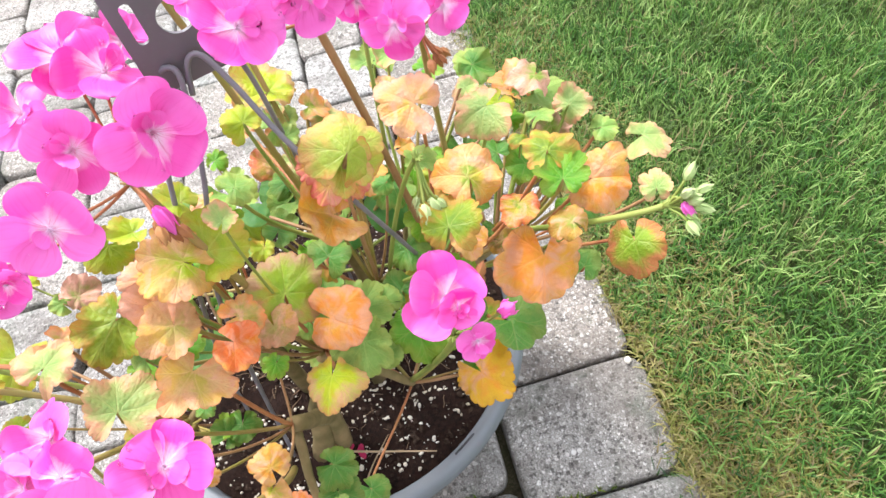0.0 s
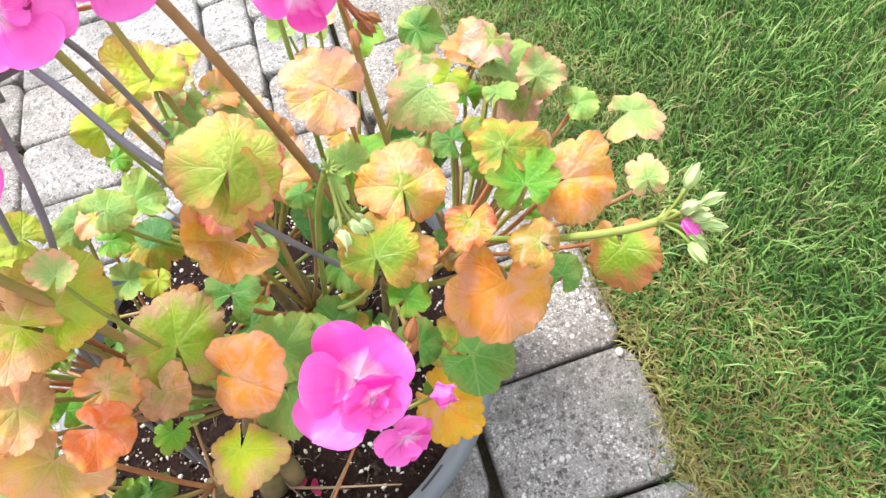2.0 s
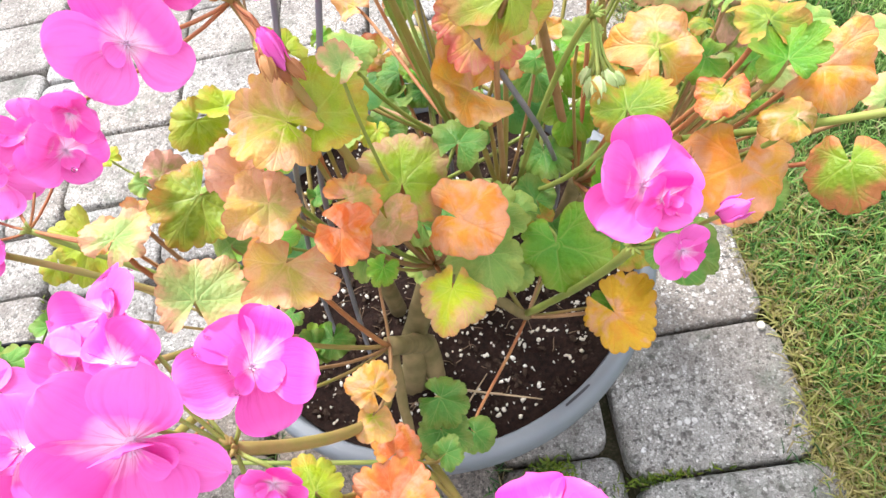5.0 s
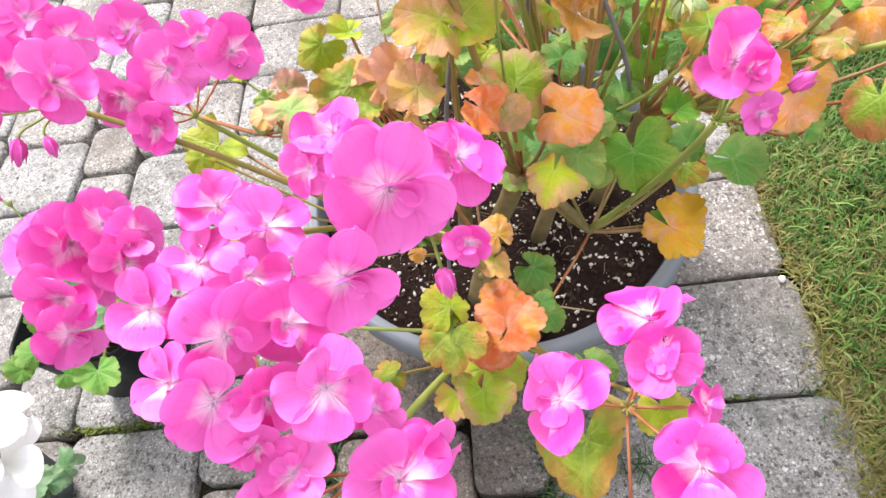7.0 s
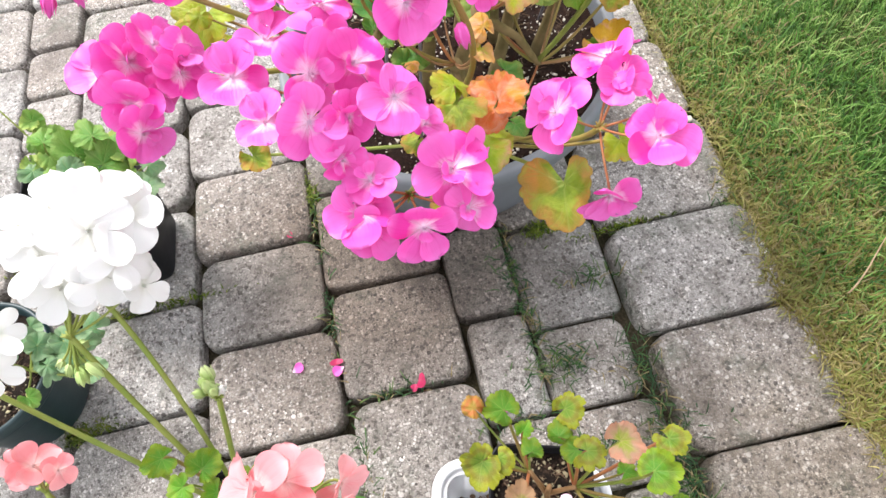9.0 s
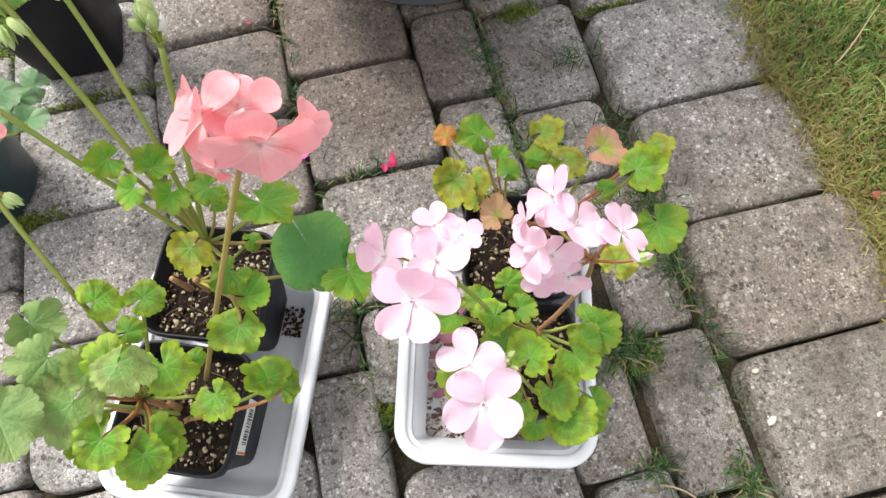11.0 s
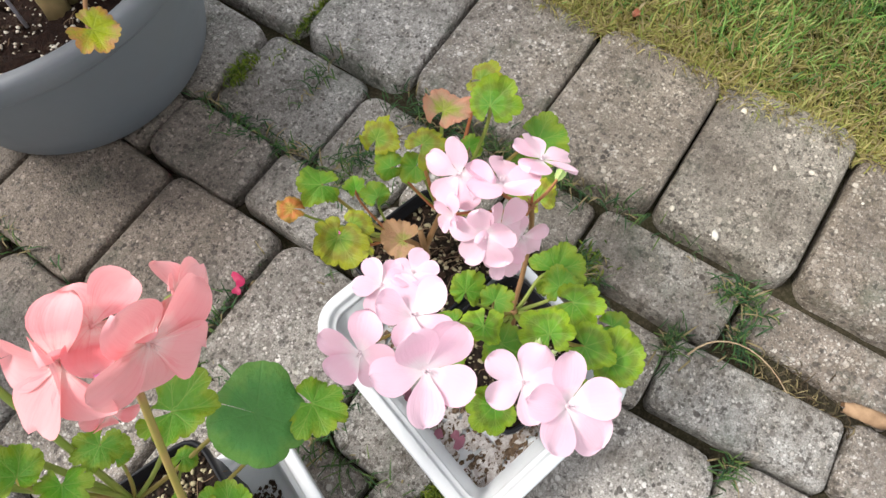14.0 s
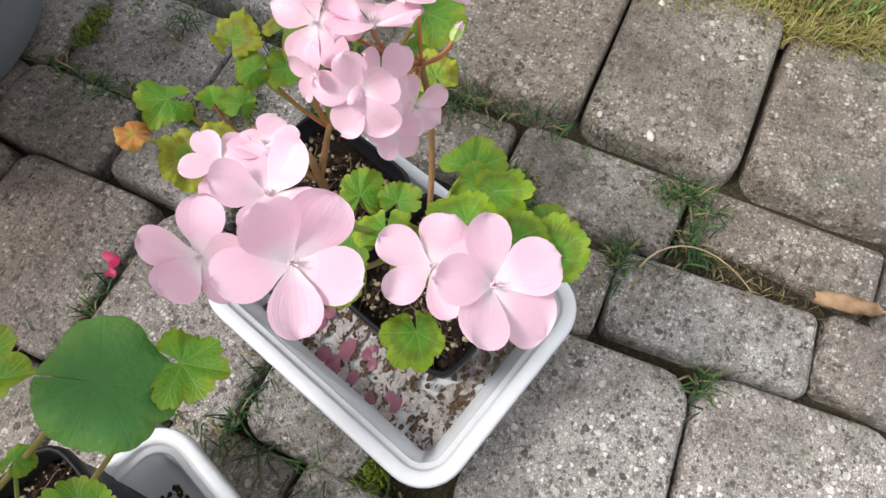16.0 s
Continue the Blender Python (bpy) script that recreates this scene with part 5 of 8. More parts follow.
floret(WB, (-0.244, 0.201, 0.380), (0.572, -0.668, 0.476), 0.0147)
floret(SB, (-0.252, 0.162, 0.330), (0.531, -0.283, 0.798), 0.0153)
floret(SB, (-0.240, 0.157, 0.325), (0.790, -0.351, 0.502), 0.0103)
floret(SB, (-0.270, 0.164, 0.320), (0.006, -0.515, 0.857), 0.0124)
floret(LA, (-0.028, 0.037, 0.277), (0.139, -0.234, 0.962), 0.0198)
floret(LA, (-0.047, 0.017, 0.277), (-0.088, -0.384, 0.919), 0.0243)
floret(LA, (-0.057, 0.048, 0.272), (-0.498, -0.071, 0.864), 0.0190)
floret(LA, (-0.010, 0.050, 0.273), (0.477, -0.041, 0.878), 0.0134)
floret(LA, (-0.024, 0.058, 0.275), (0.172, 0.158, 0.972), 0.0140)
floret(LB, (-0.025, -0.020, 0.261), (-0.087, -0.086, 0.993), 0.0191)
floret(LB, (-0.024, -0.043, 0.264), (0.032, -0.266, 0.963), 0.0239)
floret(LC, (0.045, 0.061, 0.267), (-0.700, 0.080, 0.700), 0.0195)
floret(LC, (0.055, 0.040, 0.270), (0.300, -0.200, 0.900), 0.0210)
floret(LC, (0.080, 0.030, 0.265), (0.450, -0.250, 0.850), 0.0185)
floret(LC, (0.026, 0.033, 0.260), (-0.800, -0.200, 0.500), 0.0185)
floret(LC, (0.038, 0.028, 0.255), (-0.100, -0.850, 0.400), 0.0165)
floret(LC, (0.048, 0.020, 0.230), (-0.215, -0.798, 0.563), 0.0142)
floret(LC, (0.027, 0.053, 0.260), (-0.612, 0.011, 0.791), 0.0122)
floret(LC, (0.030, 0.023, 0.235), (-0.476, -0.716, 0.511), 0.0127)
floret(SA, (-0.098, 0.094, 0.336), (0.197, -0.805, 0.560), 0.0241)
floret(SA, (-0.123, 0.114, 0.346), (-0.545, -0.242, 0.802), 0.0222)
floret(SA, (-0.103, 0.116, 0.345), (0.562, 0.190, 0.805), 0.0181)
floret(SA, (-0.078, 0.110, 0.320), (0.732, -0.423, 0.534), 0.0138)
floret(SA, (-0.129, 0.103, 0.314), (-0.185, -0.955, 0.232), 0.0095)

# leaves
leaf(G, (0.161, 0.491, 0.468), (0.484, 0.828, 0.378), (0.360, -0.553, 0.751), 0.0265, "olive_pale")
leaf(G, (0.156, 0.497, 0.462), (-0.858, -0.509, -0.261), (0.073, -0.549, 0.833), 0.0205, "olive_pale")
leaf(G, (0.156, 0.512, 0.445), (0.114, -0.813, -0.624), (-0.009, -0.610, 0.792), 0.0268, "yellow_red")
leaf(G, (0.139, 0.501, 0.410), (-0.844, -0.105, 0.583), (0.572, -0.244, 0.783), 0.0290, "orange_brown")
leaf(G, (0.207, 0.553, 0.433), (-0.811, 0.500, 0.394), (0.013, -0.606, 0.796), 0.0248, "orange_pink")
leaf(G, (0.251, 0.540, 0.425), (-0.982, -0.204, -0.238), (-0.118, -0.458, 0.881), 0.0217, "green_peach")
leaf(G, (0.224, 0.484, 0.428), (0.113, 0.921, 0.450), (0.123, -0.448, 0.886), 0.0248, "peach_green")
leaf(G, (0.274, 0.489, 0.426), (0.164, 1.012, 0.113), (0.192, -0.140, 0.971), 0.0202, "olive")
leaf(G, (0.277, 0.470, 0.419), (0.409, 0.927, 0.191), (-0.078, -0.169, 0.983), 0.0179, "green_bright")
leaf(G, (0.299, 0.475, 0.404), (0.988, -0.288, 0.067), (-0.168, -0.363, 0.916), 0.0259, "orange")
leaf(G, (0.325, 0.577, 0.367), (0.861, 0.361, 0.437), (-0.252, -0.441, 0.861), 0.0189, "green_peach")
leaf(G, (0.366, 0.535, 0.358), (1.013, -0.185, 0.043), (-0.078, -0.204, 0.976), 0.0211, "green_peach")
leaf(G, (0.328, 0.462, 0.340), (-0.174, -0.965, -0.318), (-0.563, -0.166, 0.810), 0.0259, "green_rededge")
leaf(G, (0.274, 0.446, 0.408), (-0.596, 0.840, 0.052), (-0.031, -0.084, 0.996), 0.0157, "brown_green")
leaf(G, (0.256, 0.445, 0.383), (-0.267, -0.772, -0.628), (-0.181, -0.582, 0.793), 0.0322, "orange")
leaf(G, (0.248, 0.466, 0.413), (-0.730, -0.706, -0.179), (-0.060, -0.187, 0.981), 0.0145, "red_green")
leaf(G, (0.203, 0.458, 0.422), (0.141, 0.991, 0.246), (0.075, -0.251, 0.965), 0.0215, "green_brown")
leaf(G, (0.204, 0.442, 0.250), (0.540, -0.875, -0.077), (-0.089, -0.142, 0.986), 0.0280, "orange_yellow")
leaf(G, (0.097, 0.468, 0.390), (0.125, 0.932, 0.422), (0.197, -0.426, 0.883), 0.0280, "lime")
leaf(G, (0.121, 0.443, 0.387), (0.810, -0.637, -0.031), (-0.130, -0.212, 0.969), 0.0242, "orange")
leaf(G, (0.112, 0.416, 0.368), (-0.372, -0.960, -0.062), (0.064, -0.089, 0.994), 0.0203, "yellow")
leaf(G, (0.073, 0.427, 0.418), (0.730, -0.342, -0.643), (0.397, -0.543, 0.740), 0.0158, "red")
leaf(G, (0.040, 0.430, 0.396), (-0.504, -0.876, 0.205), (0.587, -0.152, 0.796), 0.0259, "peach")
leaf(G, (0.041, 0.447, 0.420), (-0.088, -0.980, -0.307), (0.328, -0.309, 0.893), 0.0196, "brown")
leaf(G, (0.077, 0.443, 0.418), (0.876, 0.403, -0.364), (0.470, -0.260, 0.843), 0.0151, "peach_green")
leaf(G, (0.230, 0.436, 0.330), (0.890, -0.507, 0.113), (-0.059, 0.118, 0.991), 0.0248, "green")
leaf(G, (0.204, 0.449, 0.335), (0.554, 0.793, 0.355), (-0.014, -0.400, 0.916), 0.0160, "green")
leaf(G, (0.135, 0.467, 0.350), (0.642, 0.802, -0.088), (0.250, -0.094, 0.964), 0.0225, "green_pale")
leaf(G, (0.132, 0.445, 0.345), (-0.073, -0.975, -0.326), (-0.047, -0.313, 0.948), 0.0248, "green_pale")
leaf(G, (0.128, 0.485, 0.391), (0.615, 0.812, 0.160), (0.096, -0.262, 0.960), 0.0159, "green")
leaf(G, (0.088, 0.447, 0.390), (0.266, -0.915, -0.394), (0.175, -0.346, 0.922), 0.0159, "brown")
leaf(G, (0.079, 0.437, 0.365), (-0.525, -0.879, -0.123), (0.419, -0.366, 0.831), 0.0101, "green_bright")
leaf(G, (0.083, 0.536, 0.421), (0.941, 0.314, -0.280), (0.303, -0.060, 0.951), 0.0158, "green_pale")
leaf(G, (0.057, 0.515, 0.443), (-0.821, 0.446, 0.435), (0.410, -0.127, 0.903), 0.0145, "yellow_green")
leaf(G, (0.090, 0.468, 0.468), (0.349, 0.966, 0.094), (0.357, -0.217, 0.908), 0.0100, "green_peach")
leaf(G, (0.103, 0.553, 0.455), (-0.284, 0.809, 0.572), (0.237, -0.504, 0.831), 0.0156, "yellow_green")
leaf(G, (0.114, 0.617, 0.422), (0.544, 0.867, -0.122), (0.243, -0.016, 0.970), 0.0265, "yellow")
leaf(G, (0.276, 0.678, 0.343), (-0.662, 0.557, 0.561), (0.182, -0.582, 0.793), 0.0182, "green_pale")
leaf(G, (0.308, 0.644, 0.349), (-0.315, 0.925, 0.327), (-0.199, -0.386, 0.901), 0.0194, "peach")
leaf(G, (0.344, 0.558, 0.353), (1.031, 0.021, -0.012), (0.016, -0.219, 0.976), 0.0140, "green_pale")
leaf(G, (0.357, 0.492, 0.350), (0.231, 0.861, 0.518), (-0.333, -0.419, 0.845), 0.0141, "green_peach")
leaf(G, (0.308, 0.606, 0.361), (0.988, 0.268, -0.121), (0.089, 0.120, 0.989), 0.0252, "green_pale")
leaf(G, (0.264, 0.570, 0.345), (-0.552, 0.831, 0.258), (0.066, -0.255, 0.965), 0.0163, "green")
leaf(G, (0.201, 0.532, 0.400), (0.849, 0.569, -0.136), (0.239, -0.126, 0.963), 0.0132, "green_pale")
leaf(G, (0.206, 0.480, 0.335), (0.887, 0.491, 0.188), (0.002, -0.360, 0.933), 0.0151, "green_bright")
leaf(G, (0.175, 0.523, 0.400), (-0.899, -0.501, 0.064), (0.244, -0.321, 0.915), 0.0097, "green")
leaf(G, (0.139, 0.531, 0.345), (-0.895, -0.504, -0.088), (0.214, -0.524, 0.824), 0.0118, "green_dark")
leaf(G, (0.076, 0.566, 0.360), (0.607, -0.775, -0.306), (0.333, -0.109, 0.937), 0.0112, "green_dark")
leaf(G, (0.064, 0.548, 0.385), (0.991, 0.147, -0.243), (0.275, -0.467, 0.840), 0.0107, "green_bright")
leaf(G, (0.122, 0.564, 0.425), (0.843, 0.572, -0.158), (0.320, -0.217, 0.922), 0.0093, "green_pale")
leaf(G, (0.241, 0.494, 0.340), (0.852, -0.554, -0.173), (0.053, -0.223, 0.973), 0.0136, "brown_green")
leaf(G, (0.311, 0.501, 0.335), (0.232, -0.978, -0.229), (-0.282, -0.281, 0.917), 0.0087, "green")
leaf(G, (0.250, 0.590, 0.400), (1.007, 0.189, 0.112), (-0.045, -0.322, 0.946), 0.0097, "green_peach")
leaf(G, (0.234, 0.671, 0.360), (1.030, 0.044, 0.007), (0.005, -0.284, 0.959), 0.0169, "green_bright")
leaf(G, (0.110, 0.711, 0.360), (1.002, 0.168, -0.177), (0.203, -0.203, 0.958), 0.0145, "yellow")
leaf(G, (0.090, 0.645, 0.400), (0.773, 0.682, 0.005), (0.399, -0.459, 0.794), 0.0156, "yellow")
leaf(G, (0.220, 0.493, 0.360), (-0.135, -0.965, -0.337), (-0.056, -0.323, 0.945), 0.0164, "orange_brown")
leaf(G, (0.233, 0.501, 0.350), (0.429, -0.895, -0.279), (0.129, -0.238, 0.963), 0.0071, "green")
leaf(G, (0.136, 0.628, 0.390), (0.918, 0.309, -0.352), (0.421, -0.260, 0.869), 0.0148, "peach_green")
leaf(G, (0.199, 0.651, 0.370), (-0.601, 0.774, 0.320), (0.189, -0.246, 0.951), 0.0143, "peach")
leaf(G, (0.278, 0.555, 0.370), (-0.683, 0.769, 0.071), (0.113, 0.009, 0.993), 0.0097, "olive")
leaf(G, (0.288, 0.494, 0.360), (1.025, -0.070, 0.082), (-0.089, -0.163, 0.983), 0.0099, "green_bright")
leaf(G, (0.195, 0.590, 0.360), (0.997, 0.257, 0.040), (0.029, -0.263, 0.964), 0.0105, "orange_brown")
leaf(G, (0.016, 0.480, 0.400), (0.739, 0.681, -0.232), (0.493, -0.251, 0.833), 0.0193, "orange_pink")
leaf(G, (0.012, 0.506, 0.360), (0.982, 0.170, -0.263), (0.301, -0.384, 0.873), 0.0088, "green_pale")
leaf(G, (0.300, 0.477, 0.300), (0.678, 0.735, 0.251), (-0.199, -0.147, 0.969), 0.0156, "green")
leaf(G, (0.034, 0.519, 0.330), (0.839, 0.574, -0.173), (0.283, -0.126, 0.951), 0.0102, "green")
leaf(G, (0.021, 0.436, 0.300), (0.644, 0.795, -0.127), (0.361, -0.145, 0.921), 0.0106, "green_bright")
leaf(G, (0.011, 0.451, 0.310), (-0.844, -0.588, 0.071), (0.169, -0.126, 0.978), 0.0080, "green")
leaf(G, (0.058, 0.469, 0.445), (-0.890, 0.337, 0.396), (0.220, -0.440, 0.870), 0.0259, "yellow_orange")
leaf(G, (0.070, 0.476, 0.440), (0.761, 0.664, 0.209), (0.291, -0.575, 0.765), 0.0273, "yellow_green")
leaf(G, (0.031, 0.464, 0.420), (-0.931, -0.431, -0.098), (0.132, -0.482, 0.866), 0.0188, "orange_pink")
leaf(G, (-0.082, 0.578, 0.315), (0.850, -0.342, -0.473), (0.323, -0.390, 0.862), 0.0150, "green_pink")
leaf(G, (-0.096, 0.573, 0.315), (-0.738, 0.443, 0.568), (0.273, -0.554, 0.787), 0.0107, "green_pale")
leaf(G, (-0.035, 0.449, 0.415), (0.630, 0.813, -0.064), (0.176, -0.059, 0.983), 0.0177, "green_peach")
leaf(G, (-0.004, 0.477, 0.400), (-0.625, -0.796, -0.198), (0.343, -0.471, 0.813), 0.0279, "olive")
leaf(G, (0.004, 0.458, 0.380), (-0.577, 0.826, 0.216), (0.139, -0.158, 0.977), 0.0151, "green_pale")
leaf(G, (0.014, 0.446, 0.370), (-0.665, -0.753, -0.232), (0.003, -0.297, 0.955), 0.0102, "green")
leaf(G, (0.022, 0.471, 0.360), (0.593, 0.813, 0.222), (0.199, -0.390, 0.899), 0.0125, "green_bright")
leaf(G, (0.074, 0.367, 0.382), (-0.409, 0.812, 0.486), (0.222, -0.416, 0.882), 0.0132, "orange_brown")
leaf(G, (0.070, 0.360, 0.370), (-0.537, -0.879, -0.034), (0.115, -0.109, 0.987), 0.0106, "yellow_orange")
leaf(G, (0.094, 0.382, 0.318), (0.911, -0.402, -0.268), (0.095, -0.394, 0.914), 0.0151, "green")
leaf(G, (0.090, 0.370, 0.300), (0.265, -0.993, 0.079), (0.062, 0.095, 0.993), 0.0165, "green")
leaf(G, (0.072, 0.353, 0.335), (0.736, 0.721, 0.001), (0.129, -0.132, 0.983), 0.0146, "red")
leaf(G, (0.060, 0.332, 0.330), (-0.901, -0.420, 0.274), (0.366, -0.189, 0.911), 0.0144, "red")
leaf(G, (0.044, 0.333, 0.371), (-0.316, 0.962, 0.193), (0.248, -0.112, 0.962), 0.0164, "yellow_green")
leaf(G, (0.103, 0.381, 0.250), (0.621, -0.784, -0.251), (0.266, -0.097, 0.959), 0.0138, "green")
leaf(G, (0.169, 0.450, 0.335), (-0.087, -0.928, -0.440), (-0.181, -0.408, 0.895), 0.0282, "green_bright")
leaf(G, (0.164, 0.481, 0.335), (-0.444, 0.889, 0.275), (0.061, -0.268, 0.962), 0.0160, "green")
leaf(G, (0.150, 0.475, 0.340), (-0.250, 0.977, 0.214), (0.077, -0.195, 0.978), 0.0152, "green_pale")
leaf(G, (0.144, 0.441, 0.330), (0.180, -0.935, -0.395), (0.223, -0.343, 0.913), 0.0129, "green_pale")
leaf(G, (0.032, 0.435, 0.300), (-0.218, -0.983, -0.220), (0.336, -0.276, 0.901), 0.0134, "green")
leaf(G, (-0.016, 0.582, 0.360), (-0.912, -0.364, 0.315), (0.370, -0.130, 0.920), 0.0177, "yellow_green")
leaf(G, (-0.116, 0.589, 0.330), (-0.714, 0.625, 0.403), (0.299, -0.251, 0.920), 0.0101, "yellow_green")
leaf(G, (0.204, 0.454, 0.240), (-0.896, -0.434, -0.267), (-0.258, -0.060, 0.964), 0.0117, "green_bright")
leaf(G, (0.073, 0.325, 0.356), (0.705, 0.731, 0.175), (-0.134, -0.107, 0.985), 0.0221, "red")
leaf(G, (0.067, 0.317, 0.356), (-0.773, -0.653, -0.197), (-0.090, -0.189, 0.978), 0.0165, "red")
leaf(G, (0.044, 0.323, 0.365), (-0.775, -0.680, -0.001), (-0.041, 0.045, 0.998), 0.0201, "olive")
leaf(G, (0.055, 0.296, 0.345), (0.091, -0.993, -0.261), (0.210, -0.231, 0.950), 0.0203, "lime")
leaf(G, (0.106, 0.274, 0.312), (-0.100, -0.820, -0.560), (-0.050, -0.540, 0.840), 0.0326, "olive")
leaf(G, (0.060, 0.318, 0.322), (0.300, -0.900, -0.250), (0.050, -0.300, 0.950), 0.0250, "yellow_green")
leaf(G, (0.143, 0.276, 0.345), (0.321, -0.905, -0.375), (-0.147, -0.422, 0.895), 0.0148, "yellow_green")
leaf(G, (0.011, 0.303, 0.360), (-0.776, -0.678, -0.017), (0.176, -0.226, 0.958), 0.0107, "olive")
leaf(G, (0.095, 0.350, 0.330), (0.997, 0.202, 0.165), (-0.143, -0.100, 0.985), 0.0091, "green")
leaf(G, (0.113, 0.304, 0.340), (0.342, -0.970, -0.070), (0.025, -0.064, 0.998), 0.0146, "green")
leaf(G, (-0.029, 0.359, 0.360), (0.643, -0.741, -0.316), (0.008, -0.387, 0.922), 0.0097, "olive")
leaf(G, (-0.008, 0.536, 0.360), (-0.623, 0.654, 0.497), (0.198, -0.466, 0.862), 0.0175, "orange_pink")
leaf(G, (-0.052, 0.489, 0.380), (0.941, -0.343, -0.244), (0.134, -0.305, 0.943), 0.0140, "peach")
leaf(G, (-0.136, 0.505, 0.330), (-0.618, -0.743, -0.359), (0.245, -0.580, 0.777), 0.0124, "yellow_green")
leaf(G, (-0.041, 0.586, 0.350), (-0.816, -0.559, -0.290), (0.261, -0.717, 0.647), 0.0221, "yellow_green")
leaf(G, (-0.140, 0.544, 0.300), (-0.406, -0.901, -0.293), (0.191, -0.380, 0.905), 0.0300, "yellow_green")
leaf(G, (-0.118, 0.388, 0.280), (0.674, -0.617, -0.478), (0.251, -0.406, 0.879), 0.0158, "olive")
leaf(G, (0.031, 0.342, 0.220), (0.409, -0.842, -0.432), (0.055, -0.434, 0.899), 0.0191, "yellow")
leaf(A, (0.073, 0.003, 0.145), (0.700, -0.573, -0.089), (-0.193, -0.376, 0.906), 0.0217, "green_leaf")
leaf(A, (0.046, -0.019, 0.185), (0.303, -0.840, 0.172), (-0.259, 0.104, 0.960), 0.0176, "green_zonal")
leaf(A, (0.014, -0.017, 0.213), (0.696, 0.561, 0.167), (-0.310, 0.103, 0.945), 0.0166, "green_zonal")
leaf(A, (0.025, -0.037, 0.188), (0.104, -0.896, 0.116), (-0.079, 0.119, 0.990), 0.0171, "green_zonal")
leaf(A, (0.029, -0.055, 0.174), (0.186, -0.890, -0.015), (-0.112, -0.040, 0.993), 0.0191, "green_zonal")
leaf(A, (0.001, -0.040, 0.188), (-0.755, -0.490, -0.129), (-0.169, 0.000, 0.986), 0.0145, "green_zonal")
leaf(A, (0.002, 0.017, 0.198), (-0.803, -0.345, 0.251), (0.344, -0.122, 0.931), 0.0154, "green_zonal")
leaf(A, (0.021, 0.021, 0.188), (0.904, 0.090, -0.039), (0.055, -0.118, 0.992), 0.0112, "green_leaf")
leaf(A, (-0.024, 0.025, 0.198), (-0.907, -0.061, -0.001), (0.002, -0.043, 0.999), 0.0166, "green_leaf")
leaf(A, (0.017, 0.039, 0.188), (0.754, 0.424, 0.279), (-0.056, -0.476, 0.877), 0.0133, "green_leaf")
leaf(A, (0.054, -0.046, 0.158), (0.388, -0.800, -0.191), (0.085, -0.192, 0.978), 0.0129, "green_leaf")
leaf(A, (0.063, -0.005, 0.148), (0.717, 0.548, 0.105), (-0.241, 0.130, 0.962), 0.0145, "green_leaf")
leaf(A, (-0.001, 0.036, 0.178), (-0.629, 0.642, -0.139), (-0.148, 0.069, 0.987), 0.0132, "green_leaf")
leaf(A, (0.003, 0.005, 0.178), (0.053, -0.887, -0.190), (0.035, -0.207, 0.978), 0.0171, "green_leaf")
leaf(A, (0.011, -0.052, 0.158), (-0.721, -0.550, -0.063), (-0.020, -0.088, 0.996), 0.0131, "green_leaf")
leaf(A, (-0.027, -0.009, 0.158), (-0.732, -0.538, -0.043), (-0.051, -0.011, 0.999), 0.0166, "green_zonal")
leaf(A, (0.046, -0.058, 0.153), (0.855, -0.310, -0.008), (0.019, 0.029, 0.999), 0.0138, "green_leaf")
leaf(B, (0.031, 0.161, 0.179), (-0.544, 0.579, 0.295), (0.097, -0.379, 0.920), 0.0168, "green_leaf")
leaf(B, (0.079, 0.150, 0.178), (0.827, 0.173, 0.059), (-0.059, -0.056, 0.997), 0.0154, "olive_zonal")
leaf(B, (0.004, 0.125, 0.188), (-0.810, -0.229, -0.096), (0.020, -0.446, 0.895), 0.0193, "olive_zonal")
leaf(B, (0.017, 0.125, 0.183), (0.243, -0.808, 0.075), (-0.148, 0.048, 0.988), 0.0127, "olive_zonal")
leaf(B, (0.044, 0.124, 0.178), (0.776, 0.184, 0.288), (-0.190, -0.512, 0.838), 0.0103, "green_leaf")
leaf(B, (0.042, 0.142, 0.173), (0.619, 0.563, 0.135), (0.112, -0.346, 0.931), 0.0091, "green_bright")
leaf(B, (0.008, 0.170, 0.173), (-0.483, 0.670, 0.190), (0.140, -0.176, 0.974), 0.0116, "red_leaf")
leaf(B, (0.081, 0.111, 0.203), (0.832, -0.158, 0.018), (-0.027, -0.032, 0.999), 0.0145, "olive_zonal")
leaf(B, (0.106, 0.111, 0.208), (0.843, -0.077, -0.045), (0.058, 0.056, 0.997), 0.0186, "peach_zonal")
leaf(B, (0.119, 0.085, 0.218), (0.699, 0.391, 0.278), (-0.369, -0.001, 0.929), 0.0180, "green_zonal")
leaf(B, (0.141, 0.105, 0.203), (0.451, -0.702, 0.146), (-0.061, 0.166, 0.984), 0.0152, "olive_zonal")
leaf(B, (0.107, 0.093, 0.178), (0.717, 0.409, 0.190), (-0.157, -0.177, 0.972), 0.0096, "green_bright")
leaf(B, (0.129, 0.054, 0.188), (0.069, -0.826, -0.177), (-0.307, -0.224, 0.925), 0.0213, "green_leaf")
leaf(B, (0.093, 0.033, 0.188), (0.623, 0.558, 0.135), (-0.033, -0.201, 0.979), 0.0161, "olive_zonal")
leaf(B, (0.025, 0.091, 0.183), (-0.398, 0.741, 0.107), (-0.090, -0.189, 0.978), 0.0150, "brown_zonal")
leaf(B, (0.068, 0.131, 0.173), (-0.588, 0.610, -0.015), (-0.407, -0.371, 0.835), 0.0113, "green_leaf")
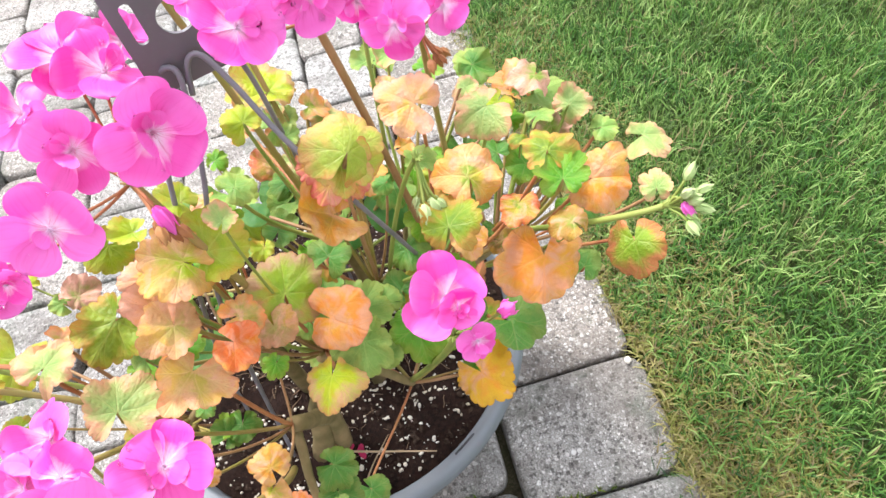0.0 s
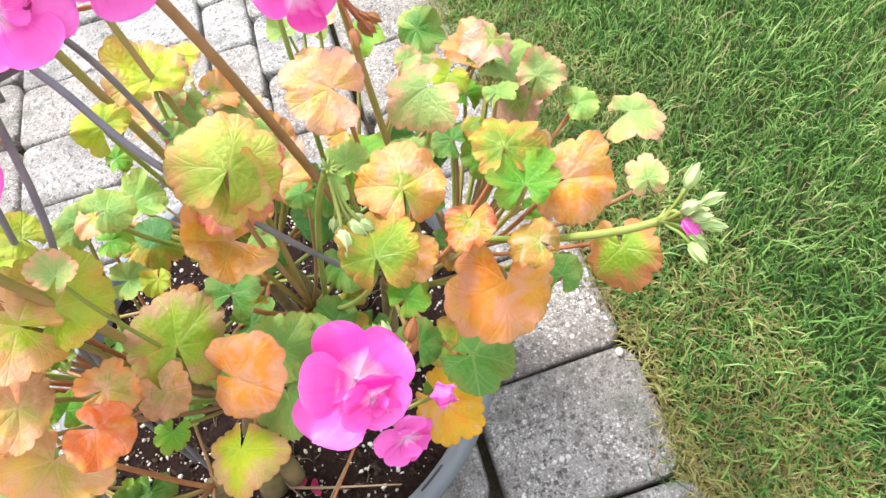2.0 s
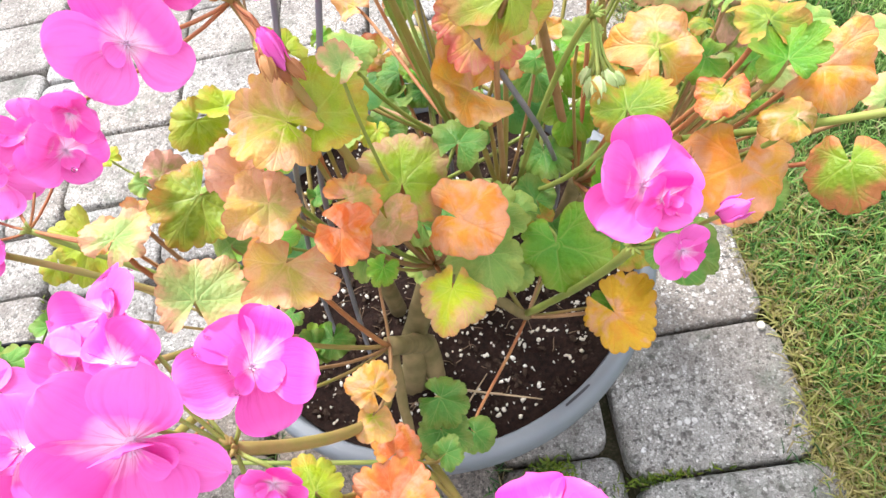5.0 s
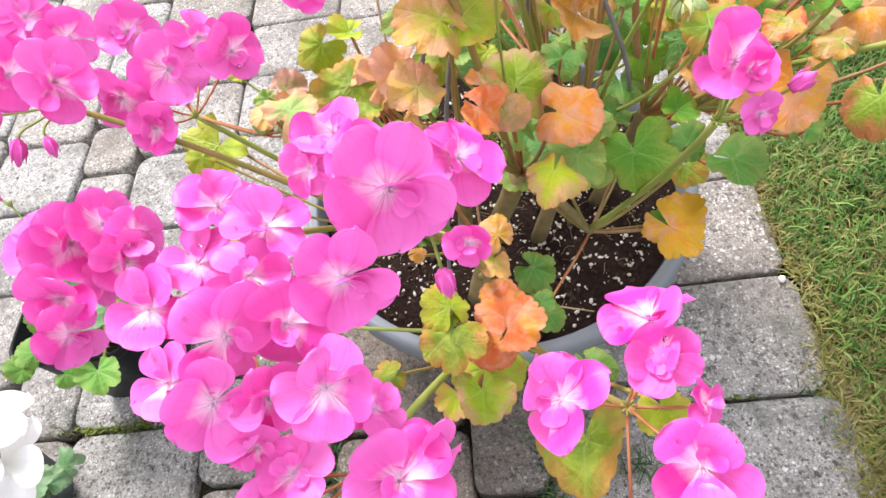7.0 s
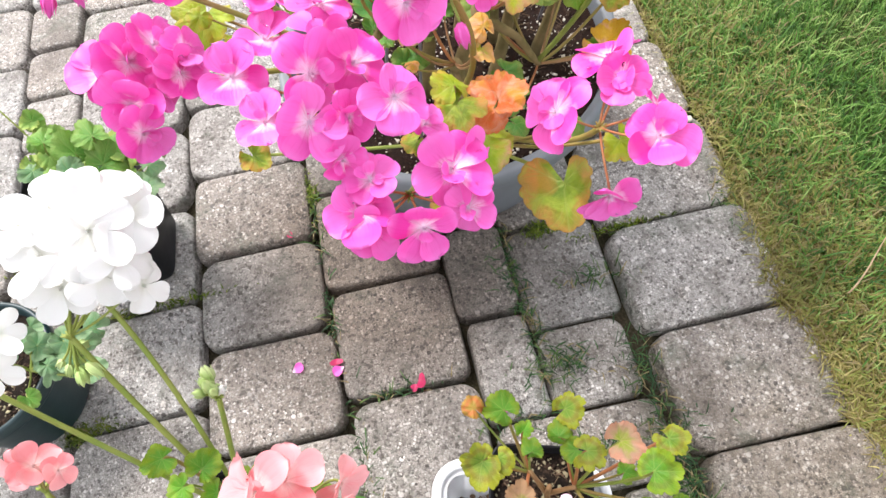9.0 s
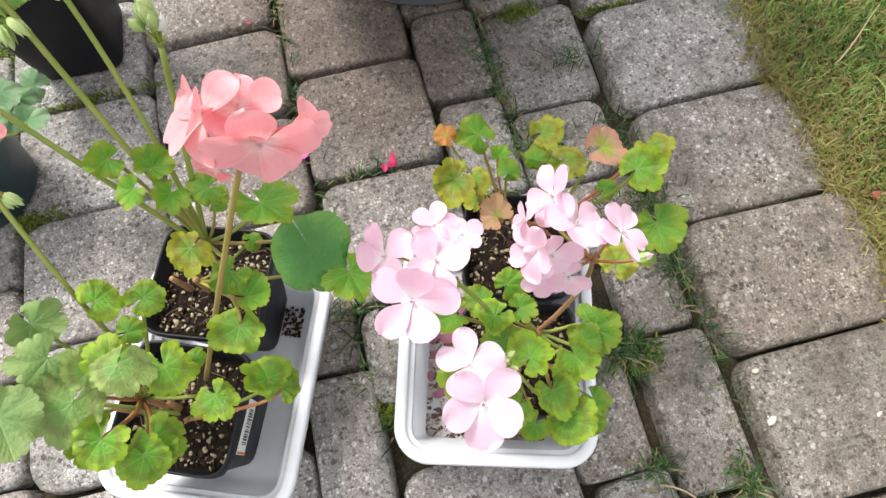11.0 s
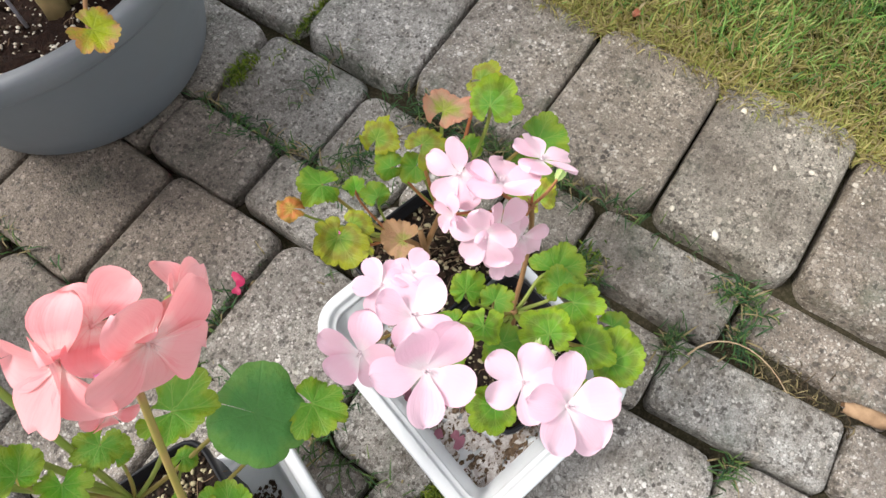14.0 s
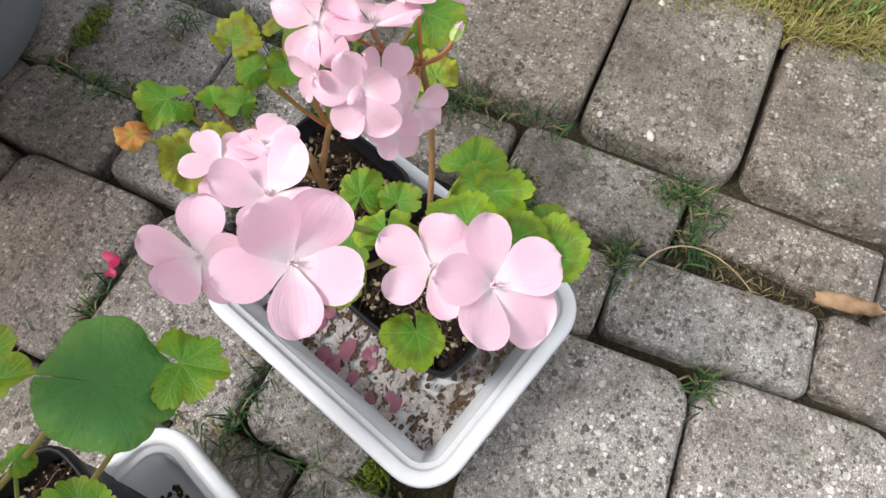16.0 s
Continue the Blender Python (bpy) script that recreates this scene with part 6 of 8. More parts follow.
leaf(B, (0.079, 0.119, 0.168), (-0.817, 0.185, -0.128), (-0.178, -0.108, 0.978), 0.0131, "green_leaf")
leaf(B, (0.120, 0.056, 0.158), (-0.605, 0.501, -0.318), (-0.446, 0.028, 0.894), 0.0212, "green_leaf")
leaf(B, (0.019, 0.124, 0.148), (-0.382, 0.676, 0.339), (0.082, -0.409, 0.909), 0.0112, "olive_zonal")
leaf(C, (-0.107, 0.098, 0.195), (0.237, -0.728, -0.412), (0.242, -0.417, 0.876), 0.0311, "green_dark")
leaf(C, (-0.086, 0.080, 0.176), (0.181, -0.776, -0.347), (0.304, -0.329, 0.894), 0.0199, "green_leaf")
leaf(C, (-0.182, 0.112, 0.212), (-0.681, -0.533, 0.092), (0.295, -0.217, 0.930), 0.0176, "olive_zonal")
leaf(C, (-0.168, 0.101, 0.182), (-0.761, -0.419, -0.046), (0.127, -0.334, 0.934), 0.0172, "green_leaf")
leaf(C, (-0.160, 0.083, 0.173), (0.812, 0.044, -0.309), (0.358, -0.088, 0.929), 0.0167, "green_leaf")
leaf(C, (-0.164, 0.057, 0.191), (-0.324, -0.806, -0.039), (0.223, -0.137, 0.965), 0.0209, "green_zonal")
leaf(C, (-0.151, 0.126, 0.173), (0.792, 0.102, -0.343), (0.401, -0.034, 0.916), 0.0088, "green_leaf")
leaf(C, (-0.160, 0.143, 0.229), (-0.825, -0.271, 0.050), (0.168, -0.341, 0.925), 0.0131, "green_leaf")
leaf(C, (-0.181, 0.141, 0.238), (-0.543, -0.674, 0.086), (0.562, -0.359, 0.745), 0.0140, "green_bright")
leaf(C, (-0.205, 0.150, 0.238), (-0.782, -0.326, -0.197), (-0.062, -0.403, 0.913), 0.0137, "green_bright")
leaf(C, (-0.127, 0.123, 0.229), (0.595, -0.633, -0.041), (0.163, 0.089, 0.983), 0.0231, "green_leaf")
leaf(C, (-0.215, 0.171, 0.247), (-0.816, -0.221, 0.205), (0.338, -0.514, 0.788), 0.0143, "green_leaf")
leaf(C, (-0.187, 0.157, 0.247), (0.604, 0.613, -0.123), (0.502, -0.334, 0.798), 0.0146, "green_leaf")
leaf(C, (-0.163, 0.144, 0.210), (0.652, 0.546, 0.183), (0.002, -0.321, 0.947), 0.0120, "green_leaf")
leaf(D, (-0.211, 0.039, 0.204), (0.255, -0.787, -0.269), (0.133, -0.281, 0.950), 0.0201, "green_zonal")
leaf(D, (-0.182, 0.013, 0.201), (0.340, -0.790, -0.130), (0.238, -0.056, 0.970), 0.0159, "green_zonal")
leaf(D, (-0.162, 0.028, 0.149), (-0.208, 0.841, 0.079), (0.408, 0.015, 0.913), 0.0191, "green_zonal")
leaf(D, (-0.153, 0.019, 0.149), (0.435, 0.708, -0.256), (0.337, 0.129, 0.933), 0.0180, "green_zonal")
leaf(D, (-0.222, 0.037, 0.242), (-0.512, -0.703, 0.014), (0.179, -0.111, 0.977), 0.0186, "pale_zonal")
leaf(D, (-0.244, 0.089, 0.219), (0.601, 0.548, -0.308), (0.540, -0.124, 0.833), 0.0172, "green_zonal")
leaf(D, (-0.217, 0.087, 0.210), (0.675, 0.492, -0.243), (0.366, -0.042, 0.930), 0.0149, "green_zonal")
leaf(D, (-0.264, 0.005, 0.191), (-0.540, -0.668, 0.133), (0.372, -0.117, 0.921), 0.0160, "green_zonal")
leaf(D, (-0.238, -0.008, 0.182), (0.279, -0.795, -0.217), (0.350, -0.130, 0.928), 0.0204, "green_zonal")
leaf(D, (-0.246, 0.041, 0.229), (-0.701, -0.037, 0.514), (0.581, -0.253, 0.774), 0.0155, "pale_zonal")
leaf(D, (-0.200, 0.046, 0.182), (0.811, 0.209, -0.235), (0.311, -0.155, 0.938), 0.0087, "green_leaf")
leaf(D, (-0.228, -0.006, 0.173), (0.664, 0.558, -0.064), (0.207, -0.136, 0.969), 0.0092, "green_leaf")
leaf(D, (-0.229, 0.066, 0.210), (0.783, 0.137, -0.352), (0.426, -0.146, 0.893), 0.0111, "green_leaf")
leaf(D, (-0.294, 0.025, 0.238), (0.241, -0.832, -0.076), (0.449, 0.049, 0.892), 0.0271, "pale_leaf")
leaf(D, (-0.270, 0.055, 0.229), (-0.505, -0.668, 0.234), (0.617, -0.199, 0.761), 0.0209, "pale_leaf")
leaf(D, (-0.262, 0.026, 0.219), (-0.451, -0.743, -0.022), (0.288, -0.203, 0.936), 0.0264, "pale_zonal")
leaf(D, (-0.251, 0.003, 0.210), (-0.607, -0.622, -0.001), (0.269, -0.265, 0.926), 0.0194, "green_zonal")
leaf(D, (-0.232, 0.042, 0.229), (0.608, 0.588, -0.202), (0.484, -0.208, 0.850), 0.0172, "green_zonal")
leaf(D, (-0.232, 0.001, 0.182), (0.287, -0.810, -0.135), (0.408, -0.007, 0.913), 0.0208, "green_zonal")
leaf(D, (-0.285, 0.084, 0.219), (0.345, -0.611, -0.514), (0.624, -0.266, 0.735), 0.0193, "pale_leaf")
leaf(E, (-0.341, 0.496, 0.180), (-0.787, -0.251, 0.270), (0.401, -0.347, 0.848), 0.0208, "weed")
leaf(E, (-0.318, 0.511, 0.200), (-0.431, 0.512, 0.556), (0.486, -0.422, 0.765), 0.0234, "weed")
leaf(E, (-0.294, 0.497, 0.190), (0.798, 0.344, -0.029), (0.226, -0.452, 0.863), 0.0248, "weed")
leaf(E, (-0.295, 0.519, 0.210), (-0.362, 0.695, 0.377), (0.378, -0.281, 0.882), 0.0210, "weed")
leaf(E, (-0.281, 0.484, 0.170), (0.837, 0.218, -0.085), (0.161, -0.248, 0.955), 0.0167, "weed")
leaf(E, (-0.358, 0.479, 0.170), (-0.678, -0.520, 0.160), (0.614, -0.674, 0.412), 0.0211, "weed")
leaf(E, (-0.283, 0.522, 0.190), (0.820, 0.237, -0.168), (0.232, -0.115, 0.966), 0.0195, "weed")
leaf(E, (-0.323, 0.482, 0.170), (0.354, -0.718, -0.340), (0.404, -0.221, 0.888), 0.0170, "weed")
leaf(E, (-0.359, 0.545, 0.190), (-0.359, 0.722, 0.326), (0.415, -0.194, 0.889), 0.0177, "weed")
leaf(E, (-0.362, 0.424, 0.180), (-0.760, -0.393, 0.153), (0.390, -0.439, 0.809), 0.0149, "weed")
leaf(E, (-0.288, 0.414, 0.180), (0.246, -0.815, -0.178), (0.184, -0.157, 0.970), 0.0227, "weed")
leaf(E, (-0.326, 0.420, 0.170), (0.792, -0.123, -0.337), (0.221, -0.626, 0.747), 0.0164, "weed")
leaf(E, (-0.346, 0.434, 0.190), (-0.460, 0.670, 0.309), (0.388, -0.154, 0.909), 0.0165, "weed")
leaf(K, (-0.350, 0.332, 0.150), (0.657, -0.455, -0.342), (0.211, -0.374, 0.903), 0.0184, "weed_grey")
leaf(K, (-0.396, 0.351, 0.140), (0.377, -0.746, -0.239), (0.270, -0.168, 0.948), 0.0160, "weed_grey")
leaf(K, (-0.381, 0.341, 0.130), (0.746, -0.159, -0.417), (0.452, -0.175, 0.875), 0.0135, "weed_grey")
leaf(K, (-0.402, 0.298, 0.120), (0.377, -0.607, -0.496), (0.471, -0.364, 0.804), 0.0118, "weed")
leaf(K, (-0.416, 0.338, 0.140), (0.758, 0.347, -0.248), (0.372, -0.156, 0.915), 0.0146, "weed_grey")
leaf(K, (-0.360, 0.327, 0.140), (0.779, 0.330, -0.200), (0.375, -0.368, 0.851), 0.0213, "weed_grey")
leaf(K, (-0.376, 0.335, 0.150), (0.447, 0.741, -0.088), (0.419, -0.147, 0.896), 0.0153, "weed_grey")
leaf(G, (-0.001, 0.417, 0.400), (0.029, 1.001, 0.244), (0.480, -0.221, 0.849), 0.0234, "green_peach")
leaf(G, (-0.055, 0.466, 0.400), (-0.960, -0.333, 0.173), (0.232, -0.170, 0.958), 0.0120, "peach")
leaf(G, (0.025, 0.398, 0.360), (0.686, 0.770, 0.019), (0.021, -0.043, 0.999), 0.0100, "orange_pink")
leaf(G, (0.023, 0.390, 0.340), (0.981, 0.243, -0.205), (0.225, -0.090, 0.970), 0.0066, "orange_brown")
leaf(G, (0.021, 0.430, 0.300), (0.642, 0.806, 0.036), (0.358, -0.324, 0.876), 0.0139, "green")
leaf(G, (-0.025, 0.431, 0.330), (0.672, 0.782, 0.015), (0.404, -0.363, 0.839), 0.0134, "olive")
leaf(G, (-0.107, 0.466, 0.330), (-0.828, -0.513, 0.337), (0.479, -0.215, 0.851), 0.0113, "yellow_green")
leaf(G, (-0.074, 0.563, 0.330), (0.823, 0.580, -0.221), (0.365, -0.169, 0.916), 0.0170, "green_pink")
leaf(G, (0.065, 0.466, 0.310), (0.926, 0.449, 0.054), (0.038, -0.197, 0.980), 0.0078, "green")
leaf(G, (0.186, 0.674, 0.380), (-1.007, -0.214, -0.055), (-0.033, -0.103, 0.994), 0.0126, "green_pale")
leaf(G, (0.302, 0.558, 0.333), (0.627, 0.818, -0.005), (-0.183, 0.146, 0.972), 0.0202, "green_peach")
leaf(G, (0.307, 0.545, 0.342), (0.882, 0.514, 0.146), (0.043, -0.340, 0.939), 0.0138, "green_bright")
leaf(G, (0.208, 0.707, 0.356), (0.954, 0.150, 0.361), (-0.284, -0.348, 0.894), 0.0209, "green_peach")
leaf(G, (0.265, 0.646, 0.348), (0.072, -0.943, -0.410), (-0.059, -0.402, 0.914), 0.0180, "green_peach")
leaf(G, (0.141, 0.609, 0.361), (0.866, -0.329, -0.452), (0.297, -0.406, 0.864), 0.0122, "green_peach")
leaf(G, (0.267, 0.636, 0.379), (0.819, -0.514, -0.357), (0.045, -0.521, 0.853), 0.0177, "green")
leaf(G, (0.160, 0.593, 0.379), (-0.832, 0.391, 0.467), (0.368, -0.277, 0.888), 0.0134, "green_pale")
leaf(G, (0.144, 0.623, 0.381), (0.551, -0.754, -0.436), (0.327, -0.282, 0.902), 0.0178, "green_peach")
leaf(G, (0.237, 0.534, 0.382), (0.206, 0.932, 0.389), (-0.033, -0.379, 0.925), 0.0151, "green_pale")
leaf(G, (0.103, 0.649, 0.364), (0.955, 0.323, 0.214), (0.034, -0.620, 0.784), 0.0185, "green_pale")
leaf(G, (0.197, 0.721, 0.342), (1.019, -0.011, -0.155), (0.149, -0.079, 0.986), 0.0183, "green_pale")
leaf(G, (0.155, 0.615, 0.349), (-0.765, 0.662, 0.197), (-0.044, -0.330, 0.943), 0.0224, "peach_green")
leaf(G, (0.102, 0.657, 0.352), (0.881, -0.374, -0.383), (0.214, -0.407, 0.888), 0.0138, "peach_green")
leaf(G, (0.305, 0.647, 0.333), (-0.277, 0.979, 0.163), (0.136, -0.126, 0.983), 0.0245, "peach_green")
leaf(G, (0.112, 0.645, 0.322), (-0.975, 0.286, 0.174), (0.108, -0.219, 0.970), 0.0218, "green_peach")
leaf(G, (0.273, 0.590, 0.378), (-0.669, -0.780, 0.084), (0.320, -0.174, 0.931), 0.0153, "yellow_green")
leaf(G, (0.166, 0.578, 0.368), (0.546, 0.843, 0.233), (-0.069, -0.223, 0.972), 0.0147, "green_pink")
leaf(G, (0.313, 0.587, 0.339), (0.261, -0.930, -0.360), (0.104, -0.334, 0.937), 0.0187, "green_pink")
leaf(G, (0.286, 0.610, 0.337), (-0.119, 0.935, 0.418), (0.228, -0.373, 0.899), 0.0167, "green_bright")
leaf(G, (0.295, 0.503, 0.378), (0.870, -0.494, -0.248), (0.074, -0.341, 0.937), 0.0151, "green_peach")
leaf(G, (0.279, 0.547, 0.351), (-1.016, 0.066, 0.160), (0.122, -0.356, 0.926), 0.0178, "green_bright")
leaf(G, (0.038, 0.668, 0.328), (0.881, 0.536, -0.018), (0.224, -0.337, 0.914), 0.0123, "green_bright")
leaf(G, (0.308, 0.606, 0.378), (-0.733, -0.724, 0.036), (0.194, -0.149, 0.970), 0.0190, "green_pink")
leaf(G, (0.068, 0.684, 0.337), (-0.772, 0.680, 0.063), (-0.282, -0.401, 0.871), 0.0179, "peach")
leaf(G, (0.287, 0.561, 0.325), (-0.888, -0.418, -0.315), (-0.040, -0.546, 0.837), 0.0131, "lime")
leaf(G, (0.333, 0.601, 0.346), (0.914, 0.440, 0.182), (-0.158, -0.078, 0.984), 0.0180, "green_pale")
leaf(G, (0.297, 0.572, 0.370), (0.900, 0.496, 0.077), (-0.188, 0.193, 0.963), 0.0148, "green_pale")
leaf(G, (0.222, 0.559, 0.356), (0.546, -0.847, -0.219), (0.201, -0.122, 0.972), 0.0155, "yellow_green")
leaf(G, (0.110, 0.656, 0.379), (-0.878, 0.503, 0.198), (0.000, -0.366, 0.930), 0.0157, "green_peach")
leaf(G, (0.084, 0.520, 0.375), (-0.156, -0.995, -0.220), (-0.025, -0.212, 0.977), 0.0096, "yellow_green")
leaf(G, (-0.007, 0.511, 0.371), (0.874, 0.462, -0.291), (0.240, 0.151, 0.959), 0.0118, "orange_pink")
leaf(G, (0.042, 0.589, 0.363), (-0.779, -0.672, 0.070), (0.221, -0.156, 0.963), 0.0156, "peach")
leaf(G, (0.020, 0.500, 0.364), (0.184, 1.001, -0.166), (0.285, 0.106, 0.953), 0.0113, "green_pale")
leaf(G, (0.026, 0.597, 0.354), (-0.641, 0.659, 0.466), (0.429, -0.204, 0.880), 0.0181, "green_pale")
leaf(G, (0.064, 0.530, 0.369), (0.993, 0.173, -0.218), (0.234, -0.132, 0.963), 0.0139, "green_pale")
leaf(G, (0.093, 0.495, 0.377), (-0.225, 0.951, 0.329), (0.403, -0.213, 0.890), 0.0144, "peach_green")
leaf(G, (0.013, 0.548, 0.346), (0.875, 0.483, -0.254), (0.390, -0.238, 0.889), 0.0171, "green_bright")
leaf(G, (0.022, 0.499, 0.374), (-0.725, 0.417, 0.602), (0.569, -0.171, 0.804), 0.0120, "green_bright")
leaf(G, (0.098, 0.476, 0.340), (-0.647, 0.657, 0.460), (0.321, -0.311, 0.895), 0.0165, "green_pale")
leaf(G, (0.049, 0.622, 0.329), (0.774, -0.676, -0.084), (0.078, -0.036, 0.996), 0.0246, "green_pale")
leaf(G, (0.003, 0.527, 0.255), (-0.266, 0.968, 0.233), (0.357, -0.124, 0.926), 0.0139, "green")
leaf(G, (0.075, 0.688, 0.284), (-0.961, -0.308, -0.212), (-0.002, -0.562, 0.827), 0.0199, "red_green")
leaf(G, (0.164, 0.503, 0.305), (-0.988, 0.217, -0.197), (-0.205, -0.044, 0.978), 0.0171, "olive")
leaf(G, (0.255, 0.619, 0.290), (-0.891, -0.264, -0.447), (-0.392, -0.196, 0.899), 0.0173, "green_dark")
leaf(G, (0.211, 0.541, 0.286), (0.589, 0.772, 0.346), (0.101, -0.470, 0.877), 0.0126, "green_pale")
leaf(G, (0.010, 0.498, 0.303), (-0.174, 1.013, -0.083), (0.190, 0.113, 0.975), 0.0199, "green_dark")
leaf(G, (0.079, 0.671, 0.269), (-0.966, 0.162, 0.322), (0.232, -0.388, 0.892), 0.0229, "green_dark")
leaf(G, (0.105, 0.641, 0.281), (-0.944, 0.407, 0.081), (-0.023, -0.245, 0.969), 0.0169, "green")
leaf(G, (0.216, 0.550, 0.268), (0.982, 0.198, 0.244), (-0.206, -0.169, 0.964), 0.0155, "green")
leaf(G, (0.055, 0.527, 0.274), (0.396, -0.950, -0.056), (0.104, -0.015, 0.994), 0.0225, "green")
leaf(G, (-0.041, 0.507, 0.298), (0.760, -0.678, -0.157), (-0.003, -0.228, 0.974), 0.0146, "green_bright")
leaf(G, (0.082, 0.646, 0.275), (-1.027, -0.075, -0.041), (-0.023, -0.227, 0.974), 0.0193, "green_pale")
leaf(G, (-0.062, 0.599, 0.259), (-0.959, 0.150, 0.348), (0.285, -0.293, 0.913), 0.0232, "green_pale")
leaf(G, (0.137, 0.625, 0.289), (-0.786, -0.408, -0.528), (-0.097, -0.712, 0.695), 0.0209, "green")
leaf(G, (0.247, 0.620, 0.303), (0.032, -1.004, -0.234), (-0.127, -0.229, 0.965), 0.0209, "green")
leaf(G, (0.176, 0.502, 0.276), (-0.772, -0.622, -0.284), (-0.182, -0.213, 0.960), 0.0123, "green")
leaf(G, (0.097, 0.578, 0.285), (0.700, -0.650, -0.387), (0.257, -0.275, 0.926), 0.0142, "green_bright")
leaf(G, (0.112, 0.645, 0.299), (-0.866, 0.533, 0.172), (0.005, -0.300, 0.954), 0.0258, "green_bright")
leaf(G, (0.089, 0.660, 0.287), (-0.154, 0.998, 0.209), (0.076, -0.193, 0.978), 0.0237, "green")
leaf(G, (0.098, 0.477, 0.299), (-0.772, 0.673, 0.120), (-0.142, -0.330, 0.933), 0.0191, "green_pale")
leaf(G, (0.101, 0.524, 0.287), (1.007, -0.173, -0.140), (0.112, -0.143, 0.983), 0.0194, "green")
leaf(G, (0.238, 0.569, 0.309), (-0.908, 0.466, 0.145), (0.162, 0.010, 0.987), 0.0149, "green_dark")
leaf(G, (0.049, 0.609, 0.304), (-0.651, -0.794, 0.093), (0.417, -0.239, 0.877), 0.0234, "olive")
leaf(G, (0.050, 0.511, 0.267), (-0.548, -0.861, -0.147), (0.088, -0.222, 0.971), 0.0191, "green_pale")
leaf(G, (0.101, 0.535, 0.285), (-0.397, 0.881, 0.358), (-0.010, -0.381, 0.925), 0.0147, "olive")
leaf(G, (0.101, 0.502, 0.294), (0.885, -0.466, -0.251), (0.147, -0.237, 0.960), 0.0143, "green_dark")
leaf(G, (0.126, 0.495, 0.300), (-0.292, -0.988, 0.038), (0.141, -0.004, 0.990), 0.0204, "green_dark")
leaf(G, (0.075, 0.599, 0.295), (0.479, 0.785, 0.466), (-0.260, -0.371, 0.892), 0.0199, "green")
leaf(G, (0.111, 0.665, 0.257), (0.757, -0.629, -0.309), (0.129, -0.308, 0.943), 0.0208, "green")
leaf(G, (0.217, 0.469, 0.287), (0.488, -0.908, -0.018), (-0.271, -0.164, 0.948), 0.0174, "olive")
leaf(G, (0.179, 0.557, 0.360), (-0.595, -0.805, -0.245), (0.181, -0.406, 0.896), 0.0195, "green")
leaf(G, (0.161, 0.554, 0.380), (0.191, -0.970, -0.291), (-0.218, -0.320, 0.922), 0.0158, "peach_green")
leaf(G, (0.196, 0.537, 0.340), (-0.463, -0.813, -0.433), (0.023, -0.480, 0.877), 0.0197, "green_bright")
leaf(G, (0.176, 0.518, 0.330), (-0.033, -1.019, -0.150), (-0.193, -0.137, 0.972), 0.0180, "green")
leaf(G, (0.141, 0.528, 0.370), (-0.914, -0.344, -0.329), (-0.242, -0.252, 0.937), 0.0158, "green_pale")
leaf(G, (0.213, 0.552, 0.360), (0.138, -0.874, -0.529), (-0.133, -0.528, 0.839), 0.0169, "olive")
leaf(G, (0.170, 0.562, 0.330), (-0.978, -0.325, -0.014), (0.156, -0.505, 0.849), 0.0196, "green_dark")
leaf(G, (0.226, 0.552, 0.330), (-0.926, 0.129, -0.434), (-0.439, -0.248, 0.863), 0.0262, "green")
leaf(G, (0.138, 0.586, 0.350), (0.389, -0.858, -0.418), (0.099, -0.400, 0.911), 0.0180, "lime")
leaf(G, (0.202, 0.590, 0.340), (0.664, -0.782, 0.099), (-0.372, -0.201, 0.906), 0.0259, "green_bright")
leaf(E, (-0.329, 0.535, 0.174), (-0.780, -0.190, 0.334), (0.437, -0.574, 0.693), 0.0140, "weed")
leaf(E, (-0.339, 0.485, 0.198), (0.719, 0.401, -0.280), (0.487, -0.299, 0.821), 0.0105, "green_pale")
leaf(E, (-0.349, 0.543, 0.180), (0.297, 0.814, 0.070), (0.227, -0.165, 0.960), 0.0157, "weed")
leaf(E, (-0.391, 0.605, 0.165), (0.575, -0.086, -0.647), (0.585, -0.553, 0.593), 0.0151, "weed")
leaf(E, (-0.368, 0.555, 0.185), (-0.800, 0.013, 0.341), (0.385, -0.161, 0.909), 0.0124, "weed")
leaf(E, (-0.342, 0.539, 0.167), (0.479, 0.725, -0.016), (0.237, -0.136, 0.962), 0.0175, "weed")
leaf(E, (-0.338, 0.485, 0.202), (-0.549, 0.672, 0.061), (0.186, 0.063, 0.981), 0.0148, "weed_grey")
leaf(E, (-0.311, 0.543, 0.182), (-0.567, -0.656, -0.065), (0.117, -0.197, 0.973), 0.0119, "weed")
leaf(E, (-0.271, 0.471, 0.181), (0.060, -0.863, -0.092), (0.449, -0.064, 0.891), 0.0179, "green_pale")
leaf(E, (-0.283, 0.511, 0.186), (-0.749, -0.332, 0.292), (0.439, -0.227, 0.869), 0.0153, "weed")
leaf(E, (-0.315, 0.505, 0.169), (0.022, -0.777, -0.389), (0.038, -0.447, 0.894), 0.0170, "weed_grey")
leaf(E, (-0.386, 0.544, 0.165), (0.376, -0.705, -0.344), (0.595, -0.073, 0.800), 0.0138, "green_pale")
leaf(E, (-0.295, 0.472, 0.176), (0.066, 0.864, 0.067), (0.433, -0.103, 0.895), 0.0208, "weed")
leaf(E, (-0.299, 0.528, 0.183), (0.022, 0.836, 0.239), (0.297, -0.270, 0.916), 0.0147, "weed")
leaf(E, (-0.392, 0.603, 0.165), (-0.499, -0.653, 0.285), (0.687, -0.222, 0.692), 0.0119, "green_pale")
